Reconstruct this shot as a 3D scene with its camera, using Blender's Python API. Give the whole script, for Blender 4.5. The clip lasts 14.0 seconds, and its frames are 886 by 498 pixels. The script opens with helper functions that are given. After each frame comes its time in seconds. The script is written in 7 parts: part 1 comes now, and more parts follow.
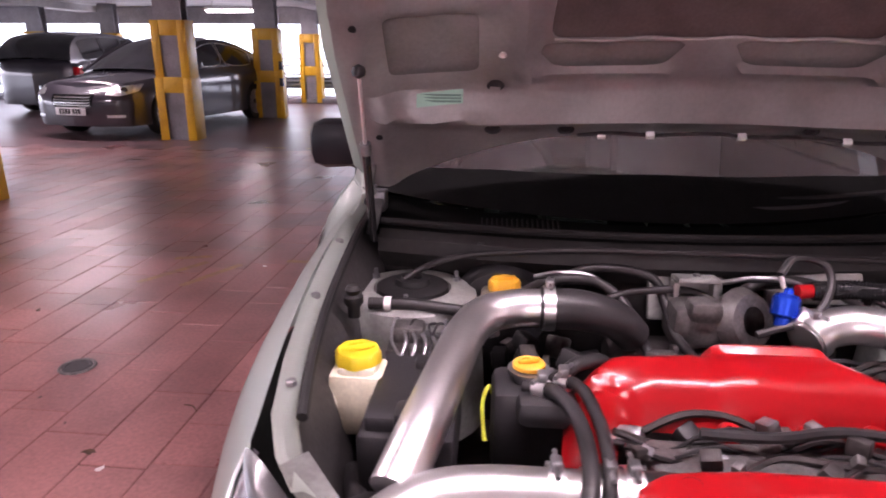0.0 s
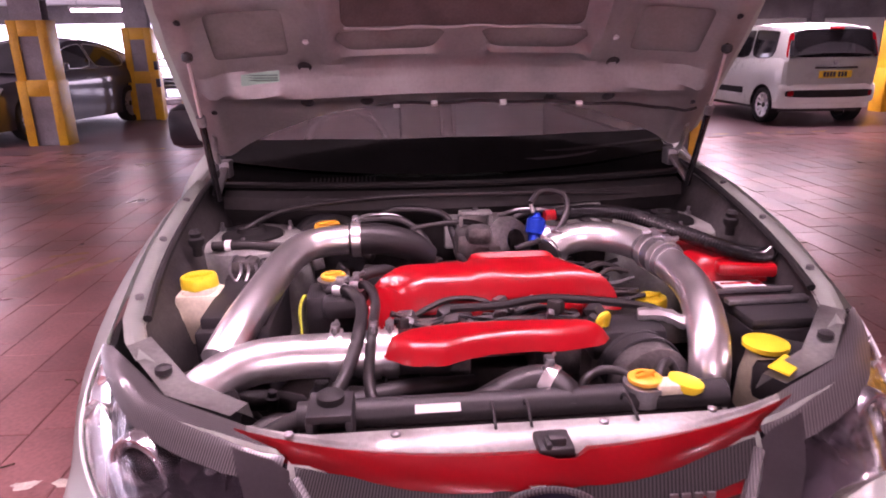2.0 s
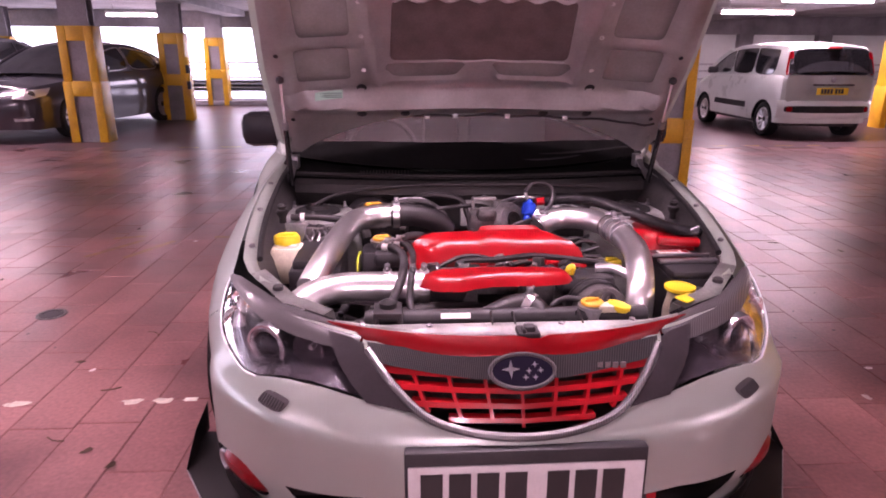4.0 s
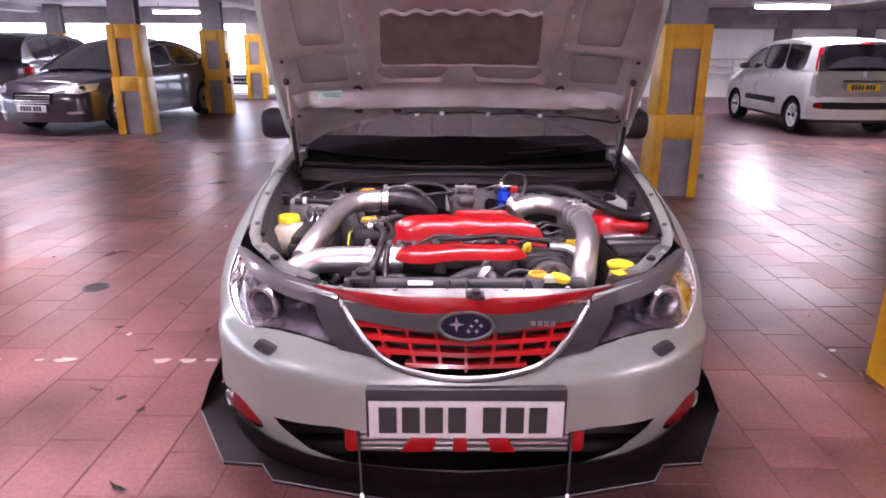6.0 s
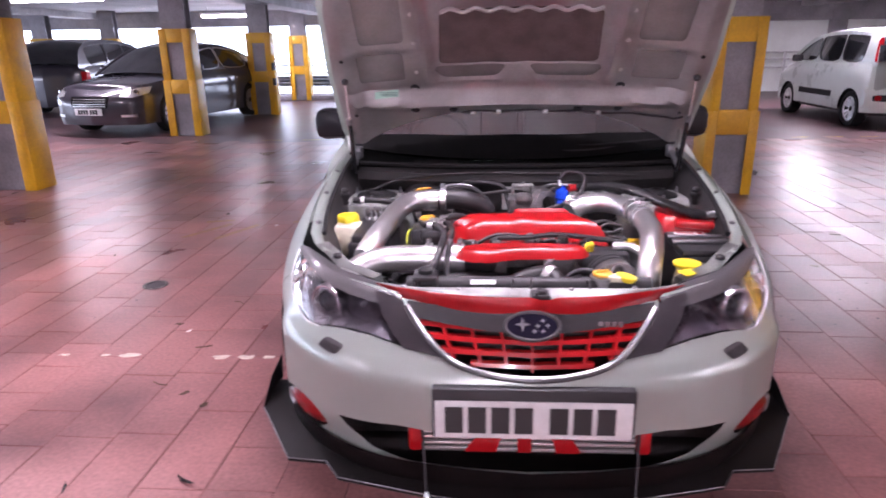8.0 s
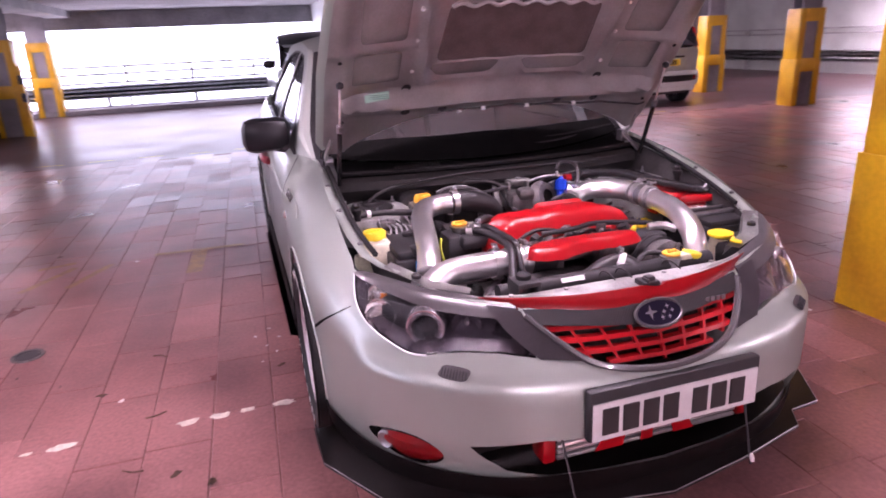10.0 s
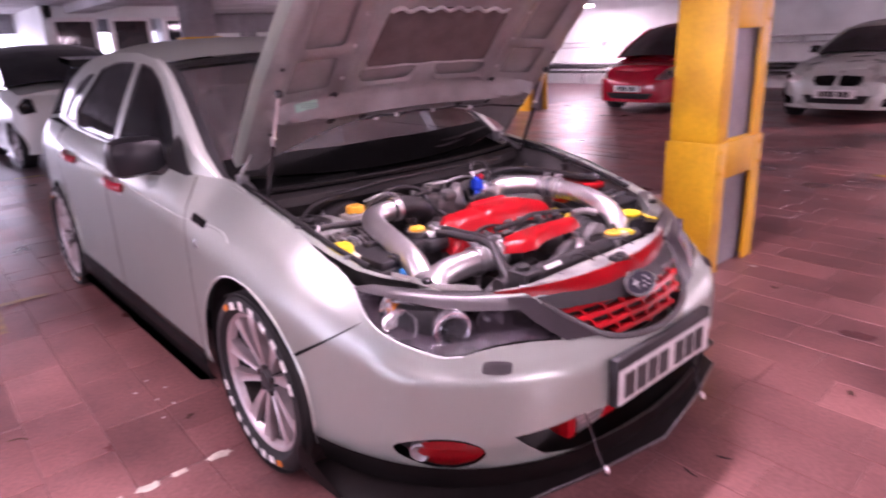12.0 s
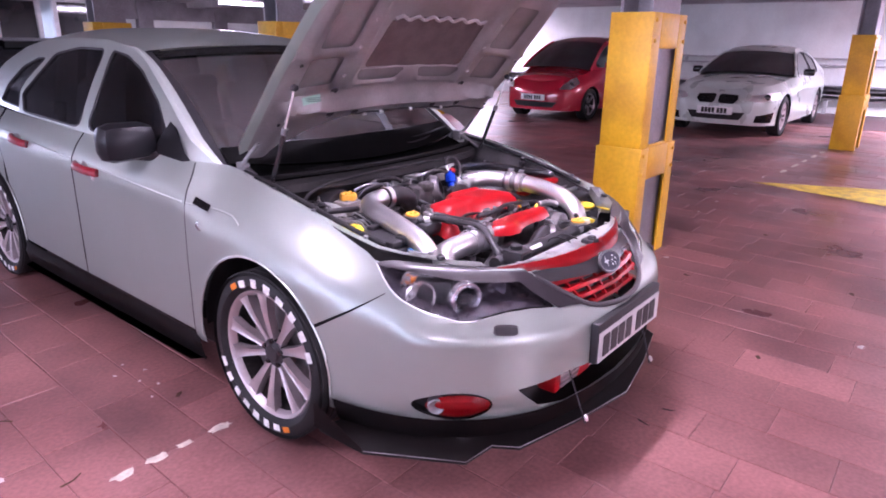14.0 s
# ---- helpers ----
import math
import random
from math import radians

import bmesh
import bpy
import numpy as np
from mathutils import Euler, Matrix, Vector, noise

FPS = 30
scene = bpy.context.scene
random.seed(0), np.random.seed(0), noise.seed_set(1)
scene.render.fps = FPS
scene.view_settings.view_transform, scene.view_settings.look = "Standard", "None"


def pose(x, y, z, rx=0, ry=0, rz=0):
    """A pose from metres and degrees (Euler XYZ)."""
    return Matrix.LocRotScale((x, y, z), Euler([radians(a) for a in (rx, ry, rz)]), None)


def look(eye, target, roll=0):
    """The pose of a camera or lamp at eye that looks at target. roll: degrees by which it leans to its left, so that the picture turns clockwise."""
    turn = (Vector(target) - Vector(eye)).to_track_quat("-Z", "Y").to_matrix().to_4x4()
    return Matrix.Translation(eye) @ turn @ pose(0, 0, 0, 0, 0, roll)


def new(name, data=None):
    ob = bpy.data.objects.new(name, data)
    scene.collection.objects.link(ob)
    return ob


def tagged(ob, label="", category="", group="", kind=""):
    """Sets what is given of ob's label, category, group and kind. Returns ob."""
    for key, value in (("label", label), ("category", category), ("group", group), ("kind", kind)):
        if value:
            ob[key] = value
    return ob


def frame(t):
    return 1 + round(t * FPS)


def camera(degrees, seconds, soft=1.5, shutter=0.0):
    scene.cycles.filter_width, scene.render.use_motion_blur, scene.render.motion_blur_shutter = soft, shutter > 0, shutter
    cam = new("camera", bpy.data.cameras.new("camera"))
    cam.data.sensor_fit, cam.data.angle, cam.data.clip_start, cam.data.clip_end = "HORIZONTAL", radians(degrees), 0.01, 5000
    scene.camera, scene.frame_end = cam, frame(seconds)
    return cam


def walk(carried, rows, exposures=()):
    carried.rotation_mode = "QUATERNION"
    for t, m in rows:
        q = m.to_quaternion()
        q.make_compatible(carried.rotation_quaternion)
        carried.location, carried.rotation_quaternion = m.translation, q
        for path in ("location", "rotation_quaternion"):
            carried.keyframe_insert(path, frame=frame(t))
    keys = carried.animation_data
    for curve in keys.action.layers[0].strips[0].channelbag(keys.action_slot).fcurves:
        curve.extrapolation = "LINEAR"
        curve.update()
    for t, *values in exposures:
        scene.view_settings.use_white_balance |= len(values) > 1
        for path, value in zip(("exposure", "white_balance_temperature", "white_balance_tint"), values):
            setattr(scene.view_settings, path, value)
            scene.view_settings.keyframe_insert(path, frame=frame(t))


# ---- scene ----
cam = camera(69.8, 14.0, soft=1.8, shutter=0.5)
PATH = [
    (0, (-0.4, -0.248, 1.285), (-0.546, 1.656, 0.692), 0.3),
    (0.5, (-0.301, -0.264, 1.273), (-0.496, 1.641, 0.697), 2.7),
    (1, (-0.235, -0.331, 1.26), (-0.368, 1.573, 0.664), -3.5),
    (1.5, (-0.196, -0.471, 1.26), (-0.072, 1.43, 0.65), -1.8),
    (2, (-0.191, -0.617, 1.262), (-0.038, 1.283, 0.657), -0.9),
    (2.5, (-0.265, -0.73, 1.279), (-0.099, 1.172, 0.684), -0.9),
    (3, (-0.286, -0.872, 1.296), (-0.113, 1.031, 0.704), -0.9),
    (3.2, (-0.278, -0.942, 1.302), (-0.106, 0.962, 0.714), -0.4),
    (5.3, (-0.201, -1.417, 1.372), (-0.152, 0.49, 0.771), -0.3),
    (5.5, (-0.162, -1.433, 1.373), (-0.122, 0.473, 0.768), -0.3),
    (6, (-0.066, -1.498, 1.376), (-0.062, 0.408, 0.77), 0.2),
    (6.5, (-0.022, -1.562, 1.371), (-0.059, 0.341, 0.759), -0.4),
    (7, (-0.02, -1.577, 1.365), (-0.089, 0.326, 0.755), -0.5),
    (7.5, (-0.024, -1.504, 1.382), (-0.123, 0.399, 0.774), -0.2),
    (8, (-0.138, -1.49, 1.374), (-0.256, 0.411, 0.765), -0.9),
    (8.2, (-0.229, -1.495, 1.37), (-0.349, 0.406, 0.76), -1.3),
    (10.3, (-1.131, -1.19, 1.388), (-0.437, 0.577, 0.759), -1.7),
    (10.5, (-1.205, -1.141, 1.377), (-0.445, 0.599, 0.75), -0.9),
    (11, (-1.364, -0.936, 1.373), (-0.531, 0.771, 0.745), -0.6),
    (11.5, (-1.516, -0.865, 1.385), (-0.613, 0.807, 0.763), -1.2),
    (12, (-1.636, -0.902, 1.382), (-0.385, 0.531, 0.764), -2.5),
    (12.5, (-1.749, -0.965, 1.379), (-0.354, 0.325, 0.753), -0.0),
    (13, (-1.839, -0.991, 1.39), (-0.408, 0.26, 0.769), 0.0),
    (13.5, (-1.974, -0.921, 1.395), (-0.512, 0.296, 0.776), 0.5),
    (14, (-2.074, -0.833, 1.403), (-0.593, 0.361, 0.786), 0.9),
]
walk(cam, [(t, look(e, g, r)) for t, e, g, r in PATH],
     exposures=[(0.0, 0.66, 6650, 44), (0.9, 0.66, 6700, 54), (2.0, 0.72, 6950, 74), (3.2, 0.72, 6950, 74), (5.5, 1.0, 6400, 49), (8.2, 1.07, 6030, 39), (10.3, 0.90, 6450, 60), (12.0, 1.08, 6500, 64), (14.0, 1.18, 5750, 51)])

# ---- world and lights ----
world = bpy.data.worlds.new("overcast_sky")
scene.world = world
world.use_nodes = True
wn = world.node_tree
sky = wn.nodes.new("ShaderNodeTexSky")
sky.sky_type, sky.sun_disc, sky.sun_elevation, sky.sun_rotation = "NISHITA", False, radians(35), radians(20)
wn.links.new(sky.outputs[0], wn.nodes["Background"].inputs[0])
wn.nodes["Background"].inputs[1].default_value = 0.12


def area_lamp(name, place, target, sx, sy, watts, colour):
    data = bpy.data.lights.new(name, "AREA")
    data.shape, data.size, data.size_y, data.energy, data.color = "RECTANGLE", sx, sy, watts, colour
    ob = new(name, data)
    ob.matrix_world = look(place, target)
    return ob


DAY = (0.86, 0.97, 1.0)
TUBE = (1.0, 0.97, 0.93)
# daylight through the open back and the open side of the deck
area_lamp("sky_light_back", (-7.0, 17.3, 1.45), (-7.0, 5.0, 0.4), 17.0, 1.0, 120, DAY)
area_lamp("sky_light_side", (-17.6, 6.0, 1.45), (-5.0, 6.0, 0.4), 18.0, 1.0, 200, DAY)
# fluorescent battens under the ceiling, some added as fill: place, length along y or x
# unseen, added to brighten: (5.2, -2.6), (-2.7, 1.5), (-0.6, -4.6), (-3.4, -1.6)
BATTENS = [(-6.4, 15.1, 50), (7.0, 12.2, 130), (13.4, 10.4, 80), (-0.1, 0.42, 22), (-6.9, 9.0, 40),
           (6.5, 9.2, 55), (5.2, -2.6, 76), (-2.7, 1.5, 24), (12.2, -1.8, 320), (-7.4, 4.6, 46), (-0.6, -4.6, 125), (-3.4, -1.6, 13)]
BATTEN_Z = 2.2
for bx, by, watts in BATTENS:
    area_lamp("tube_light", (bx, by, BATTEN_Z - 0.075), (bx, by, 0), 1.45, 0.10, watts, TUBE)

# ---- materials ----
def principled(name):
    m = bpy.data.materials.new(name)
    m.use_nodes = True
    return m, m.node_tree.nodes, m.node_tree.links, m.node_tree.nodes["Principled BSDF"]


def material(name, base, rough=0.5, metal=0.0, var=0.18, scale=6.0, bump=0.04, grain=90.0, coat=0.0, rand=0.0, dirt=None, spec=0.5, rvar=1.0, laid=False, worn=0.0):
    """A surface with colour variation at two scales, roughness variation and fine relief."""
    m, n, l, p = principled(name)
    tc = n.new("ShaderNodeTexCoord")
    big, small = n.new("ShaderNodeTexNoise"), n.new("ShaderNodeTexNoise")
    big.inputs["Scale"].default_value, big.inputs["Detail"].default_value = scale, 5
    small.inputs["Scale"].default_value, small.inputs["Detail"].default_value = grain, 3
    coords = n.new("ShaderNodeNewGeometry").outputs["Position"] if laid else tc.outputs["Object"]
    l.new(coords, big.inputs["Vector"])
    l.new(coords, small.inputs["Vector"])
    ramp = n.new("ShaderNodeMix")
    ramp.data_type = "RGBA"
    lo = [max(0.0, c * (1 - var)) for c in base] if dirt is None else dirt
    hi = [min(1.0, c * (1 + var * 0.7)) for c in base]
    ramp.inputs[6].default_value, ramp.inputs[7].default_value = (*lo, 1), (*hi, 1)
    curve = n.new("ShaderNodeMapRange")
    curve.inputs["From Min"].default_value, curve.inputs["From Max"].default_value = 0.32, 0.62
    l.new(big.outputs["Fac"], curve.inputs["Value"])
    l.new(curve.outputs[0], ramp.inputs[0])
    col = ramp.outputs[2]
    fine = n.new("ShaderNodeMix")
    fine.data_type, fine.blend_type = "RGBA", "MULTIPLY"
    fine.inputs[0].default_value = min(1.0, var * 1.6)
    l.new(col, fine.inputs[6])
    l.new(small.outputs["Fac"], fine.inputs[7])
    bright = n.new("ShaderNodeHueSaturation")
    bright.inputs["Value"].default_value = 1.0 + min(1.0, var * 1.6) * 0.5
    l.new(fine.outputs[2], bright.inputs["Color"])
    if rand:
        info, geo, add, rng = n.new("ShaderNodeObjectInfo"), n.new("ShaderNodeNewGeometry"), n.new("ShaderNodeMath"), n.new("ShaderNodeMapRange")
        l.new(info.outputs["Random"], add.inputs[0])
        l.new(geo.outputs["Random Per Island"], add.inputs[1])
        wrap = n.new("ShaderNodeMath")
        wrap.operation = "FRACT"
        l.new(add.outputs[0], wrap.inputs[0])
        k = 1.0 + min(1.0, var * 1.6) * 0.5
        rng.inputs["To Min"].default_value, rng.inputs["To Max"].default_value = k * (1 - rand), k * (1 + rand)
        l.new(wrap.outputs[0], rng.inputs["Value"])
        l.new(rng.outputs[0], bright.inputs["Value"])
    l.new(bright.outputs[0], p.inputs["Base Color"])
    rr = n.new("ShaderNodeMapRange")
    rr.inputs["To Min"].default_value, rr.inputs["To Max"].default_value = max(0.02, rough * (1 - 0.2 * rvar)), min(1.0, rough * (1 + 0.25 * rvar))
    l.new(big.outputs["Fac"], rr.inputs["Value"])
    gloss = rr.outputs[0]
    if worn:
        # some pieces are polished by wear, others stay rough
        mul, cut, spread, both = n.new("ShaderNodeMath"), n.new("ShaderNodeMath"), n.new("ShaderNodeMapRange"), n.new("ShaderNodeMath")
        mul.operation, mul.inputs[1].default_value = "MULTIPLY", 7.31
        cut.operation = "FRACT"
        both.operation = "MULTIPLY"
        spread.inputs["To Min"].default_value, spread.inputs["To Max"].default_value = 1 - worn, 1 + worn
        l.new(wrap.outputs[0], mul.inputs[0])
        l.new(mul.outputs[0], cut.inputs[0])
        l.new(cut.outputs[0], spread.inputs["Value"])
        l.new(spread.outputs[0], both.inputs[0])
        l.new(gloss, both.inputs[1])
        gloss = both.outputs[0]
    l.new(gloss, p.inputs["Roughness"])
    p.inputs["Metallic"].default_value = metal
    p.inputs["Coat Weight"].default_value = coat
    p.inputs["Coat Roughness"].default_value = 0.06
    p.inputs["Specular IOR Level"].default_value = spec
    if bump:
        b = n.new("ShaderNodeBump")
        b.inputs["Strength"].default_value, b.inputs["Distance"].default_value = bump, 0.004
        l.new(small.outputs["Fac"], b.inputs["Height"])
        l.new(b.outputs[0], p.inputs["Normal"])
    return m


def glass(name, tint, rough=0.02, weight=1.0, ior=1.45):
    m, n, l, p = principled(name)
    p.inputs["Base Color"].default_value = (*tint, 1)
    p.inputs["Roughness"].default_value = rough
    p.inputs["Transmission Weight"].default_value = weight
    p.inputs["IOR"].default_value = ior
    return m


def glow(name, colour, strength):
    m, n, l, p = principled(name)
    p.inputs["Base Color"].default_value = (*colour, 1)
    p.inputs["Emission Color"].default_value = (*colour, 1)
    p.inputs["Emission Strength"].default_value = strength
    return m


def carbon(name):
    """Woven carbon cloth under lacquer."""
    m, n, l, p = principled(name)
    tc, wave, mp, ramp = n.new("ShaderNodeTexCoord"), n.new("ShaderNodeTexWave"), n.new("ShaderNodeMapping"), n.new("ShaderNodeMix")
    mp.inputs["Rotation"].default_value = (0.3, 0.2, radians(38))
    l.new(tc.outputs["Object"], mp.inputs[0])
    wave.inputs["Scale"].default_value, wave.inputs["Distortion"].default_value = 78, 0.5
    l.new(mp.outputs[0], wave.inputs["Vector"])
    ramp.data_type = "RGBA"
    ramp.inputs[6].default_value, ramp.inputs[7].default_value = (0.016, 0.015, 0.016, 1), (0.105, 0.098, 0.102, 1)
    l.new(wave.outputs["Fac"], ramp.inputs[0])
    l.new(ramp.outputs[2], p.inputs["Base Color"])
    p.inputs["Roughness"].default_value, p.inputs["Coat Weight"].default_value = 0.34, 0.3
    return m


SILVER = material("silver_car_paint", (0.62, 0.685, 0.635), 0.34, 0.5, 0.02, 3, 0.0, 400, coat=0.5, rvar=0.05)
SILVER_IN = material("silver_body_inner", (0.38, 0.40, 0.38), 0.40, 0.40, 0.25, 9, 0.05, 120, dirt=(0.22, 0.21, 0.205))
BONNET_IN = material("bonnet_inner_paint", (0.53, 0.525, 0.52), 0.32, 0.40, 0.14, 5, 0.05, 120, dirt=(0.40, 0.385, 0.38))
RED = material("red_gloss_paint", (0.34, 0.006, 0.007), 0.30, 0.0, 0.10, 5, 0.03, 160, coat=0.35, spec=0.4)
BLACK = material("black_plastic", (0.024, 0.023, 0.025), 0.48, 0.0, 0.3, 12, 0.08, 160, spec=0.4)
BLACK_GLOSS = material("black_gloss_plastic", (0.014, 0.014, 0.015), 0.16, 0.0, 0.2, 6, 0.01, 200, coat=0.5)
RUBBER = material("black_rubber", (0.014, 0.0135, 0.014), 0.58, 0.0, 0.3, 15, 0.12, 120, spec=0.3)
HOSE = material("rubber_hose", (0.022, 0.020, 0.021), 0.44, 0.0, 0.3, 20, 0.05, 150, spec=0.4)
DUSTY = material("dusty_rubber", (0.085, 0.070, 0.078), 0.5, 0.0, 0.3, 14, 0.05, 140)
CHROME = material("polished_alloy", (0.97, 0.97, 0.97), 0.33, 1.0, 0.05, 12, 0.015, 160)
REFLECTOR = material("lamp_reflector", (0.95, 0.95, 0.94), 0.20, 0.9, 0.06, 30, 0.03, 120)
RING_CHROME = material("dim_lamp_chrome", (0.50, 0.49, 0.52), 0.2, 0.95, 0.12, 40, 0.04, 120)
STEEL = material("dull_steel", (0.33, 0.33, 0.34), 0.38, 0.9, 0.25, 18, 0.05, 200)
CASTING = material("cast_alloy", (0.13, 0.122, 0.12), 0.48, 0.6, 0.4, 25, 0.25, 140)
# engine grime, also the dark backing that stands for shade in openings
GRIME_SHADE = material("grime_and_shade", (0.036, 0.030, 0.029), 0.55, 0.15, 0.5, 22, 0.3, 90)
RIM = material("grey_alloy_rim", (0.46, 0.41, 0.415), 0.34, 0.65, 0.12, 15, 0.03, 200)
YELLOW_CAP = material("yellow_plastic", (0.83, 0.62, 0.02), 0.38, 0.0, 0.08, 10, 0.03, 150)
ORANGE_CAP = material("orange_plastic", (0.80, 0.40, 0.03), 0.38, 0.0, 0.1, 10, 0.03, 150)
TANK = material("milky_plastic", (0.72, 0.68, 0.52), 0.45, 0.0, 0.2, 8, 0.03, 150, dirt=(0.5, 0.44, 0.32))
BLUE = material("blue_anodised", (0.01, 0.07, 0.62), 0.25, 0.7, 0.08, 20, 0.0, 200)
BLUE_PLASTIC = material("blue_plastic", (0.02, 0.25, 0.65), 0.4, 0.0, 0.1, 20, 0.0, 200)
PLATE_WHITE = material("plate_white", (0.58, 0.58, 0.57), 0.4, 0.0, 0.1, 14, 0.02, 200)
HANDLE_RED = material("deep_red_handle", (0.22, 0.008, 0.016), 0.3, 0.0, 0.1, 8, 0.02, 160, coat=0.3)
WHITE = material("white_plastic", (0.78, 0.78, 0.77), 0.45, 0.0, 0.08, 12, 0.02, 200)
LABEL_GREEN = material("pale_green_sticker", (0.34, 0.62, 0.50), 0.45, 0.0, 0.06, 30, 0.0, 200)
INK = material("dark_ink", (0.02, 0.02, 0.02), 0.5, 0.0, 0.1, 30, 0.0, 200)
ORANGE_LENS = material("orange_lens", (0.75, 0.22, 0.03), 0.2, 0.0, 0.1, 30, 0.0, 200)
RED_LENS = material("red_lens", (0.65, 0.015, 0.02), 0.15, 0.0, 0.1, 30, 0.0, 200, coat=0.4)
GLASS = glass("tinted_screen_glass", (0.10, 0.15, 0.13))
GLASS_DARK = glass("privacy_glass", (0.10, 0.11, 0.13), 0.03)
LAMP_GLASS = glass("lamp_glass", (0.94, 0.94, 0.96), 0.03, 1.0, 1.13)
LAMP_BODY = material("lamp_housing_grey", (0.055, 0.045, 0.055), 0.28, 0.3, 0.3, 14, 0.03, 150)
# pale colour for the drawn highlight round the headlamp
LENS_GLINT = material("pale_lens_glint", (0.80, 0.83, 0.82), 0.2, 0.0, 0.06, 20, 0.0, 200, coat=0.5)
MIRROR_CAP = material("black_mirror_cap", (0.010, 0.010, 0.012), 0.30, 0.0, 0.2, 8, 0.02, 150, spec=0.25)
DARK_PANE = material("dark_pane", (0.02, 0.021, 0.024), 0.05, 0.0, 0.1, 3, 0.0, 200, coat=0.6)
CARBON = carbon("carbon_weave")
TYRE_WHITE = material("tyre_lettering_white", (0.72, 0.72, 0.70), 0.6, 0.0, 0.15, 40, 0.03, 200)
PAD = material("bonnet_liner", (0.10, 0.075, 0.072), 0.75, 0.0, 0.25, 14, 0.3, 160)
YELLOW = material("yellow_pillar_paint", (0.74, 0.42, 0.008), 0.42, 0.0, 0.16, 2.5, 0.08, 40, dirt=(0.58, 0.29, 0.012))
COLUMN = material("grey_column_paint", (0.27, 0.26, 0.28), 0.5, 0.1, 0.25, 3, 0.1, 50)
PAVER = material("paver_concrete", (0.285, 0.126, 0.118), 0.33, 0.0, 0.38, 1.5, 0.14, 60, rand=0.17, dirt=(0.135, 0.058, 0.058), rvar=1.6, laid=True, worn=0.14)
JOINT = material("paver_joint", (0.20, 0.092, 0.085), 0.8, 0.0, 0.5, 4, 0.3, 80)
SLAB = material("deck_concrete", (0.115, 0.062, 0.066), 0.36, 0.0, 0.40, 0.9, 0.15, 60, dirt=(0.065, 0.036, 0.039), rvar=1.6)
WHITE_WALL = material("white_wall_paint", (0.78, 0.83, 0.81), 0.6, 0.0, 0.12, 1.2, 0.08, 40)
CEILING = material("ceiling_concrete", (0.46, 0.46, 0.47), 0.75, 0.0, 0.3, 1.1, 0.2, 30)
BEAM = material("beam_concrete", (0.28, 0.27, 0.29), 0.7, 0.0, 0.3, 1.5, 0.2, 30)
GALV = material("galvanised_steel", (0.52, 0.53, 0.54), 0.42, 0.25, 0.25, 10, 0.05, 80)
ROAD_YELLOW = material("worn_yellow_marking", (0.70, 0.52, 0.03), 0.55, 0.0, 0.25, 9, 0.15, 60, dirt=(0.40, 0.28, 0.06))
ROAD_FADED = material("faded_yellow_marking", (0.32, 0.20, 0.09), 0.5, 0.0, 0.3, 14, 0.15, 60, dirt=(0.24, 0.15, 0.10))
ROAD_CREAM = material("flaking_cream_paint", (0.66, 0.63, 0.54), 0.6, 0.0, 0.25, 25, 0.1, 120)
DAYLIGHT = glow("bright_overcast", (0.80, 0.97, 1.0), 2.4)
TUBE_GLOW = glow("lit_tube", (1.0, 0.98, 0.95), 18.0)
DEBRIS = material("dry_leaf_litter", (0.10, 0.06, 0.035), 0.8, 0.0, 0.4, 40, 0.2, 90)
SEAT = material("dark_cloth", (0.03, 0.03, 0.035), 0.85, 0.0, 0.3, 30, 0.2, 200)
SATIN = material("satin_black_board", (0.010, 0.008, 0.008), 0.42, 0.0, 0.25, 8, 0.02, 150, spec=0.18)
SCUTTLE = material("matt_black_scuttle", (0.010, 0.010, 0.010), 0.8, 0.0, 0.3, 14, 0.1, 160, spec=0.12)
# inner bonnet paint darkened, so the recessed pockets read as shade
POCKET_SHADE = material("bonnet_pocket_shade", (0.24, 0.235, 0.23), 0.45, 0.4, 0.18, 7, 0.05, 120)

# ---- mesh helpers ----
from mathutils.geometry import delaunay_2d_cdt


def part(name, bm, mat, parent=None, label="", smooth=True):
    me = bpy.data.meshes.new(name)
    bm.to_mesh(me)
    bm.free()
    me.materials.append(mat)
    if smooth:
        me.polygons.foreach_set("use_smooth", [True] * len(me.polygons))
        me.set_sharp_from_angle(angle=radians(38))
    ob = new(name, me)
    if parent is not None:
        ob.parent = parent
    if label:
        ob["label"] = label
    return ob


def thing(name, label, category, place=(0, 0, 0), turn=0.0, group="", kind=""):
    ob = new(name)
    ob.empty_display_size = 0.1
    ob.matrix_world = pose(*place, 0, 0, turn)
    return tagged(ob, label, category, group, kind)


def box(size, at=(0, 0, 0), bevel=0.0, rot=(0, 0, 0), bm=None, taper=None):
    bm = bm or bmesh.new()
    res = bmesh.ops.create_cube(bm, size=1.0)
    vs = res["verts"]
    for v in vs:
        v.co = Vector((v.co.x * size[0], v.co.y * size[1], v.co.z * size[2]))
        if taper and v.co.z > 0:
            v.co.x *= taper
            v.co.y *= taper
    if bevel:
        es = list({e for v in vs for e in v.link_edges})
        r = bmesh.ops.bevel(bm, geom=es, offset=bevel, segments=2, affect="EDGES", profile=0.5)
        vs = list({v for f in r["faces"] for v in f.verts} | {v for v in vs if v.is_valid})
    bmesh.ops.transform(bm, matrix=pose(*at, *rot), verts=vs)
    return bm


def boxes(items, bevel=0.0):
    bm = bmesh.new()
    for size, at, *rot in items:
        box(size, at, bevel, rot[0] if rot else (0, 0, 0), bm)
    return bm


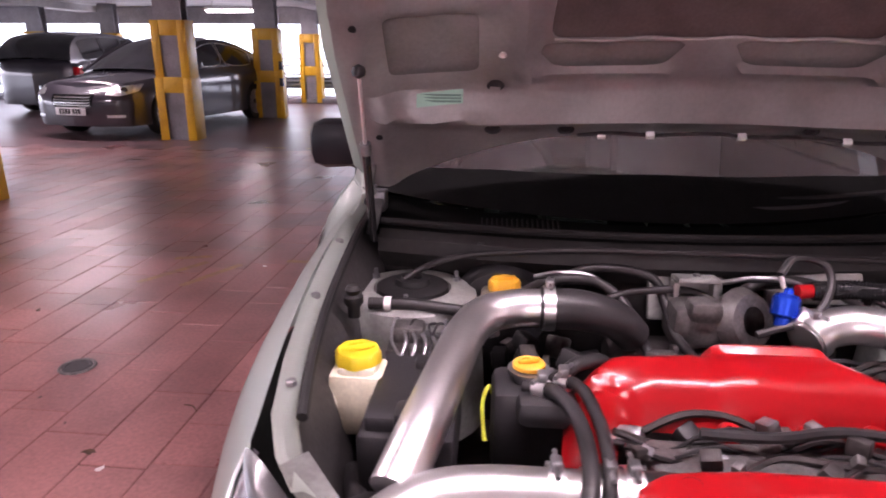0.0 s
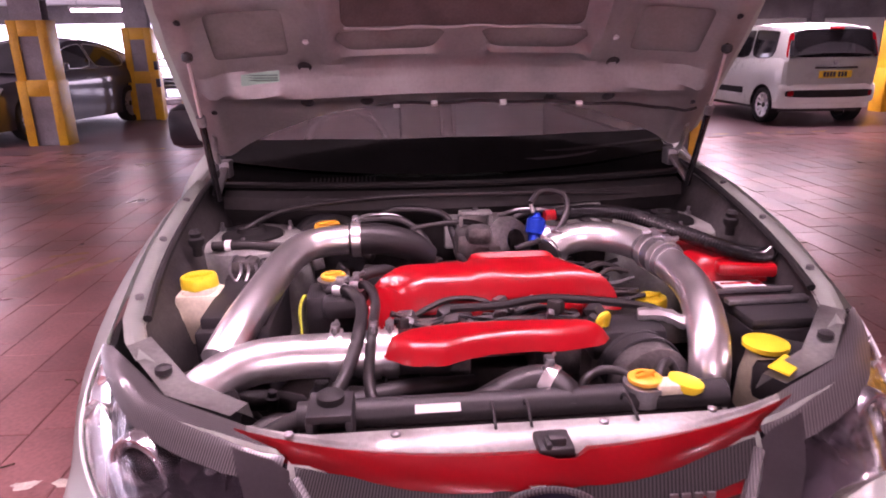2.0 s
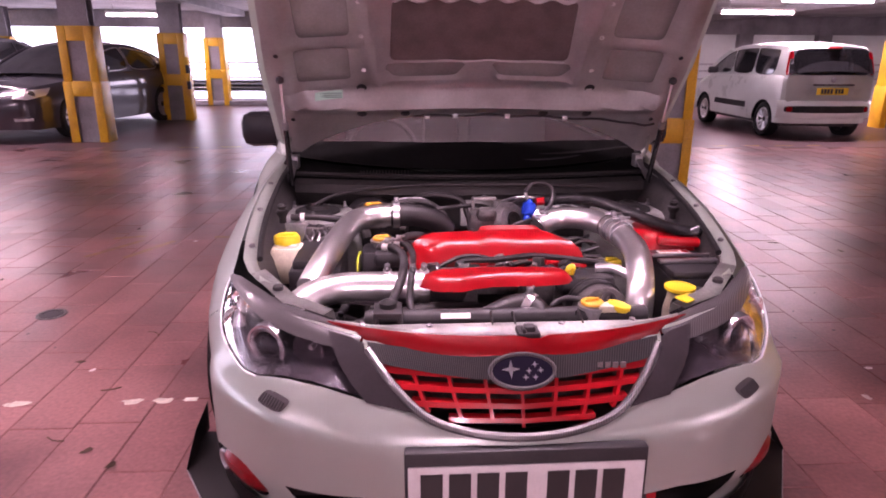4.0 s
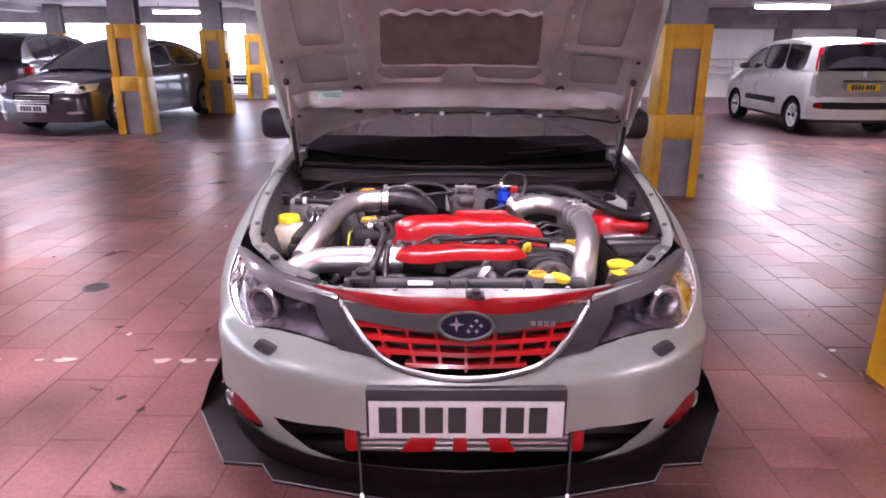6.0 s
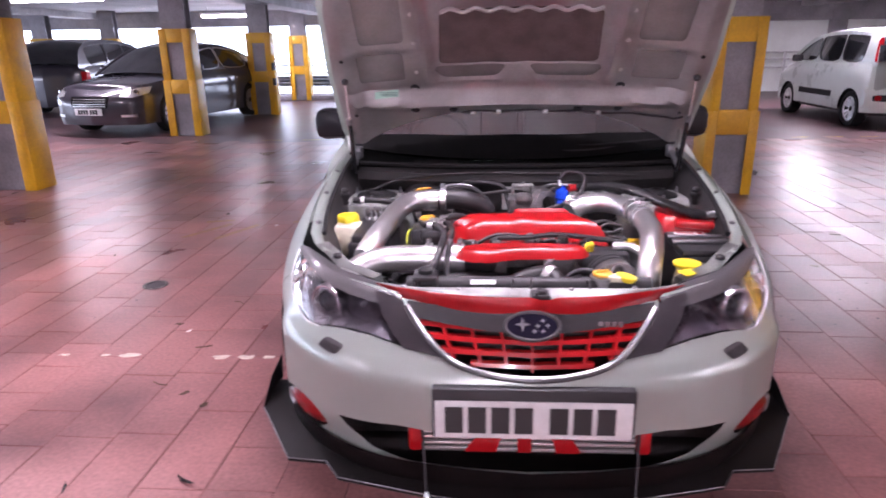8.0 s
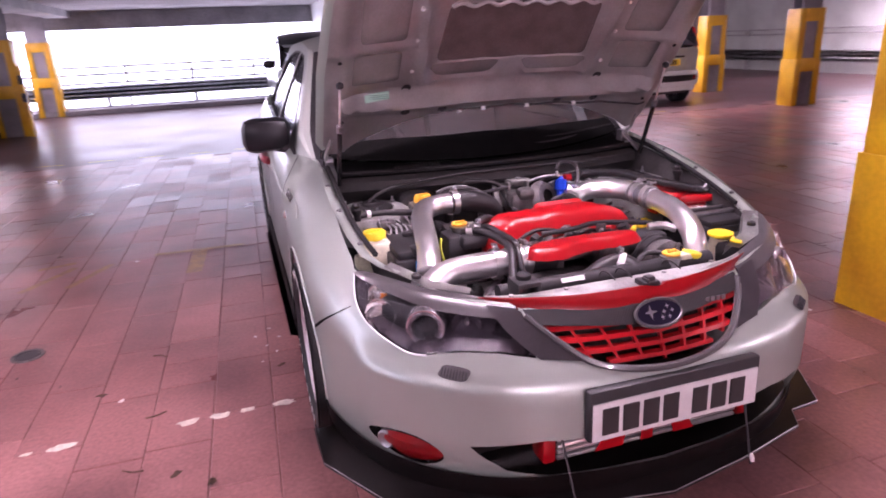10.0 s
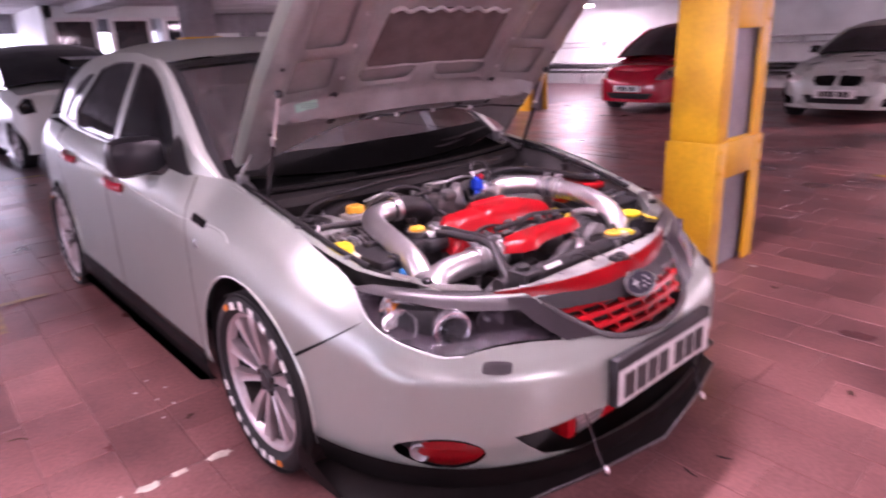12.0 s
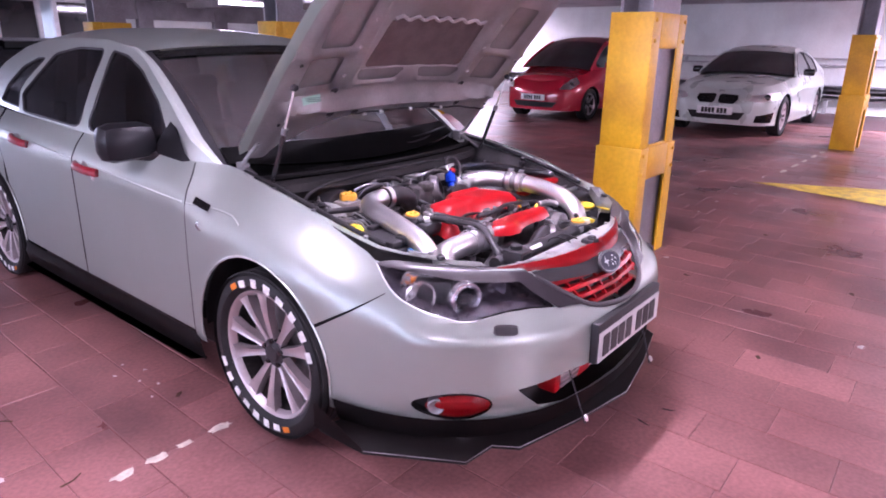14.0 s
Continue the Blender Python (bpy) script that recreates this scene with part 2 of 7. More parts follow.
def smooth_path(pts, n):
    """Points along a Catmull-Rom curve through pts."""
    p = [Vector(q) for q in pts]
    p = [p[0] * 2 - p[1]] + p + [p[-1] * 2 - p[-2]]
    out = []
    for i in range(1, len(p) - 2):
        for k in range(n):
            t = k / n
            a, b, c, d = p[i - 1], p[i], p[i + 1], p[i + 2]
            out.append(0.5 * ((2 * b) + (c - a) * t + (2 * a - 5 * b + 4 * c - d) * t * t + (3 * b - a - 3 * c + d) * t ** 3))
    out.append(p[-2])
    return out


def tube(pts, r, seg=10, n=6, ridged=0.0, caps=True, bm=None, flat=1.0):
    """A pipe of radius r swept along a smooth curve; r may be a pair (start, end)."""
    bm = bm or bmesh.new()
    c = smooth_path(pts, n) if n > 1 else [Vector(q) for q in pts]
    r0, r1 = r if isinstance(r, tuple) else (r, r)
    up = Vector((0.13, 0.21, 0.97))
    rings = []
    for i, q in enumerate(c):
        d = (c[min(i + 1, len(c) - 1)] - c[max(i - 1, 0)]).normalized()
        side = up.cross(d)
        if side.length < 0.05:
            side = Vector((1, 0, 0)).cross(d)
        side.normalize()
        up = d.cross(side).normalized()
        k = r0 + (r1 - r0) * i / (len(c) - 1)
        if ridged:
            k *= 1 + ridged * (1 if i % 2 else -1)
        rings.append([bm.verts.new(q + (side * math.cos(a) + up * math.sin(a) * flat) * k) for a in [2 * math.pi * j / seg for j in range(seg)]])
    for a, b in zip(rings, rings[1:]):
        for j in range(seg):
            bm.faces.new((a[j], a[(j + 1) % seg], b[(j + 1) % seg], b[j]))
    if caps:
        bm.faces.new(rings[0][::-1])
        bm.faces.new(rings[-1])
    return bm


def lathe(profile, at=(0, 0, 0), rot=(0, 0, 0), seg=24, bm=None, lobes=0, lobe=0.0):
    """A solid of revolution about z: profile of (radius, z)."""
    bm = bm or bmesh.new()
    m = pose(*at, *rot)
    rings = []
    for r, z in profile:
        if r < 1e-5:
            rings.append([bm.verts.new(m @ Vector((0, 0, z)))])
        else:
            ring = []
            for j in range(seg):
                a = 2 * math.pi * j / seg
                k = r * (1 + lobe * math.cos(lobes * a)) if lobes else r
                ring.append(bm.verts.new(m @ Vector((k * math.cos(a), k * math.sin(a), z))))
            rings.append(ring)
    for a, b in zip(rings, rings[1:]):
        for j in range(seg):
            k = (j + 1) % seg
            if len(a) == 1 and len(b) == 1:
                continue
            if len(a) == 1:
                bm.faces.new((a[0], b[k], b[j]))
            elif len(b) == 1:
                bm.faces.new((a[j], a[k], b[0]))
            else:
                bm.faces.new((a[j], a[k], b[k], b[j]))
    return bm


def inside(x, y, poly):
    hit, j = False, len(poly) - 1
    for i in range(len(poly)):
        (xi, yi), (xj, yj) = poly[i], poly[j]
        if (yi > y) != (yj > y) and x < (xj - xi) * (y - yi) / (yj - yi) + xi:
            hit = not hit
        j = i
    return hit


def resample(poly, step):
    out = []
    for i, a in enumerate(poly):
        b = poly[(i + 1) % len(poly)]
        k = max(1, int(math.dist(a, b) / step))
        out += [(a[0] + (b[0] - a[0]) * t / k, a[1] + (b[1] - a[1]) * t / k) for t in range(k)]
    return out


def rounded(poly, n=4, w=0.25):
    """The polygon with its corners cut into smooth curves."""
    out = []
    m = len(poly)
    for i in range(m):
        a, b, c = Vector(poly[i - 1]), Vector(poly[i]), Vector(poly[(i + 1) % m])
        p, q = b.lerp(a, w), b.lerp(c, w)
        for k in range(n + 1):
            t = k / n
            v = p * (1 - t) ** 2 + b * 2 * t * (1 - t) + q * t * t
            out.append((v.x, v.y))
    return out


def panel(outline, fn, step=0.04, holes=(), thick=0.0, bm=None):
    """A sheet over a flat outline with holes, laid on a curved surface by fn(u, v)."""
    loops = [resample(outline, step)] + [resample(h, step) for h in holes]
    verts, edges = [], []
    for lp in loops:
        k = len(verts)
        verts += lp
        edges += [(k + i, k + (i + 1) % len(lp)) for i in range(len(lp))]
    edge_pts = np.array(verts)
    us, vs = edge_pts[:, 0], edge_pts[:, 1]
    for u in np.arange(us.min() + step * 0.5, us.max(), step):
        for v in np.arange(vs.min() + step * 0.5, vs.max(), step):
            if np.min((us - u) ** 2 + (vs - v) ** 2) < (0.45 * step) ** 2:
                continue
            if inside(u, v, loops[0]) and not any(inside(u, v, h) for h in loops[1:]):
                verts.append((float(u), float(v)))
    co, _, faces, *_ = delaunay_2d_cdt([Vector(v) for v in verts], edges, [], 0, 1e-6)
    bm = bm or bmesh.new()
    made = [bm.verts.new(fn(c.x, c.y)) for c in co]
    fs = []
    for f in faces:
        cx, cy = sum(co[i].x for i in f) / len(f), sum(co[i].y for i in f) / len(f)
        if inside(cx, cy, loops[0]) and not any(inside(cx, cy, h) for h in loops[1:]):
            fs.append(bm.faces.new([made[i] for i in f]))
    for v in made:
        if not v.link_faces:
            bm.verts.remove(v)
    if thick:
        bmesh.ops.solidify(bm, geom=fs, thickness=thick)
    return bm


def pillow(outline, z, rim, height, step=0.02, hollow=0.0, wave=None):
    """A moulded cover: flat outline in x and y, rolled down at its edge by height over the width rim."""
    pts = np.array(resample(outline, step * 0.25))

    def fn(u, v):
        d = math.sqrt(float(np.min((pts[:, 0] - u) ** 2 + (pts[:, 1] - v) ** 2)))
        k = min(1.0, d / rim)
        h = height * k * (2 - k)
        return Vector((u, v, z - height + h + (wave(u, v) if wave else 0.0)))
    return panel(outline, fn, step)


def loft(rows, close=False, bm=None):
    """A skin over rows of equally many points."""
    bm = bm or bmesh.new()
    vs = [[bm.verts.new(p) for p in r] for r in rows]
    for a, b in zip(vs, vs[1:]):
        n = len(a)
        for j in range(n if close else n - 1):
            k = (j + 1) % n
            if len({a[j], a[k], b[k], b[j]}) == 4:
                bm.faces.new((a[j], a[k], b[k], b[j]))
    return bm


class Wrap:
    """The outer skin of a car: a plan curve from the nose round to the tail, drawn in towards the top edge."""

    def __init__(self, plan, top, draw, depth, tuck=0.3, sill=0.3):
        c = smooth_path([(x, y, 0) for x, y in plan], 24)
        self.x, self.y = np.array([p.x for p in c]), np.array([p.y for p in c])
        self.s = np.concatenate([[0], np.cumsum(np.hypot(np.diff(self.x), np.diff(self.y)))])
        tx, ty = np.gradient(self.x, self.s), np.gradient(self.y, self.s)
        self.nx, self.ny = ty, -tx
        self.nx[0], self.ny[0], self.nx[-1], self.ny[-1] = 0.0, -1.0, 0.0, 1.0
        self.top, self.draw, self.depth, self.tuck, self.sill = [self.keys(k) for k in (top, draw, depth)] + [tuck, sill]
        self.end = float(self.s[-1])

    def keys(self, rows):
        """Rows of (y, value); a y written as a string is an x on the nose."""
        pairs = sorted((self.ux(float(k)) if isinstance(k, str) else self.uy(k), v) for k, v in rows)
        return np.array([p[0] for p in pairs]), np.array([p[1] for p in pairs])

    def uy(self, y):
        return float(np.interp(y, self.y, self.s))

    def ux(self, x):
        k = int(np.argmax(self.x > x)) if x < self.x.max() else int(np.argmax(self.x))
        return float(np.interp(x, self.x[:k + 1], self.s[:k + 1]))

    def t(self, u):
        return float(np.interp(abs(u), *self.top))

    def __call__(self, u, z, off=0.0):
        s = abs(u)
        t, i, h = (float(np.interp(s, *k)) for k in (self.top, self.draw, self.depth))
        k = max(0.0, (z - (t - h)) / h)
        d = off - i * min(k, 1.2) ** 1.8 - self.tuck * max(0.0, self.sill - z) ** 1.4
        x, y = float(np.interp(s, self.s, self.x)), float(np.interp(s, self.s, self.y))
        nx, ny = float(np.interp(s, self.s, self.nx)), float(np.interp(s, self.s, self.ny))
        sg = -1.0 if u < 0 else 1.0
        return Vector((sg * max(0.0, x + nx * d), y + ny * d, z))


def arch(surface, yc, zc, r, z0, sg=1, n=18):
    """The points of a wheel opening in the skin, from its front foot over the top to its rear foot."""
    a0 = math.asin(max(-1, min(1, (z0 - zc) / r)))
    out = []
    for k in range(n + 1):
        a = math.pi - a0 + (2 * a0 - math.pi) * k / n
        out.append((sg * surface.uy(yc + r * math.cos(a)), zc + r * math.sin(a)))
    return out


def wheel(parent, x, y, r, width, rim_r, spokes, side, rim_mat, lettering=False, twin=True):
    """A wheel: tyre with shoulder and tread, rim barrel, spokes, hub and nuts. side: -1 or 1, the way it faces."""
    rot = (0, 90 * side, 0)
    w = width / 2

    def clock(deg):
        """Angle in the wheel's own plane for an angle clockwise from the top."""
        return radians(-deg if side < 0 else 180 - deg)
    hub = part("wheel", lathe([(rim_r * 0.915, w * 0.60), (rim_r * 0.95, w * 0.78), (rim_r * 0.985, w * 0.85), (rim_r * 1.0, w * 0.86), (rim_r * 1.02, w * 0.80)], (0, 0, 0), rot, 48), rim_mat, parent)
    # barrel takes a dark colour for the shade between the spokes
    part("rim_barrel", lathe([(rim_r * 0.98, -w), (rim_r, -w * 0.8), (rim_r * 0.9, -w * 0.3), (rim_r * 0.912, w * 0.60)], (0, 0, 0), rot, 40), GRIME_SHADE, hub, "rim barrel coloured dark as shade behind the spokes")
    hub.location = (x, y, r)
    prof = [(rim_r, -w * 0.8), (rim_r * 1.08, -w), (r * 0.93, -w * 1.0), (r * 0.985, -w * 0.85)]
    for k in range(5):
        z = -w * 0.75 + k * w * 0.36
        prof += [(r, z), (r, z + w * 0.26), (r * 0.985, z + w * 0.28), (r * 0.985, z + w * 0.34)]
    prof += [(r * 0.985, w * 0.85), (r * 0.93, w * 1.0), (rim_r * 1.10, w * 1.02), (rim_r * 1.03, w * 0.9), (rim_r, w * 0.78)]
    part("tyre", lathe(prof, (0, 0, 0), rot, 48), RUBBER, hub, "black rubber tyre")
    bm = bmesh.new()
    m = pose(0, 0, 0, *rot)
    for k in range(spokes):
        a = 2 * math.pi * k / spokes + (0.05 * (-1) ** k if twin else 0)
        ca, sa = math.cos(a), math.sin(a)

        def pt(rr, off, z):
            return m @ Vector((rr * ca - off * sa, rr * sa + off * ca, z))
        rows = []
        for rr, hw, z in ((rim_r * 0.14, 0.013, w * 0.56), (rim_r * 0.40, 0.014, w * 0.66), (rim_r * 0.66, 0.019, w * 0.75), (rim_r * 0.86, 0.026, w * 0.79), (rim_r * 0.97, 0.034, w * 0.80)):
            rows.append([pt(rr, -hw, z - 0.03), pt(rr, -hw * 0.88, z), pt(rr, -hw * 0.45, z - 0.004), pt(rr, hw * 0.45, z - 0.004), pt(rr, hw * 0.88, z), pt(rr, hw, z - 0.03)])
        loft(rows, True, bm)
    part("spokes", bm, rim_mat, hub)
    part("hub_cap", lathe([(0, w * 0.70), (rim_r * 0.13, w * 0.68), (rim_r * 0.15, w * 0.62), (rim_r * 0.22, w * 0.58), (rim_r * 0.24, w * 0.3)], (0, 0, 0), rot, 24), BLACK, hub)
    if lettering:
        for k in range(5):
            a = 2 * math.pi * k / 5
            part("wheel_nut", lathe([(0.011, w * 0.4), (0.011, w * 0.66), (0, w * 0.68)], tuple(m @ Vector((rim_r * 0.20 * math.cos(a), rim_r * 0.20 * math.sin(a), 0))), rot, 6), BLACK_GLOSS, hub)
    part("brake_disc", lathe([(rim_r * 0.3, -0.01), (rim_r * 0.72, -0.01), (rim_r * 0.72, 0.012), (rim_r * 0.3, 0.012)], (0, 0, 0), rot, 32), CASTING, hub)
    if lettering:
        for start, step in ((-20, 15.3), (169, 13.2)):
            for k in range(7):
                lb = bmesh.new()
                a = clock(start + k * step)
                hw = (0.070, 0.058, 0.064)[k % 3]
                loft([[m @ Vector((rr * math.cos(a + e), rr * math.sin(a + e), w * 1.03)) for e in (-hw, -hw / 2, 0, hw / 2, hw)] for rr in (rim_r * 1.075, rim_r * (1.21 if k % 3 else 1.185))], False, lb)
                part("lettering_bar", lb, TYRE_WHITE, hub, "worn white lettering bar")
            mb = bmesh.new()
            a = clock(start - 12)
            loft([[m @ Vector((rim_r * q * math.cos(a + e), rim_r * q * math.sin(a + e), w * 1.03)) for e in (-0.07, 0.07)] for q in (1.10, 1.19)], False, mb)
            part("sidewall_mark", mb, ORANGE_LENS, hub, "small orange mark")
    return hub


def plate(parent, surface_point, w, h, mat, bars=7, turn=0.0, tilt=0.0, letters=0.75):
    """A number plate with plain dark bars in place of its characters; faces -y before it is turned."""
    m = pose(*surface_point, tilt, 0, turn)
    ob = part("number_plate", box((w, 0.012, h), (0, 0, 0), 0.002), mat, parent, "number plate with plain dark bars")
    ob.matrix_local = m
    cw = w * letters / (bars + 0.6)
    x = -w * letters / 2 + cw * 0.4
    for k in range(bars):
        part("plate_bar", box((cw * 0.78, 0.003, h * 0.70), (x, -0.0075, 0)), INK, ob, "", False)
        x += cw * (1.5 if k == 3 else 1.0)
    return ob

# ---- the deck: floor, ceiling, walls ----
X0, X1, Y0, Y1, CEIL = -18.0, 15.0, -7.0, 17.6, 2.42


def structure(name, bm, mat, label, category="", smooth=False):
    return tagged(part(name, bm, mat, None, "", smooth), label, category or name.split("_")[0], "", "structure")


floor = structure("floor", box((X1 - X0 + 1.2, Y1 - Y0 + 1.2, 0.3), ((X0 + X1) / 2, (Y0 + Y1) / 2, -0.1528)), JOINT, "worn reddish paved car park deck, slightly glossy", "floor")
for sx0, sx1, sy0, sy1 in ((X0 - 0.5, X1 + 0.1, 8.10, Y1 + 0.5), (X0 - 0.5, -12.0, Y0, 8.09), (12.0, X1 + 0.1, Y0, 8.09)):
    part("slab", box((sx1 - sx0, sy1 - sy0, 0.02), ((sx0 + sx1) / 2, (sy0 + sy1) / 2, -0.0125)), SLAB, floor, "smooth reddish concrete slab", False)
structure("ground", box((400, 400, 0.2), (0, 0, -3.4)), SLAB, "grey ground far below the open deck", "ground")
structure("ceiling", boxes([((X1 - X0 + 0.8, Y1 - Y0 + 0.8, 0.3), ((X0 + X1) / 2, (Y0 + Y1) / 2, CEIL + 0.15))] +
          [((0.5, Y1 - Y0 - 0.6, 0.16), (bx, (Y0 + Y1) / 2, CEIL - 0.078)) for bx in (-11.4, -4.72, 2.1, 8.7)]),
          CEILING, "dim concrete soffit with downstand beams", "ceiling")
structure("wall_front", box((X1 - X0 + 0.8, 0.3, CEIL - 0.004), ((X0 + X1) / 2, Y0 - 0.155, CEIL / 2)), WHITE_WALL, "painted wall behind the parked car", "wall")
structure("wall_right", box((0.3, Y1 - Y0, CEIL - 0.006), (X1 + 0.155, (Y0 + Y1) / 2, CEIL / 2)), WHITE_WALL, "white painted wall beside the bays", "wall")
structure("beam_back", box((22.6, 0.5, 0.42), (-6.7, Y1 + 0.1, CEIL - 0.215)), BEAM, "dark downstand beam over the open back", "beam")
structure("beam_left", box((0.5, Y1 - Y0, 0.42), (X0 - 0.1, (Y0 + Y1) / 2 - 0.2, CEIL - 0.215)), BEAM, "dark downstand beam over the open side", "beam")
structure("backdrop", boxes([((60, 0.1, 14), (-7, 40, 1.5)), ((0.1, 60, 14), (-42, 10, 1.5))]), DAYLIGHT, "bright overcast daylight outside the deck", "backdrop")


# back wall with pale panels between dark pilasters, where the deck is closed
def back_wall():
    bm = bmesh.new()
    box((10.4, 0.25, CEIL - 0.01), (9.9, Y1 + 0.13, CEIL / 2), 0, (0, 0, 0), bm)
    wall = structure("wall_back", bm, WHITE_WALL, "pale panelled back wall between dark pilasters", "wall")
    for k in range(5):
        part("pilaster", box((0.42, 0.2, CEIL - 0.02), (4.9 + k * 2.35, Y1 - 0.1, CEIL / 2 - 0.005), 0.01), BEAM, wall)
    part("head_band", box((10.2, 0.16, 0.5), (9.9, Y1 - 0.085, CEIL - 0.27), 0.01), BEAM, wall, "dark band above the panels")


back_wall()


# glazed stair core behind the car
def stair_core():
    core = tagged(part("wall_core", boxes([((0.2, 3.0, CEIL - 0.01), (1.5, 15.9, CEIL / 2)), ((3.3, 0.2, 0.95), (3.1, 14.5, 0.475)), ((3.3, 0.2, 0.25), (3.1, 14.5, CEIL - 0.14)), ((0.2, 3.0, CEIL - 0.01), (4.7, 15.9, CEIL / 2))]), WHITE_WALL, None, "", False),
                  "white framed stair core with dark panes", "wall", "", "structure")
    for k in range(3):
        x = 1.9 + k * 1.1
        part("window_frame", boxes([((0.09, 0.12, 1.24), (x - 0.33, 14.42, 1.56)), ((0.09, 0.12, 1.24), (x + 0.45, 14.42, 1.56)), ((0.70, 0.11, 0.08), (x + 0.06, 14.42, 0.98)), ((0.70, 0.11, 0.08), (x + 0.06, 14.42, 2.14))], 0.006), WHITE, core, "", False)
        part("pane", box((0.72, 0.02, 1.1), (x + 0.06, 14.44, 1.56)), DARK_PANE, core, "dark glass pane", False)


stair_core()


def corrugated(p0, p1, z, h):
    """A W-section crash rail between two points."""
    p0, p1 = Vector(p0), Vector(p1)
    d = (p1 - p0).normalized()
    n = Vector((-d.y, d.x, 0))
    prof = [(0, 0), (0.05, 0.12), (0.05, 0.26), (0.0, 0.40), (0.0, 0.60), (0.05, 0.74), (0.05, 0.88), (0, 1.0)]
    rows = [[p + n * -a + Vector((0, 0, z + b * h)) for a, b in prof] for p in (p0, p1)]
    bm = loft(rows)
    bmesh.ops.solidify(bm, geom=bm.faces[:], thickness=0.006)
    return bm


def railing(name, p0, p1, label, posts, top=1.10):
    r = thing(name, label, "railing")
    a, b = Vector(p0), Vector(p1)
    for k in range(posts + 1):
        q = a.lerp(b, k / posts)
        part("post", box((0.06, 0.06, top), (q.x, q.y, top / 2), 0.006), GALV, r)
    for z in (top - 0.02, top - 0.20, top - 0.42):
        part("rail", tube([a + Vector((0, 0, z)), b + Vector((0, 0, z))], 0.024, 8, 1), GALV, r)
    return r


def crash_barrier(p0, p1, label, posts):
    r = thing("crash_barrier", label, "crash barrier")
    part("beam", corrugated(p0, p1, 0.32, 0.31), GALV, r)
    a, b = Vector(p0), Vector(p1)
    for k in range(posts + 1):
        q = a.lerp(b, (k + 0.5) / (posts + 1))
        d = (b - a).normalized()
        part("post", box((0.08, 0.08, 0.56), (q.x - d.y * 0.09, q.y + d.x * 0.09, 0.28), 0.006), GALV, r)
    return r


railing("railing", (-17.8, 17.45, 0), (1.3, 17.45, 0), "grey steel railing along the open back of the deck", 12)
railing("railing", (-17.85, -6.5, 0), (-17.85, 17.2, 0), "grey steel railing along the open side of the deck", 14)
railing("railing", (4.9, 17.2, 0), (14.7, 17.2, 0), "grey steel railing before the pale back wall", 6)
crash_barrier((-17.6, 17.1, 0), (1.3, 17.1, 0), "grey corrugated steel crash barrier along the deck edge", 8)
crash_barrier((14.75, 17.0, 0), (14.75, -6.5, 0), "grey corrugated steel crash barrier before the white wall", 9)
structure("kerb", box((18.9, 1.1, 0.12), (-8.2, 16.85, 0.058), 0.02), BEAM, "low concrete kerb under the barrier", "kerb")
r = thing("handrail", "thin grey handrail on the white wall", "handrail")
for z in (1.06, 1.20):
    part("rail", tube([(14.88, -6.5, z), (14.88, 17.0, z)], 0.018, 8, 1), GALV, r)
for k in range(9):
    part("bracket", box((0.16, 0.04, 0.2), (14.93, -6 + k * 2.75, 1.13), 0.004), GALV, r)


def batten(x, y):
    b = thing("ceiling_light", "lit white fluorescent batten under the concrete ceiling, unseen ones added as fill", "ceiling light", (x, y, 0), 0, "ceiling lights")
    part("housing", box((1.55, 0.12, 0.06), (0, 0, BATTEN_Z + 0.03), 0.01), WHITE, b)
    part("diffuser", tube([(-0.74, 0, BATTEN_Z - 0.03), (0.74, 0, BATTEN_Z - 0.03)], 0.032, 10, 1), TUBE_GLOW, b, "glowing tube")
    for sx in (-0.6, 0.6):
        part("hanger", box((0.02, 0.02, CEIL - BATTEN_Z - 0.08), (sx, 0, (CEIL + BATTEN_Z) / 2 + 0.02)), GALV, b)


# the added fill lamps get fittings too
for bx, by, _ in BATTENS:
    batten(bx, by)


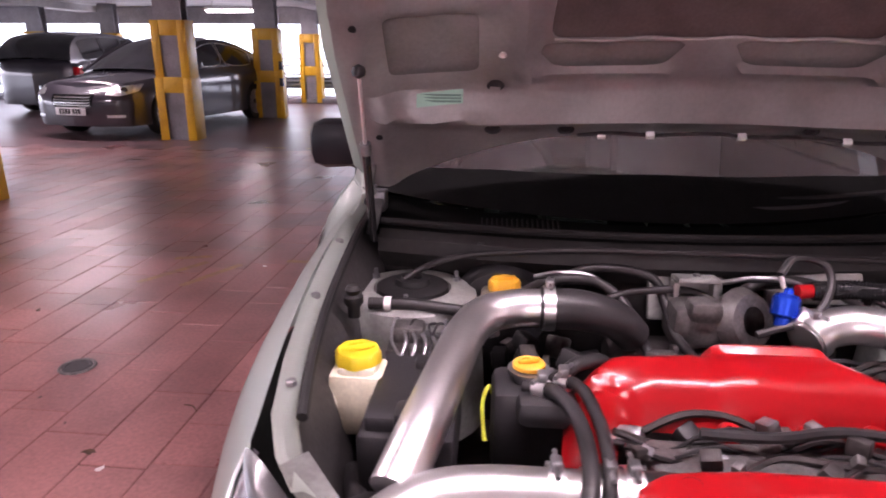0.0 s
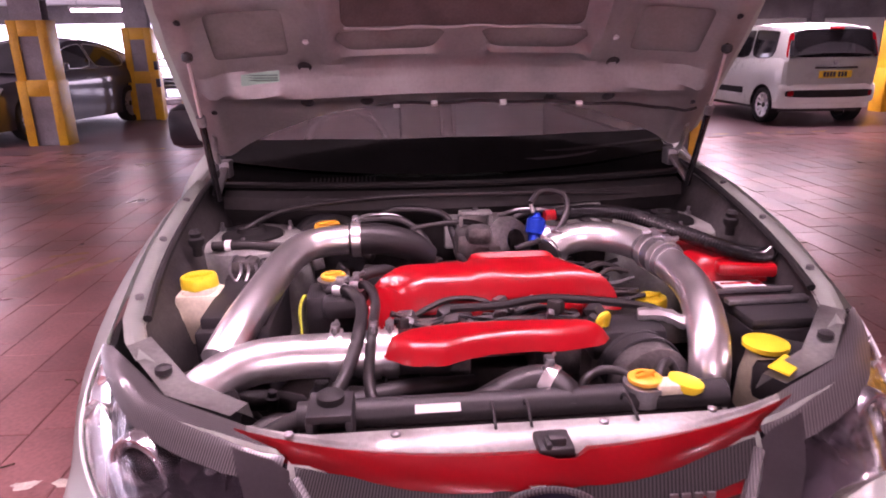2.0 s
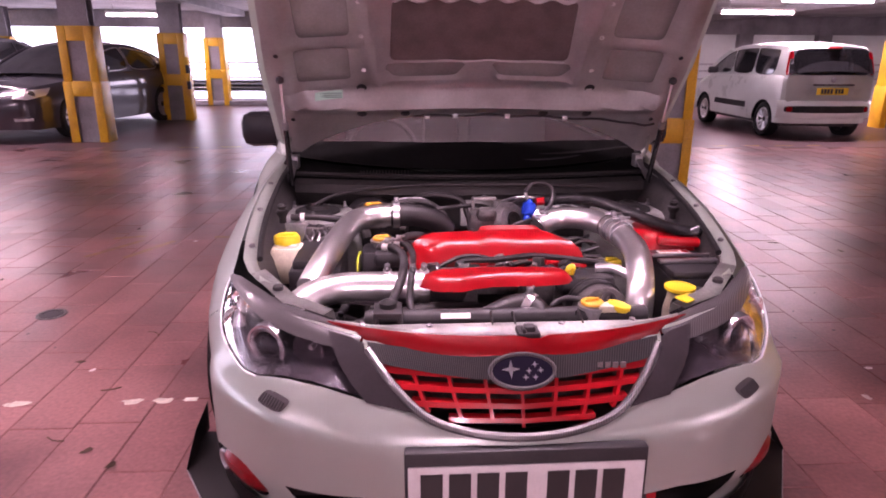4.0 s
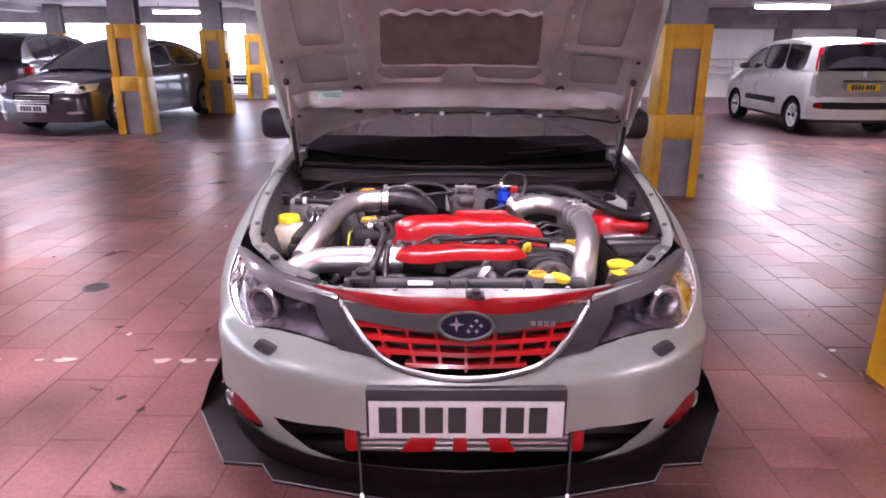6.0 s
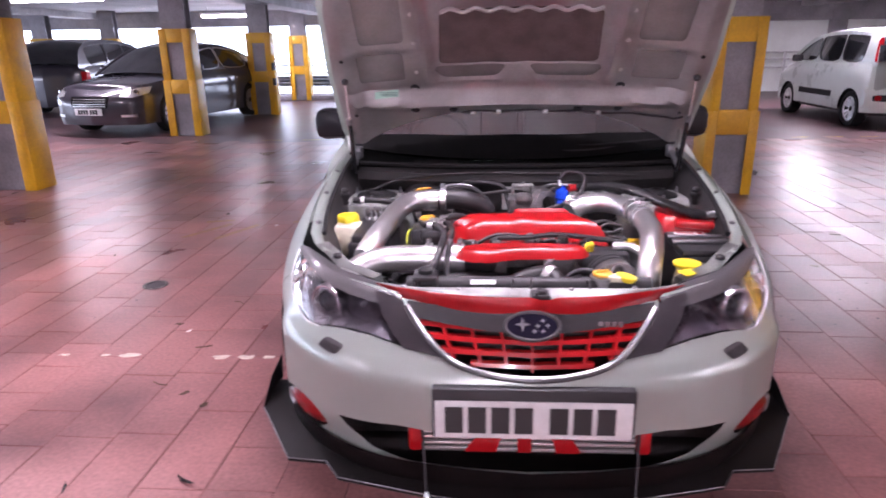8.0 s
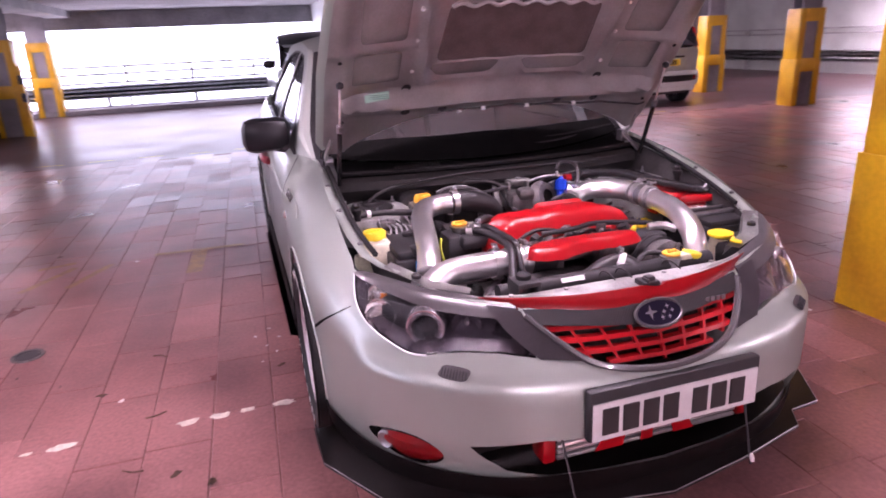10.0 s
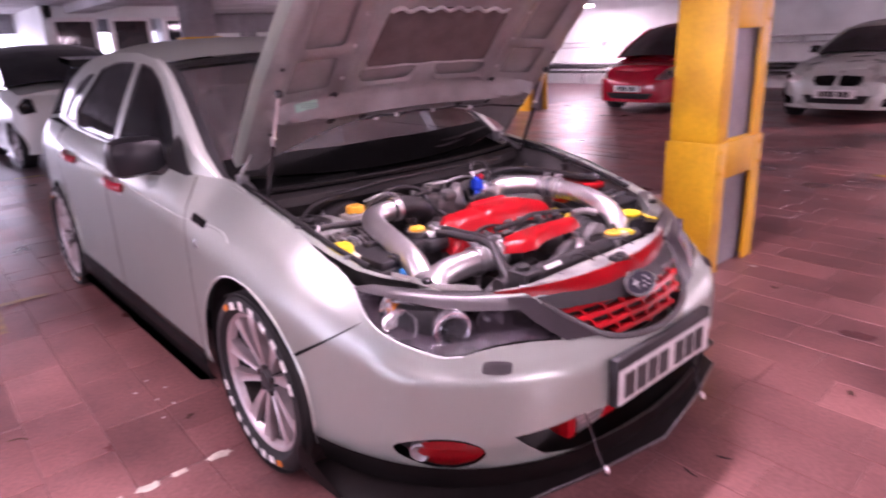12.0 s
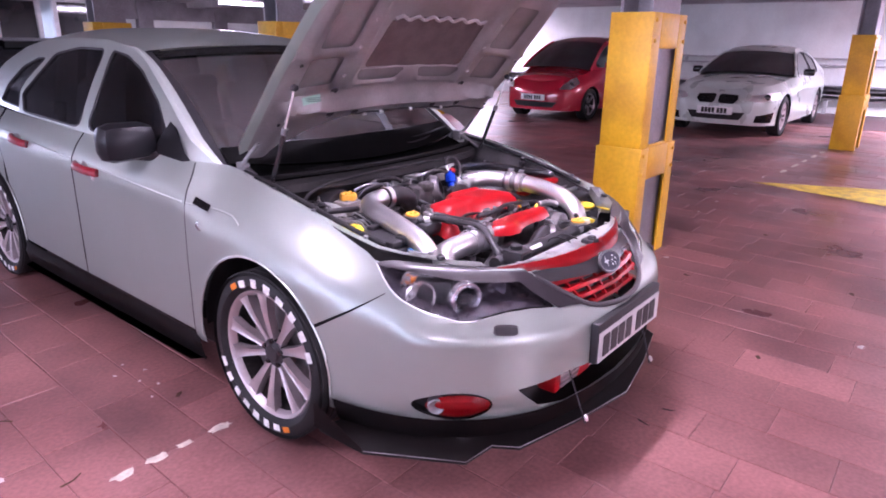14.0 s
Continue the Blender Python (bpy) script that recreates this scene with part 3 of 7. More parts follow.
# ---- pillars with yellow guards ----
def pillar(x, y, stripes=False, gw=0.55, gd=0.32, head=1.60, mid=0.78, strip=0.115):
    p = thing("pillar", "grey steel pillar in a bolted yellow guard" + (" with a striped corner post" if stripes else ""), "pillar", (x, y, 0), 0, "yellow pillars")
    cd = gd / 2 - 0.06
    part("column", boxes([((gw - 0.14, 0.02, CEIL - 0.002), (0, -cd, CEIL / 2)), ((gw - 0.14, 0.02, CEIL - 0.002), (0, cd, CEIL / 2)), ((0.015, 2 * cd - 0.022, CEIL - 0.002), (0, 0, CEIL / 2))]), COLUMN, p, "grey painted steel column", False)
    for z0, z1, w, d, name in ((0.0, mid, gw, gd, "lower_guard"), (mid - 0.015, head, gw - 0.03, gd - 0.03, "upper_guard")):
        h, zc, wall = z1 - z0, (z0 + z1) / 2, 0.012
        top, bot = 0.21, (0.0 if z0 < 0.1 else 0.03)
        bm = bmesh.new()
        for sx in (-1, 1):
            box((wall, d, h), (sx * (w / 2 - wall / 2), 0, zc), 0.003, (0, 0, 0), bm)
            for sy in (-1, 1):
                box((strip, wall, h), (sx * (w / 2 - wall - strip / 2 - 0.001), sy * (d / 2 - wall / 2), zc), 0.003, (0, 0, 0), bm)
        for sy in (-1, 1):
            box((w - 2 * wall - 2 * strip - 0.006, wall, top), (0, sy * (d / 2 - wall / 2), z1 - top / 2), 0.003, (0, 0, 0), bm)
            if bot:
                box((w - 2 * wall - 2 * strip - 0.006, wall, bot), (0, sy * (d / 2 - wall / 2), z0 + bot / 2), 0.003, (0, 0, 0), bm)
        g = part(name, bm, YELLOW, p, "yellow painted steel guard")
        for sx in (-1, 1):
            for zz in (z1 - 0.045, z1 - 0.165):
                part("bolt", lathe([(0.014, 0), (0.014, 0.010), (0.0, 0.013)], (sx * (w / 2 - 0.04), -d / 2 - 0.001, zz), (90, 0, 0), 6), YELLOW, g)
    if stripes:
        part("corner_post", box((0.07, 0.07, 0.62), (0.32, -0.25, 0.31), 0.006), YELLOW, p)
        for k in range(4):
            part("corner_band", box((0.07, 0.07, 0.155), (0.32, -0.25, 0.70 + k * 0.157), 0.006), (BLACK, YELLOW)[k % 2], p, ("black band", "yellow band")[k % 2])


for px, py in ((2.15, 8.5), (8.5, 7.75), (9.08, 0.50), (9.15, 10.8)):
    pillar(px, py)
pillar(2.115, 0.87, False, 0.59, 0.31)
pillar(2.15, 4.66, False, 0.46, 0.32, 1.58, 0.77, 0.075)
for px, py in ((-5.02, 4.9), (-5.06, 9.12), (-5.1, 16.45), (-11.4, 15.1), (-11.4, 8.6), (-10.35, 16.4)):
    pillar(px, py, False, 0.55, 0.32, 1.70, 0.90)
pillar(-4.86, 12.55, True, 0.55, 0.32, 1.70, 0.90)

# ---- the silver hatchback with its bonnet open ----
car = thing("hatchback_car", "silver hatchback with its bonnet propped open and red covers", "car")
PLAN = [(0, 0.0), (0.2, 0.012), (0.4, 0.05), (0.55, 0.125), (0.66, 0.22), (0.745, 0.335), (0.805, 0.47), (0.845, 0.63), (0.866, 0.85), (0.868, 1.2), (0.866, 2.0), (0.866, 3.0), (0.852, 3.6), (0.81, 4.05), (0.69, 4.30), (0.4, 4.40), (0, 4.42)]
BODY = Wrap(PLAN,
            [("0", 0.70), ("0.38", 0.70), ("0.66", 0.725), (0.45, 0.742), (0.60, 0.79), (0.75, 0.842), (1.0, 0.895), (1.30, 0.943), (1.44, 0.95), (2.4, 0.972), (3.3, 1.0), (4.0, 1.02), (4.42, 1.02)],
            [("0", 0.110), ("0.38", 0.165), ("0.55", 0.140), ("0.66", 0.110), (0.45, 0.080), (0.60, 0.105), (0.75, 0.122), (1.0, 0.130), (1.30, 0.150), (1.46, 0.085), (2.4, 0.08), (3.5, 0.09), (4.42, 0.06)],
            [("0", 0.225), ("0.38", 0.215), ("0.66", 0.20), (0.45, 0.19), (0.75, 0.22), (1.30, 0.24), (1.46, 0.15), (3.5, 0.16), (4.42, 0.2)])
uy, ux = BODY.uy, BODY.ux
FA, RA, AR = 1.0, 3.585, 0.365
GAP = 0.0006


# bumper skin, wrapping round both corners, with openings for lamps, grille and intake
LAMP = [(0.368, 0.589), (0.47, 0.604), (0.57, 0.607), (0.63, 0.602), (0.675, 0.593), (0.725, 0.592), (0.782, 0.605), (0.845, 0.622), (0.905, 0.643), (0.958, 0.674), (0.996, 0.709), (1.028, 0.742),
        (0.934, 0.742), (0.823, 0.736), (0.718, 0.726), (0.60, 0.714), (0.50, 0.702), (0.41, 0.694)]
GRILLE = [(-0.385, 0.672), (-0.30, 0.620), (-0.215, 0.571), (-0.11, 0.551), (0.0, 0.545), (0.11, 0.551), (0.215, 0.571), (0.30, 0.620), (0.385, 0.672), (0.25, 0.676), (0, 0.678), (-0.25, 0.676)]
INTAKE = [(-0.548, 0.366), (-0.505, 0.322), (-0.455, 0.276), (-0.34, 0.254), (0, 0.248), (0.34, 0.254), (0.455, 0.276), (0.505, 0.322), (0.548, 0.366), (0.36, 0.386), (0.27, 0.380), (-0.27, 0.380), (-0.36, 0.386)]
FOG = [(ux(0.682) + 0.128 * math.cos(a), 0.314 + (0.056 - 0.010 * math.cos(a)) * math.sin(a)) for a in [2 * math.pi * k / 28 for k in range(28)]]


def skin(u, z, off=0.0):
    """The bumper's face: the body skin with a ledge under lamps and grille."""
    def ease(a):
        a = min(1.0, max(0.0, a))
        return a * a * (3 - 2 * a)
    swell = 0.028 * ease((0.592 - z) / 0.052) * ease((z - 0.27) / 0.09) * ease((uy(0.44) - abs(u)) / 0.16)
    return BODY(u, z, off + swell)


def flip(poly):
    return [(-u, z) for u, z in poly]


def bumper():
    foot = arch(BODY, FA, 0.31, AR, 0.22)
    cut = [p for p in foot if p[1] <= 0.506 and p[0] < uy(FA)]
    right = [(0.0, 0.222)] + [(uy(0.55) * k / 8, 0.222) for k in range(1, 9)] + cut + [(uy(0.44) - GAP, 0.662), (uy(0.455), 0.690), (uy(0.51), 0.752)]
    right += [(u, min(BODY.t(u), 0.005 + float(np.interp(u, [0.41, 0.50, 0.60, 0.718, 0.823, 0.934, 1.03], [0.694, 0.702, 0.714, 0.726, 0.736, 0.742, 0.744]))) if u > ux(0.41) else 0.687) for u in np.linspace(uy(0.45), 0.02, 24)]
    out = right + [(-u, z) for u, z in right[::-1] if u > 0.001]
    bm = panel(out, skin, 0.024, [LAMP, flip(LAMP), GRILLE, INTAKE, FOG, flip(FOG)], 0.006)
    return part("front_bumper", bm, SILVER, car)


bump = bumper()
for sg in (1, -1):
    part("fog_recess", panel(FOG if sg > 0 else flip(FOG), lambda u, z: skin(u, z, -0.035), 0.03), BLACK, car)
    fc = sg * (ux(0.682) - 0.020)
    part("fog_cover", panel([(fc + 0.104 * math.cos(a), 0.312 + 0.049 * math.sin(a)) for a in [2 * math.pi * k / 24 for k in range(24)]],
                            lambda u, z: skin(u, z, -0.006 + 0.024 * max(0.0, 1 - ((u - fc) / 0.104) ** 2 - ((z - 0.312) / 0.049) ** 2) ** 0.7), 0.018, (), 0.006), RED, car, "domed red fog lamp cover")
    c = skin(sg * (ux(0.70) + 0.018), 0.322, 0.006)
    part("fog_lens", lathe([(0, 0.002), (0.018, 0.004), (0.024, 0.007), (0.028, 0.004), (0.029, -0.02)], tuple(c), (90, 0, sg * 52), 20), STEEL, car, "clear fog lens")

JET = material("washer_grey", (0.11, 0.10, 0.105), 0.45, 0.0, 0.2, 14, 0.05, 150)
CHEEK = material("dark_grey_cheek", (0.060, 0.052, 0.058), 0.32, 0.0, 0.15, 10, 0.02, 160, coat=0.2)
NAVY = material("navy_enamel", (0.008, 0.006, 0.016), 0.42, 0.0, 0.1, 20, 0.0, 200, spec=0.12)
# front edge strips
part("lower_lip", panel([(u, z) for u, z in [(-uy(0.60), 0.195), (uy(0.60), 0.195), (uy(0.62), 0.268), (ux(0.62), 0.262), (ux(0.31), 0.262), (0, 0.252), (-ux(0.31), 0.262), (-ux(0.62), 0.262), (-uy(0.62), 0.268)]], lambda u, z: BODY(u, z, 0.014 - 0.2 * max(0, z - 0.25)), 0.035, (), 0.008), SATIN, car, "black lower lip")
SPLIT = [(0.0, -0.055), (0.284, -0.006), (0.556, 0.062), (0.606, 0.136), (0.728, 0.148), (0.896, 0.43), (0.902, 0.63), (0.60, 0.60), (0.0, 0.45)]
SPLIT = SPLIT + [(-x, y) for x, y in SPLIT[-2:0:-1]]


def board(outline, z, thick, bevel):
    """A flat board with rounded edges."""
    bm = bmesh.new()
    f = bm.faces.new([bm.verts.new((x, y, z)) for x, y in outline])
    up = bmesh.ops.extrude_face_region(bm, geom=[f])
    for v in up["geom"]:
        if isinstance(v, bmesh.types.BMVert):
            v.co.z += thick
    bmesh.ops.recalc_face_normals(bm, faces=bm.faces[:])
    bmesh.ops.bevel(bm, geom=[e for e in bm.edges if abs(e.verts[0].co.z - e.verts[1].co.z) < 1e-6], offset=bevel, segments=2, affect="EDGES", profile=0.5)
    return bm


part("splitter", board(SPLIT, 0.160, 0.012, 0.0025), SATIN, car, "black front splitter board")
# steel line that draws the light catching the board's edge
part("splitter_edge_glint", tube([(x, y, 0.172) for x, y in [(-0.896, 0.43), (-0.728, 0.148), (-0.606, 0.136), (-0.556, 0.062), (-0.284, -0.006), (0.0, -0.055), (0.284, -0.006), (0.556, 0.062), (0.606, 0.136), (0.728, 0.148), (0.896, 0.43)]], 0.0016, 6, 1), STEEL, car, "bright tube drawn as the highlight on the splitter edge")
for sg in (1, -1):
    bm = loft([[Vector((sg * 0.897, 0.43, z)), Vector((sg * 0.902, 0.54, z)), Vector((sg * 0.898, 0.66, z))] for z in (0.165, 0.178)] + [[Vector((sg * 0.897, 0.435, 0.182)), Vector((sg * 0.903, 0.55, 0.228)), Vector((sg * 0.896, 0.665, 0.262))]])
    bmesh.ops.solidify(bm, geom=bm.faces[:], thickness=0.008)
    part("splitter_winglet", bm, SATIN, car)
    part("splitter_rod", tube([(sg * 0.284, -0.03, 0.165), (sg * 0.300, 0.045, 0.37)], 0.0036, 8, 1), BLACK, car)
    part("rod_end", lathe([(0.005, -0.012), (0.007, -0.005), (0.007, 0.005), (0.004, 0.012), (0, 0.013)], (sg * 0.284, -0.032, 0.188), (-20, 0, 0), 12), CHROME, car, "bright rod end")
    j = rounded([(sg * (ux(0.562) + a), z) for a, z in ((-0.046, 0.574), (0.034, 0.582), (0.046, 0.558), (-0.032, 0.550))], 3, 0.3)
    part("washer_jet_cover", panel(j, lambda u, z: skin(u, z, 0.004), 0.02, (), 0.006), JET, car, "dark slatted headlamp washer cover")
    for i in range(9):
        f = (i + 0.5) / 9
        u0 = sg * (ux(0.562) - 0.036 + 0.072 * f)
        part("washer_slat", tube([skin(u0, 0.556 + 0.006 * f, 0.0105), skin(u0, 0.570 + 0.008 * f, 0.0105)], 0.0016, 5, 1), BLACK, car)

# lower intake: dark sheet as the duct's shade, and striped intercooler
part("intake_duct", panel([(-0.58, 0.40), (0.58, 0.40), (0.58, 0.25), (-0.58, 0.25)], lambda u, z: Vector((u, 0.16 + 0.35 * u * u, z)), 0.06), GRIME_SHADE, car)
cooler = part("intercooler", box((0.60, 0.06, 0.12), (0, 0.105, 0.322), 0.004), GRIME_SHADE, car)
for k in range(6):
    part("cooler_fin", box((0.594, 0.012, 0.010), (0, 0.072, 0.275 + k * 0.019), 0.001), CHROME, cooler, "silver cooler fin")
for t0, t1, b0, b1 in ((-0.107, -0.057, -0.184, -0.092), (-0.030, 0.008, -0.033, 0.008), (0.046, 0.084, 0.077, 0.149)):
    bm = loft([[Vector((a, 0.064, z)), Vector((b, 0.064, z))] for a, b, z in ((t0, t1, 0.384), (b0, b1, 0.268))])
    part("painted_ray", bm, RED, cooler, "red painted ray")
for sg in (1, -1):
    part("end_tank", box((0.042, 0.075, 0.12), (sg * 0.322, 0.100, 0.325), 0.012), RED, cooler, "red end tank")

# number plate on the bumper
part("plate_surround", box((0.528, 0.030, 0.146), (0, -0.024, 0.455), 0.006, (-1, 0, 0)), BLACK, car, "black plate surround")
plate(car, (0, -0.037, 0.441), 0.513, 0.108, PLATE_WHITE, 7, 0, -1, 0.90)

# grille: carbon band, frame, bars and badge
part("grille_band", panel([(-0.392, 0.686), (-0.365, 0.656), (-0.10, 0.640), (0.10, 0.640), (0.365, 0.656), (0.392, 0.686), (0.2, 0.684), (0, 0.682), (-0.2, 0.684)], lambda u, z: BODY(u, z, 0.004), 0.025, (), 0.008), CARBON, car, "carbon weave grille band")
part("grille_frame", tube([skin(u, z, 0.001) for u, z in GRILLE[:9]], 0.010, 8, 6), CARBON, car, "carbon weave grille frame")
# dark sheet that stands for the shade behind the bars
part("grille_back", panel(GRILLE, lambda u, z: BODY(u, z, -0.09), 0.05), GRIME_SHADE, car)


def grille_span(z):
    return float(np.interp(z, [0.545, 0.551, 0.571, 0.620, 0.676], [0.02, 0.11, 0.215, 0.30, 0.385])) + 0.010


def blade(points, half, deep, upright):
    """A flat grille blade through points (u, z): half its thickness, and how far it reaches back."""
    rows = []
    for u, z in points:
        a, b = (half, 0.0) if upright else (0.0, half)
        rows.append([BODY(u - a, z - b, -0.006), BODY(u + a, z + b, -0.006), BODY(u + a, z + b, -deep), BODY(u - a, z - b, -deep)])
    bm = loft(rows, True)
    bm.verts.ensure_lookup_table()
    n = len(bm.verts)
    bm.faces.new([bm.verts[i] for i in (3, 2, 1, 0)])
    bm.faces.new([bm.verts[i] for i in (n - 4, n - 3, n - 2, n - 1)])
    return bm


for z in (0.560, 0.588, 0.616, 0.642):
    w = grille_span(z)
    part("grille_bar", blade([(u, z) for u in np.linspace(-w, w, 17)], 0.0050, 0.026, False), RED, car, "red horizontal grille bar")
for k in range(-4, 5):
    top = 0.645
    x = k * 0.080
    zs = [z for z in np.linspace(0.546, top, 12) if grille_span(z) > abs(x) * (0.70 + 0.34 * (z - 0.5) / 0.13)]
    if len(zs) > 2:
        part("grille_upright", blade([(x * (0.70 + 0.34 * (z - 0.5) / 0.13), z) for z in zs], 0.0042, 0.022, True), RED, car, "red upright grille bar")
TILT = radians(35)


def badge_point(u, v, off=0.0):
    return Vector((u, 0.066 + v * math.sin(TILT) - off * math.cos(TILT), 0.660 + v * math.cos(TILT) + off * math.sin(TILT)))


def oval(a, b, n=36):
    return [(a * math.cos(2 * math.pi * k / n), b * math.sin(2 * math.pi * k / n)) for k in range(n)]


badge = part("badge", panel(oval(0.077, 0.043), lambda u, v: badge_point(u, v, 0.002), 0.02, (), 0.014), CARBON, car, "oval carbon weave badge with plain chrome shapes")
part("badge_ring", tube([badge_point(u, v, 0.003) for u, v in oval(0.072, 0.038) + oval(0.072, 0.038)[:1]], 0.005, 8, 1), CARBON, badge)
part("badge_field", panel(oval(0.069, 0.035), lambda u, v: badge_point(u, v, 0.005), 0.015), NAVY, badge, "dark blue field")
for sx, sy, q in ((-0.026, 0.004, 0.021), (0.028, 0.014, 0.008), (0.014, 0.0, 0.008), (0.040, 0.001, 0.008), (0.006, -0.014, 0.008), (0.028, -0.014, 0.008)):
    star = [(sx + (q if k % 2 == 0 else q * 0.3) * math.cos(k * math.pi / 4), sy + (q if k % 2 == 0 else q * 0.3) * math.sin(k * math.pi / 4)) for k in range(8)]
    part("badge_shape", panel(star, lambda u, v: badge_point(u, v, 0.007), 0.05), STEEL, badge)
part("model_mark", boxes([((0.012, 0.003, 0.014), (0.185 + k * 0.018, BODY(0.2, 0.655, 0.008).y, 0.655)) for k in range(4)]), STEEL, car, "small plain chrome marks")

# black panels between the lamps and the grille
for sg in (1, -1):
    poly = [(sg * x, z) for x, z in ((0.522, 0.704), (0.437, 0.694), (0.398, 0.684), (0.385, 0.668), (0.318, 0.626), (0.246, 0.578), (0.30, 0.584), (0.358, 0.588), (0.402, 0.617), (0.455, 0.652), (0.482, 0.674))]
    part("grille_cheek", panel(poly, lambda u, z: skin(u, z, 0.0075), 0.02, (), 0.003), CHEEK, car, "dark grey cheek beside the grille")

# red slam panel trim over the grille
rows = []
for k in range(37):
    x = -0.447 + 0.894 * k / 36
    q = abs(x) / 0.447
    yf, zf = 0.100 + 0.152 * q ** 2.0, 0.684 + 0.012 * q
    yb, zb = 0.152 + 0.100 * q ** 2.2 + (0.0 if not 0.005 < x < 0.05 else -0.024), 0.709 - 0.003 * q
    rows.append([Vector((x, yf - 0.004, zf - 0.012)), Vector((x, yf, zf)), Vector((x, yf + (yb - yf) * 0.3, zf + 0.014)), Vector((x, yf + (yb - yf) * 0.7, zb + 0.005)), Vector((x, yb, zb)), Vector((x, yb + 0.003, zb - 0.014))])
trim = loft(rows)
bmesh.ops.solidify(trim, geom=trim.faces[:], thickness=0.004)
part("slam_panel_trim", trim, RED, car, "red trim over the grille")
part("bonnet_catch", boxes([((0.052, 0.050, 0.016), (0.028, 0.160, 0.712)), ((0.026, 0.026, 0.020), (0.030, 0.155, 0.722)), ((0.010, 0.030, 0.012), (0.016, 0.150, 0.722))], 0.004), BLACK, car)


# headlamps
RIM_PTS = resample(LAMP, 0.006)


def facets(at, rot, r, deep, seed):
    """A bowl of small mirror facets."""
    rf = random.Random(seed)
    bm = bmesh.new()
    m = pose(*at, *rot)
    rings = []
    for i in range(5):
        k = i / 4
        rings.append([bm.verts.new(m @ Vector((r * (0.18 + 0.82 * k) * math.cos(a) * rf.uniform(0.94, 1.06), r * (0.18 + 0.82 * k) * math.sin(a), deep * k * k + rf.uniform(-0.006, 0.006)))) for a in [2 * math.pi * j / 12 for j in range(12)]])
    for a, b in zip(rings, rings[1:]):
        for j in range(12):
            q = (j + 1) % 12
            bm.faces.new((a[j], a[q], b[q]))
            bm.faces.new((a[j], b[q], b[j]))
    bm.faces.new(rings[0][::-1])
    return bm


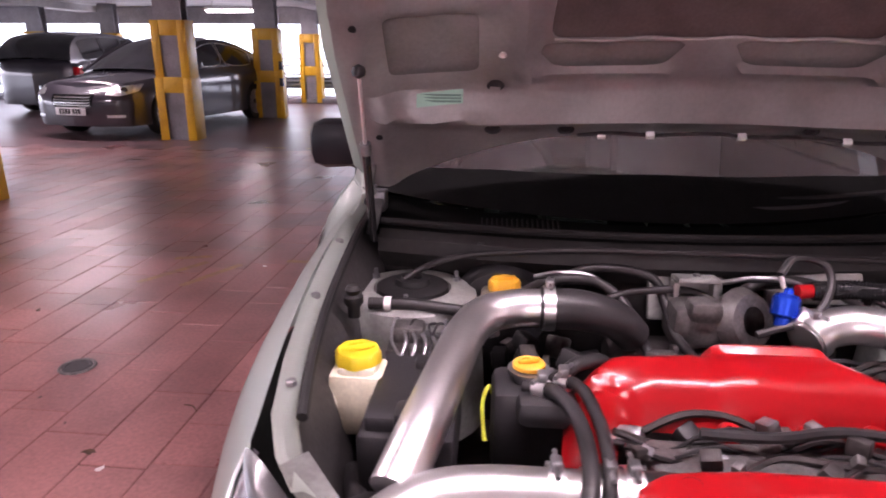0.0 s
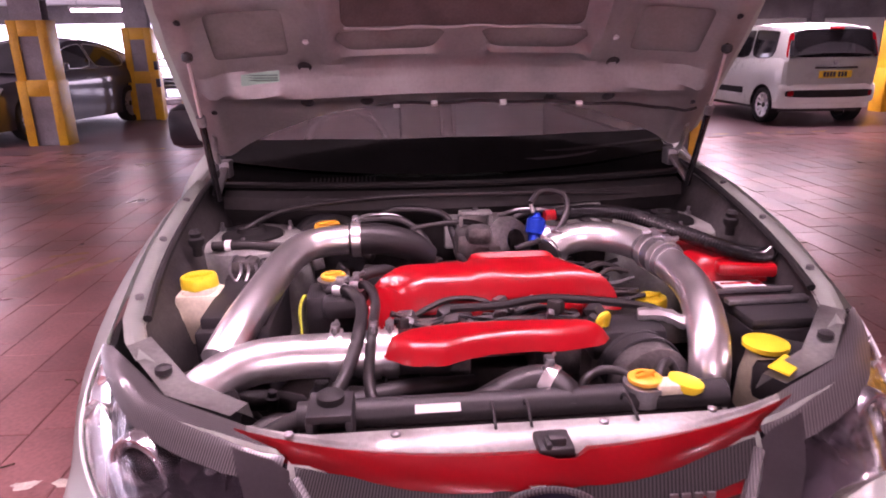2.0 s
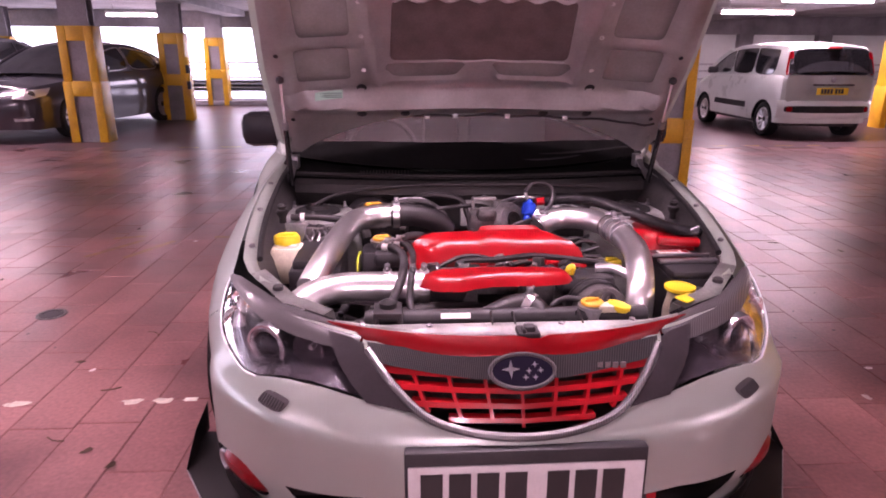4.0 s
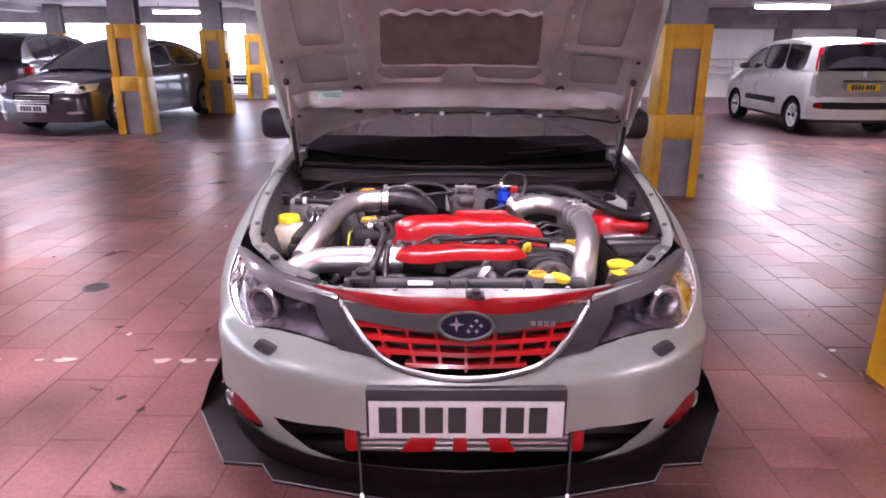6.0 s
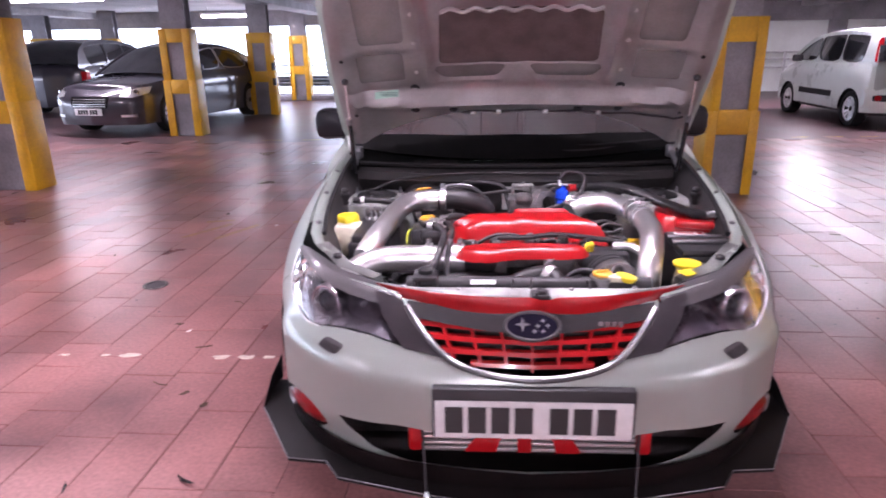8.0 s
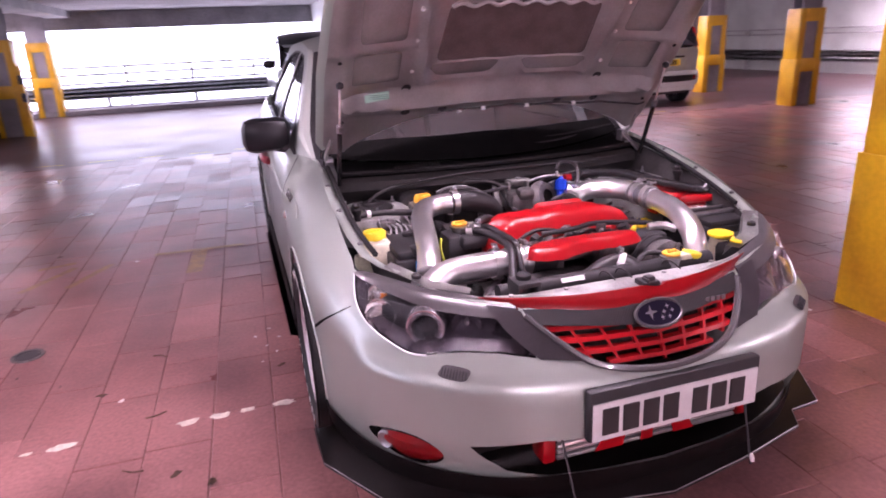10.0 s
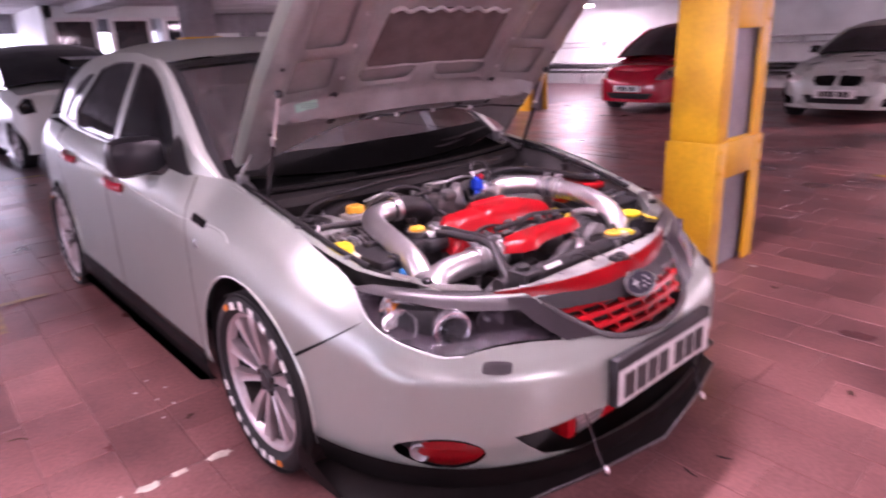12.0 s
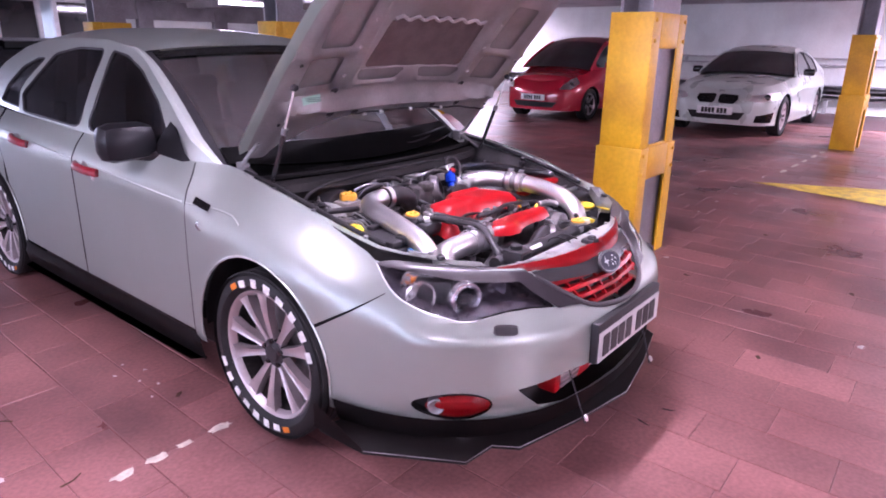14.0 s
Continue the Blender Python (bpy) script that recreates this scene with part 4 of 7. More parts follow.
def headlamp(sg):
    lamp = part("headlamp", panel(LAMP if sg > 0 else flip(LAMP), lambda u, z: BODY(u, z, -0.004), 0.03, (), 0.003), LAMP_GLASS, car, "clear headlamp with a dark housing")
    lamp.visible_shadow = False

    def deep(u, z):
        e = min(math.dist((abs(u), z), q) for q in RIM_PTS)
        return BODY(u, z, -0.008 - 0.080 * (1 - math.exp(-e / 0.03)))
    part("housing", panel(LAMP if sg > 0 else flip(LAMP), deep, 0.02), LAMP_BODY, lamp, "dark grey lamp housing")
    c = Vector((sg * 0.594, 0.272, 0.647))
    turn = (90, 0, sg * 24)
    part("projector_ring", lathe([(0.031, -0.004), (0.033, 0.010), (0.038, 0.017), (0.042, 0.013), (0.047, 0.019), (0.052, 0.019), (0.055, 0.010), (0.056, -0.02)], tuple(c), turn, 36), RING_CHROME, lamp, "chrome projector ring")
    part("projector_lens", lathe([(0, 0.026), (0.011, 0.024), (0.021, 0.018), (0.028, 0.009), (0.032, -0.002), (0.032, -0.01)], tuple(c), turn, 32), DARK_PANE, lamp, "dark bulging projector lens")
    c2 = BODY(sg * 0.585, 0.650, -0.056)
    part("beam_bulb", lathe([(0, 0.006), (0.006, 0.003), (0.007, -0.004), (0.007, -0.022)], tuple(c2), (90, 0, sg * 22), 12), STEEL, lamp)
    part("main_beam", lathe([(0.007, -0.022), (0.020, -0.012), (0.033, 0.004), (0.040, 0.016), (0.042, 0.014)], tuple(c2), (90, 0, sg * 22), 24), LAMP_BODY, lamp, "dim reflector")
    c3 = BODY(sg * 0.898, 0.690, -0.046)
    part("indicator", facets(tuple(c3), (90, 0, sg * 42), 0.046, 0.022, 3), REFLECTOR, lamp, "faceted chrome indicator reflector", False)
    part("indicator_bulb", lathe([(0, 0.020), (0.008, 0.016), (0.012, 0.004), (0.012, -0.02)], tuple(c3), (90, 0, sg * 55), 12), ORANGE_LENS, lamp, "orange indicator bulb")
    c4 = BODY(sg * 0.868, 0.656, -0.036)
    part("side_reflector", facets(tuple(c4), (84, 0, sg * 40), 0.050, 0.020, 9), REFLECTOR, lamp, "faceted chrome reflector", False)
    brow = [(0.93, 0.726), (0.88, 0.722), (0.80, 0.712), (0.72, 0.701), (0.66, 0.696), (0.66, 0.687), (0.72, 0.689), (0.80, 0.699), (0.88, 0.710)]
    part("reflector_brow", panel([(sg * u, z) for u, z in brow], lambda u, z: BODY(u, z, -0.024), 0.012), REFLECTOR, lamp, "chrome reflector brow")
    # the bright rim highlight, modelled as a thin pale tube
    edge = LAMP[4:12]
    part("lens_edge_glint", tube([BODY(sg * u, z, 0.001) for u, z in edge], 0.0028, 8, 4), LENS_GLINT, lamp, "pale tube drawn as the highlight along the lens edge")
    # carbon eyelid over the lamp
    rows = []
    for k in range(17):
        t = k / 16
        u, z = float(np.interp(t, [0, 0.15, 0.32, 0.5, 0.68, 0.85, 1], [0.415, 0.50, 0.60, 0.718, 0.823, 0.934, 1.030])), float(np.interp(t, [0, 0.15, 0.32, 0.5, 0.68, 0.85, 1], [0.694, 0.702, 0.714, 0.726, 0.736, 0.742, 0.744]))
        drop = float(np.interp(t, [0, 0.15, 0.32, 0.5, 0.68, 0.85, 1], [0.020, 0.026, 0.028, 0.026, 0.020, 0.011, 0.003]))
        b = Vector((float(np.interp(t, [0, 0.5, 1], [0.43, 0.565, 0.700])), float(np.interp(t, [0, 0.5, 1], [0.268, 0.322, 0.470])), float(np.interp(t, [0, 0.5, 1], [0.703, 0.730, 0.752]))))
        a = BODY(u, z, 0.003)
        rows.append([Vector((sg * p.x, p.y, p.z)) for p in (BODY(u, z - drop, 0.0005), BODY(u, z - drop, 0.004), BODY(u, z - drop * 0.5, 0.0035), a, a.lerp(b, 0.35) + Vector((0, 0, 0.002)), b)])
    part("lamp_eyelid", loft(rows), CARBON, car, "carbon weave lamp eyelid")


headlamp(1)
headlamp(-1)


# wings, doors, quarters, sills on both sides
def flank(sg):
    a = arch(BODY, FA, 0.31, AR, 0.24)
    front = [p for p in a if p[1] >= 0.508 or p[0] > uy(FA)]
    wing = [(uy(0.44) + GAP, 0.664)] + [(front[0][0] + 0.0016, front[0][1])] + front + [(uy(1.43), 0.235), (uy(1.425), 0.60), (uy(1.411), 0.80), (uy(1.424), 0.90), (uy(1.448), BODY.t(uy(1.448)))]
    wing += [(u, BODY.t(u)) for u in np.linspace(uy(1.42), uy(0.53), 18)] + [(uy(0.50), 0.752), (uy(0.455), 0.70)]
    part("front_wing", panel([(sg * u, z) for u, z in wing], BODY, 0.04, (), 0.006), SILVER, car)
    d1 = [(uy(1.436), 0.275), (uy(2.415), 0.285), (uy(2.405), BODY.t(uy(2.4)))] + [(u, BODY.t(u)) for u in np.linspace(uy(2.3), uy(1.453), 6)] + [(uy(1.429), 0.90), (uy(1.416), 0.80), (uy(1.430), 0.60)]
    part("front_door", panel([(sg * u, z) for u, z in d1], BODY, 0.05, (), 0.006), SILVER, car)
    d2 = [(uy(2.427), 0.285), (uy(RA - AR - 0.03), 0.295)] + [p for p in arch(BODY, RA, 0.31, AR + 0.015, 0.32)[:9] if p[0] < uy(3.36)] + [(uy(3.36), 0.72), (uy(3.46), BODY.t(uy(3.46)))] + [(u, BODY.t(u)) for u in np.linspace(uy(3.3), uy(2.5), 6)] + [(uy(2.42), BODY.t(uy(2.42)))]
    part("rear_door", panel([(sg * u, z) for u, z in d2], BODY, 0.05, (), 0.006), SILVER, car)
    q = [p for p in arch(BODY, RA, 0.31, AR, 0.25) if p[0] >= uy(3.34)] + [(uy(4.02), 0.24), (BODY.end, 0.24), (BODY.end, 1.02)] + [(u, BODY.t(u)) for u in np.linspace(BODY.end - 0.05, uy(3.5), 12)] + [(uy(3.37), 0.74)]
    part("rear_quarter", panel([(sg * u, z) for u, z in q], BODY, 0.06, (), 0.006), SILVER, car)
    sill = [(uy(FA + AR - 0.005), 0.165), (uy(RA - AR + 0.005), 0.165), (uy(RA - AR + 0.01), 0.290), (uy(2.42), 0.280), (uy(FA + AR + 0.06), 0.270), (uy(FA + AR), 0.235)]
    part("side_skirt", panel([(sg * u, z) for u, z in sill], lambda u, z: BODY(u, z, 0.022 if z < 0.25 else 0.008), 0.03, (), 0.010), SATIN, car, "black side skirt")
    part("skirt_blade", panel([(sg * 0.85, FA + AR + 0.02), (sg * 0.905, FA + AR + 0.06), (sg * 0.905, RA - AR - 0.04), (sg * 0.85, RA - AR)], lambda u, v: Vector((u, v, 0.158)), 0.08, (), 0.008), SATIN, car)
    # wheel arch liners and raised arch lips
    for yc in (FA, RA):
        rows = []
        for k in range(19):
            t = math.pi * k / 18
            cy, cz = yc + (AR + 0.012) * math.cos(t), 0.31 + (AR + 0.012) * math.sin(t)
            rows.append([Vector((sg * x, cy, cz)) for x in (0.60, 0.72, 0.842)])
        part("arch_liner", loft(rows), RUBBER, car)
        part("arch_lip", tube([BODY(sg * u, z, 0.004) for u, z in arch(BODY, yc, 0.31, AR + 0.004, 0.27)], 0.0035, 8, 2), SILVER, car)
    # crease along the doors, seams as fine shadow gaps stay open
    part("door_handle", tube([BODY(sg * uy(y), z, o) for y, z, o in ((2.13, 0.826, 0.006), (2.18, 0.832, 0.028), (2.29, 0.838, 0.030), (2.36, 0.838, 0.006))], 0.015, 10, 4, flat=1.3), HANDLE_RED, car, "red front door handle")
    part("door_handle", tube([BODY(sg * uy(y), z, o) for y, z, o in ((2.94, 0.868, 0.006), (2.99, 0.876, 0.028), (3.10, 0.884, 0.030), (3.17, 0.886, 0.006))], 0.015, 10, 4, flat=1.3), HANDLE_RED, car, "red rear door handle")
    for y0, y1 in ((1.10, 1.408), (1.432, 2.398), (2.430, 3.30)):
        ys = np.linspace(y0, y1, 14)
        part("body_crease", tube([BODY(sg * uy(y), float(np.interp(y, [1.10, 1.14, 1.20, 1.40, 1.78, 2.18, 2.66, 3.30], [0.773, 0.795, 0.803, 0.808, 0.825, 0.845, 0.868, 0.908])), -0.001) for y in ys], 0.0042, 8, 1), SILVER, car)
    part("door_lock", lathe([(0, 0.006), (0.010, 0.005), (0.012, 0.0)], tuple(BODY(sg * uy(2.19), 0.795, 0.001)), (0, sg * 90, 0), 14), CHROME, car, "bright lock barrel")
    for y, z in ((2.25, 0.832), (3.06, 0.878)):
        part("handle_cup", lathe([(0.0, -0.004), (0.030, 0.0), (0.036, 0.004)], tuple(BODY(sg * uy(y), z, 0.002)), (0, sg * 90, 0), 20), SILVER_IN, car)
    part("side_repeater", lathe([(0, 0.012), (0.012, 0.010), (0.020, 0.002)], tuple(BODY(sg * uy(1.318), 0.737, 0.0)), (0, sg * 90, 0), 16), LAMP_GLASS, car, "clear side repeater")
    part("wing_badge", panel([(sg * uy(y), z) for y, z in ((1.285, 0.792), (1.372, 0.812), (1.366, 0.838), (1.279, 0.816))], lambda u, z: BODY(u, z, 0.004), 0.05, (), 0.004), BLACK_GLOSS, car, "small dark wing badge")


flank(1)
flank(-1)
for sg in (1, -1):
    wheel(car, sg * 0.775, 0.955, 0.317, 0.205, 0.243, 10, sg, RIM, True)
    wheel(car, sg * 0.775, 3.575, 0.317, 0.205, 0.243, 10, sg, RIM, True)


# greenhouse
def shoulder(y, z):
    """Half width of the cabin side at y and height z."""
    k = max(0.0, (z - 0.95) / 0.42)
    base = float(np.interp(y, [1.3, 1.5, 2.4, 3.3, 4.0, 4.4], [0.715, 0.785, 0.790, 0.775, 0.70, 0.60]))
    return base - 0.185 * k ** 1.25


SIDE = [(1.36, 0.945), (1.55, 1.06), (1.80, 1.20), (2.02, 1.31), (2.20, 1.365), (2.45, 1.395), (2.8, 1.402), (3.2, 1.388), (3.55, 1.345), (3.90, 1.25), (4.15, 1.13), (4.30, 1.02), (4.0, 1.012), (3.3, 0.998), (2.4, 0.970), (1.5, 0.945)]
WIN_F = rounded([(1.60, 0.965), (2.385, 0.985), (2.36, 1.345), (2.20, 1.325), (2.02, 1.265), (1.80, 1.145)], 3, 0.12)
WIN_R = rounded([(2.475, 0.988), (3.22, 1.008), (3.30, 1.10), (3.02, 1.318), (2.75, 1.352), (2.45, 1.350)], 3, 0.12)
WIN_Q = rounded([(3.31, 1.025), (3.72, 1.035), (3.66, 1.13), (3.45, 1.24), (3.22, 1.292), (3.14, 1.29), (3.37, 1.12)], 3, 0.12)
for sg in (1, -1):
    part("cabin_side", panel(SIDE, lambda y, z: Vector((sg * shoulder(y, z), y, z)), 0.05, [WIN_F, WIN_R, WIN_Q], 0.012), SILVER, car)
    for w in (WIN_F, WIN_R, WIN_Q):
        pane = part("side_window", panel(w, lambda y, z: Vector((sg * (shoulder(y, z) - 0.008), y, z)), 0.06, (), 0.003), GLASS_DARK, car, "dark tinted side window")
        pane.visible_shadow = False
        part("window_seal", tube([Vector((sg * (shoulder(y, z) - 0.002), y, z)) for y, z in w + w[:1]], 0.006, 6, 1), BLACK, car)
    # mirror
    mir = part("door_mirror", box((0.215, 0.13, 0.160), (0, 0, 0), 0.05), MIRROR_CAP, car, "black door mirror")
    for v in mir.data.vertices:
        k = (v.co.x * sg + 0.11) / 0.22
        v.co.z *= 0.82 + 0.18 * k if v.co.z < 0 else 1.0
        v.co.y += 0.03 * k
    mir.location = (sg * 0.882, 1.772, 1.000)
    part("mirror_arm", tube([(sg * -0.13, -0.07, -0.06), (sg * -0.08, -0.03, -0.058), (sg * -0.03, 0.0, -0.05)], 0.022, 8, 4), BLACK, mir)
    part("mirror_sail", panel([(1.47, 0.940), (1.76, 0.955), (1.665, 1.085), (1.60, 1.06)], lambda y, z: Vector((sg * (shoulder(y, z) + 0.006), y, z)), 0.05, (), 0.008), BLACK, car)


def screen_point(x, t):
    """The windscreen: x across, t from its foot to its head."""
    foot = Vector((x, 1.19 + 0.17 * (x / 0.70) ** 2, 0.905 + 0.03 * (x / 0.70) ** 2))
    xh = x * 0.80
    head = Vector((xh, 1.985 + 0.13 * (xh / 0.56) ** 2, 1.375 - 0.035 * (xh / 0.56) ** 2))
    p = foot.lerp(head, t)
    p.z += 0.05 * math.sin(math.pi * t)
    return p


ws = part("windscreen", panel([(-0.70, 0), (0.70, 0), (0.70, 1), (-0.70, 1)], screen_point, 0.07, (), 0.004), GLASS, car, "tinted windscreen")
ws.visible_shadow = False
part("screen_frit", panel([(-0.695, 0.004), (0.695, 0.004), (0.695, 0.10), (0.4, 0.135), (0.0, 0.15), (-0.4, 0.135), (-0.695, 0.10)], lambda x, t: screen_point(x, t) + Vector((0, -0.004, 0.006)), 0.06, (), 0.002), SCUTTLE, car, "black lower edge of the windscreen")
part("screen_band", panel([(-0.695, 0.90), (0.695, 0.90), (0.695, 0.995), (-0.695, 0.995)], lambda x, t: screen_point(x, t) + Vector((0, -0.004, 0.006)), 0.06, (), 0.002), BLACK_GLOSS, car, "black screen band")
rows = []
for k in range(15):
    y = 1.99 + (3.95 - 1.99) * k / 14
    zc = float(np.interp(y, [1.99, 2.3, 2.7, 3.1, 3.6, 3.95], [1.378, 1.432, 1.462, 1.462, 1.43, 1.385]))
    ze = float(np.interp(y, [1.99, 2.2, 2.8, 3.2, 3.55, 3.95], [1.345, 1.365, 1.402, 1.388, 1.345, 1.24]))
    hw = shoulder(max(y, 2.12), ze)
    rows.append([Vector((hw * q, y + 0.13 * q * q * max(0.0, 1 - k / 4), zc + (ze - zc) * abs(q) ** 3)) for q in np.linspace(-1, 1, 15)])
bm = loft(rows)
bmesh.ops.solidify(bm, geom=bm.faces[:], thickness=0.012)
part("roof", bm, SILVER, car, "silver roof")
part("roof_spoiler", loft([[Vector((x, y, z)) for x in np.linspace(-0.58, 0.58, 9)] for y, z in ((3.88, 1.375), (4.12, 1.395), (4.20, 1.38), (4.12, 1.355), (3.9, 1.335), (3.88, 1.375))]), BLACK_GLOSS, car, "black roof spoiler")
tg = panel([(-0.55, 0), (0.55, 0), (0.66, 1), (-0.66, 1)], lambda x, t: Vector((x, 3.95 + 0.40 * t, 1.375 - 0.36 * t)), 0.12, (), 0.006)
part("rear_window", tg, GLASS_DARK, car, "dark rear window")

# windscreen pillars between the glass and the cabin sides
for sg in (1, -1):
    rows, frit = [], []
    for k in range(13):
        t = k / 12
        a = screen_point(sg * 0.70, t) + Vector((0, -0.002, 0.003))
        y = 1.36 + (2.20 - 1.36) * t
        z = float(np.interp(y, [1.36, 1.55, 1.80, 2.02, 2.20], [0.945, 1.06, 1.20, 1.31, 1.365]))
        b = Vector((sg * (shoulder(y, z) + 0.002), y, z))
        c = a.lerp(b, 0.42) + Vector((sg * 0.003, -0.002, 0.002))
        rows.append([c, c.lerp(b, 0.5) + Vector((sg * 0.006, -0.004, 0.006)), b])
        frit.append([a, c + Vector((0, 0, -0.002))])
    part("screen_pillar", loft(rows), SILVER, car)
    part("screen_edge", loft(frit), BLACK, car, "black edge of the windscreen")

# inside of the cabin
for nm, sz, at in (("cabin_floor", (1.40, 2.9, 0.05), (0, 2.75, 0.33)), ("bulkhead", (1.40, 0.04, 0.50), (0, 1.40, 0.60)), ("door_card", (0.04, 2.8, 0.62), (-0.71, 2.75, 0.63)), ("door_card", (0.04, 2.8, 0.62), (0.71, 2.75, 0.63)), ("boot_panel", (1.40, 0.06, 0.7), (0, 4.2, 0.65))):
    part(nm, box(sz, at), SEAT, car)
part("dashboard", loft([[Vector((x, y, z)) for x in np.linspace(-0.68, 0.68, 7)] for y, z in ((1.30, 0.885), (1.50, 0.915), (1.72, 0.905), (1.80, 0.86), (1.78, 0.62))]), BLACK, car)
part("steering_wheel", tube([(-0.36 + 0.17 * math.cos(a), 1.92 + 0.05 * math.sin(a), 0.86 + 0.17 * math.sin(a)) for a in [2 * math.pi * k / 20 for k in range(21)]], 0.014, 8, 1), BLACK, car)
for sx in (-0.36, 0.36):
    for yy in (2.35, 3.15):
        part("seat", boxes([((0.48, 0.50, 0.14), (sx, yy, 0.52)), ((0.46, 0.13, 0.62), (sx, yy + 0.27, 0.86), (-14, 0, 0)), ((0.26, 0.10, 0.17), (sx, yy + 0.37, 1.22), (-14, 0, 0))], 0.04), SEAT, car)

# underbody blocks, added dark so the body gaps read as shade
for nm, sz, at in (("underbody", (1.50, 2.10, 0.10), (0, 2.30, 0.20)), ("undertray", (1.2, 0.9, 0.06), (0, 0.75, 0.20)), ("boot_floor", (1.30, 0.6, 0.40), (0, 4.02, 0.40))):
    part(nm, box(sz, at), GRIME_SHADE, car)

# wing corners up to the windscreen pillars
for sg in (1, -1):
    rows = []
    for y in np.linspace(1.16, 1.62, 12):
        a = BODY(sg * uy(y), BODY.t(uy(y)), -0.002)
        b = Vector((sg * (shoulder(y, 0.95) if y > 1.36 else 0.715 - 0.02 * (1.36 - y)), y, float(np.interp(y, [1.16, 1.36, 1.62], [0.918, 0.944, 0.955]))))
        rows.append([a, a.lerp(b, 0.5) + Vector((0, 0, 0.004)), b])
    part("wing_corner", loft(rows), SILVER, car)

# ---- bonnet, propped open ----
HINGE, BU, BN = Vector((0, 1.290, 0.945)), Vector((0, -0.656, 0.755)), Vector((0, 0.755, 0.656))


def bonnet_point(x, s, off=0.0):
    crown = 0.050 * (1 - (x / 0.74) ** 2) - 0.055 * max(0.0, s - 0.55) ** 2
    return HINGE + BU * s + BN * (crown + off) + Vector((x, 0, 0))


half = [(0.0, 0.219), (0.2, 0.215), (0.3, 0.203), (0.4, 0.182), (0.5, 0.145), (0.58, 0.110), (0.645, 0.076), (0.70, 0.046), (0.727, 0.10), (0.728, 0.45), (0.705, 0.75), (0.66, 0.92), (0.55, 1.01), (0.3, 1.06), (0.0, 1.075)]
HOOD = half + [(-x, s) for x, s in half[-2:0:-1]]
bonnet = part("bonnet", panel(HOOD, lambda x, s: bonnet_point(x, s, 0.008), 0.05, (), 0.004), SILVER, car, "silver bonnet propped open")


def scaled(poly, k):
    cx, cy = sum(p[0] for p in poly) / len(poly), sum(p[1] for p in poly) / len(poly)
    return [(cx + (p[0] - cx) * k, cy + (p[1] - cy) * k) for p in poly]


def rect(x0, x1, s0, s1, w=0.22):
    return rounded([(x0, s0), (x1, s0), (x1, s1), (x0, s1)], 4, w)


POCKETS = []
for sg in (1, -1):
    for x0, x1, s0, s1 in ((0.43, 0.605, 0.39, 0.525), (0.42, 0.585, 0.57, 0.80)):
        POCKETS.append([(sg * x, s) for x, s in rect(x0, x1, s0, s1, 0.12)])
    POCKETS.append([(sg * x, s) for x, s in rounded([(0.045, 0.440), (0.075, 0.394), (0.285, 0.394), (0.315, 0.43), (0.306, 0.450), (0.06, 0.450)], 3, 0.2)])
MID = rounded([(-0.298, 0.462), (-0.09, 0.458), (0.09, 0.458), (0.298, 0.462), (0.285, 0.700), (0.0, 0.706), (-0.285, 0.700)], 4, 0.12)


def inner_skin(x, s):
    """Pressed inner panel with ridges that follow its frame members."""
    lo, hi = 0.284 + 0.03 * (x / 0.6) ** 4, 0.343
    if s > hi:
        e = 0.0
    elif s > lo:
        e = 0.052 * (hi - s) / (hi - lo)
    else:
        e = 0.052 - 0.034 * min(1.0, (lo - s) / 0.05)
    e *= min(1.0, max(0.0, (0.68 - abs(x)) / 0.06))
    e += 0.012 * math.exp(-((s - 0.384) / 0.008) ** 2) * (1 if 0.06 < abs(x) < 0.32 else 0)
    e += 0.018 * math.exp(-((abs(x) - 0.335 - 0.1 * (s - 0.4)) / 0.018) ** 2) * (1 if s > 0.36 else 0)
    e += 0.016 * math.exp(-((abs(x) - 0.64) / 0.03) ** 2)
    e += 0.010 * math.exp(-((s - 0.547) / 0.016) ** 2) * (1 if abs(x) > 0.38 else 0)
    return bonnet_point(x, s, -0.016 - e)


inner_out = [(x * 0.965, 0.008 + s * 0.978) for x, s in HOOD]
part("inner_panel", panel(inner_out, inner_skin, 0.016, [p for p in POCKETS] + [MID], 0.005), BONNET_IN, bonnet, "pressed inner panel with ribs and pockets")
# sheet behind the pockets, with their shade in its colour
part("pocket_floor", panel([(x * 0.93, 0.03 + s * 0.94) for x, s in HOOD], lambda x, s: bonnet_point(x, s, -0.004), 0.06), POCKET_SHADE, bonnet)
part("liner", panel(scaled(MID, 1.03), lambda x, s: bonnet_point(x, s, -0.012 - 0.004 * math.sin(x * 60) * (1 if s > 0.66 else 0)), 0.02), PAD, bonnet, "dark liner in the middle")
part("liner_edge", tube([inner_skin(x, 0.457 + 0.003 * math.sin(x * 40)) + BN * -0.002 for x in np.linspace(-0.29, 0.29, 30)], 0.003, 6, 1), BONNET_IN, bonnet)
part("scoop_lip", tube([inner_skin(x, 0.700 + 0.008 * math.sin(x * 70)) + BN * -0.004 for x in np.linspace(-0.28, 0.28, 40)], 0.007, 6, 1), BONNET_IN, bonnet, "wavy scoop lip")
st = panel(rect(-0.556, -0.462, 0.326, 0.346, 0.05), lambda x, s: inner_skin(x, 0.328) + (inner_skin(x, 0.340) - inner_skin(x, 0.316)) * ((s - 0.328) / 0.024) + BN * -0.005, 0.02)
stick = part("warning_sticker", st, LABEL_GREEN, bonnet, "pale green warning sticker")
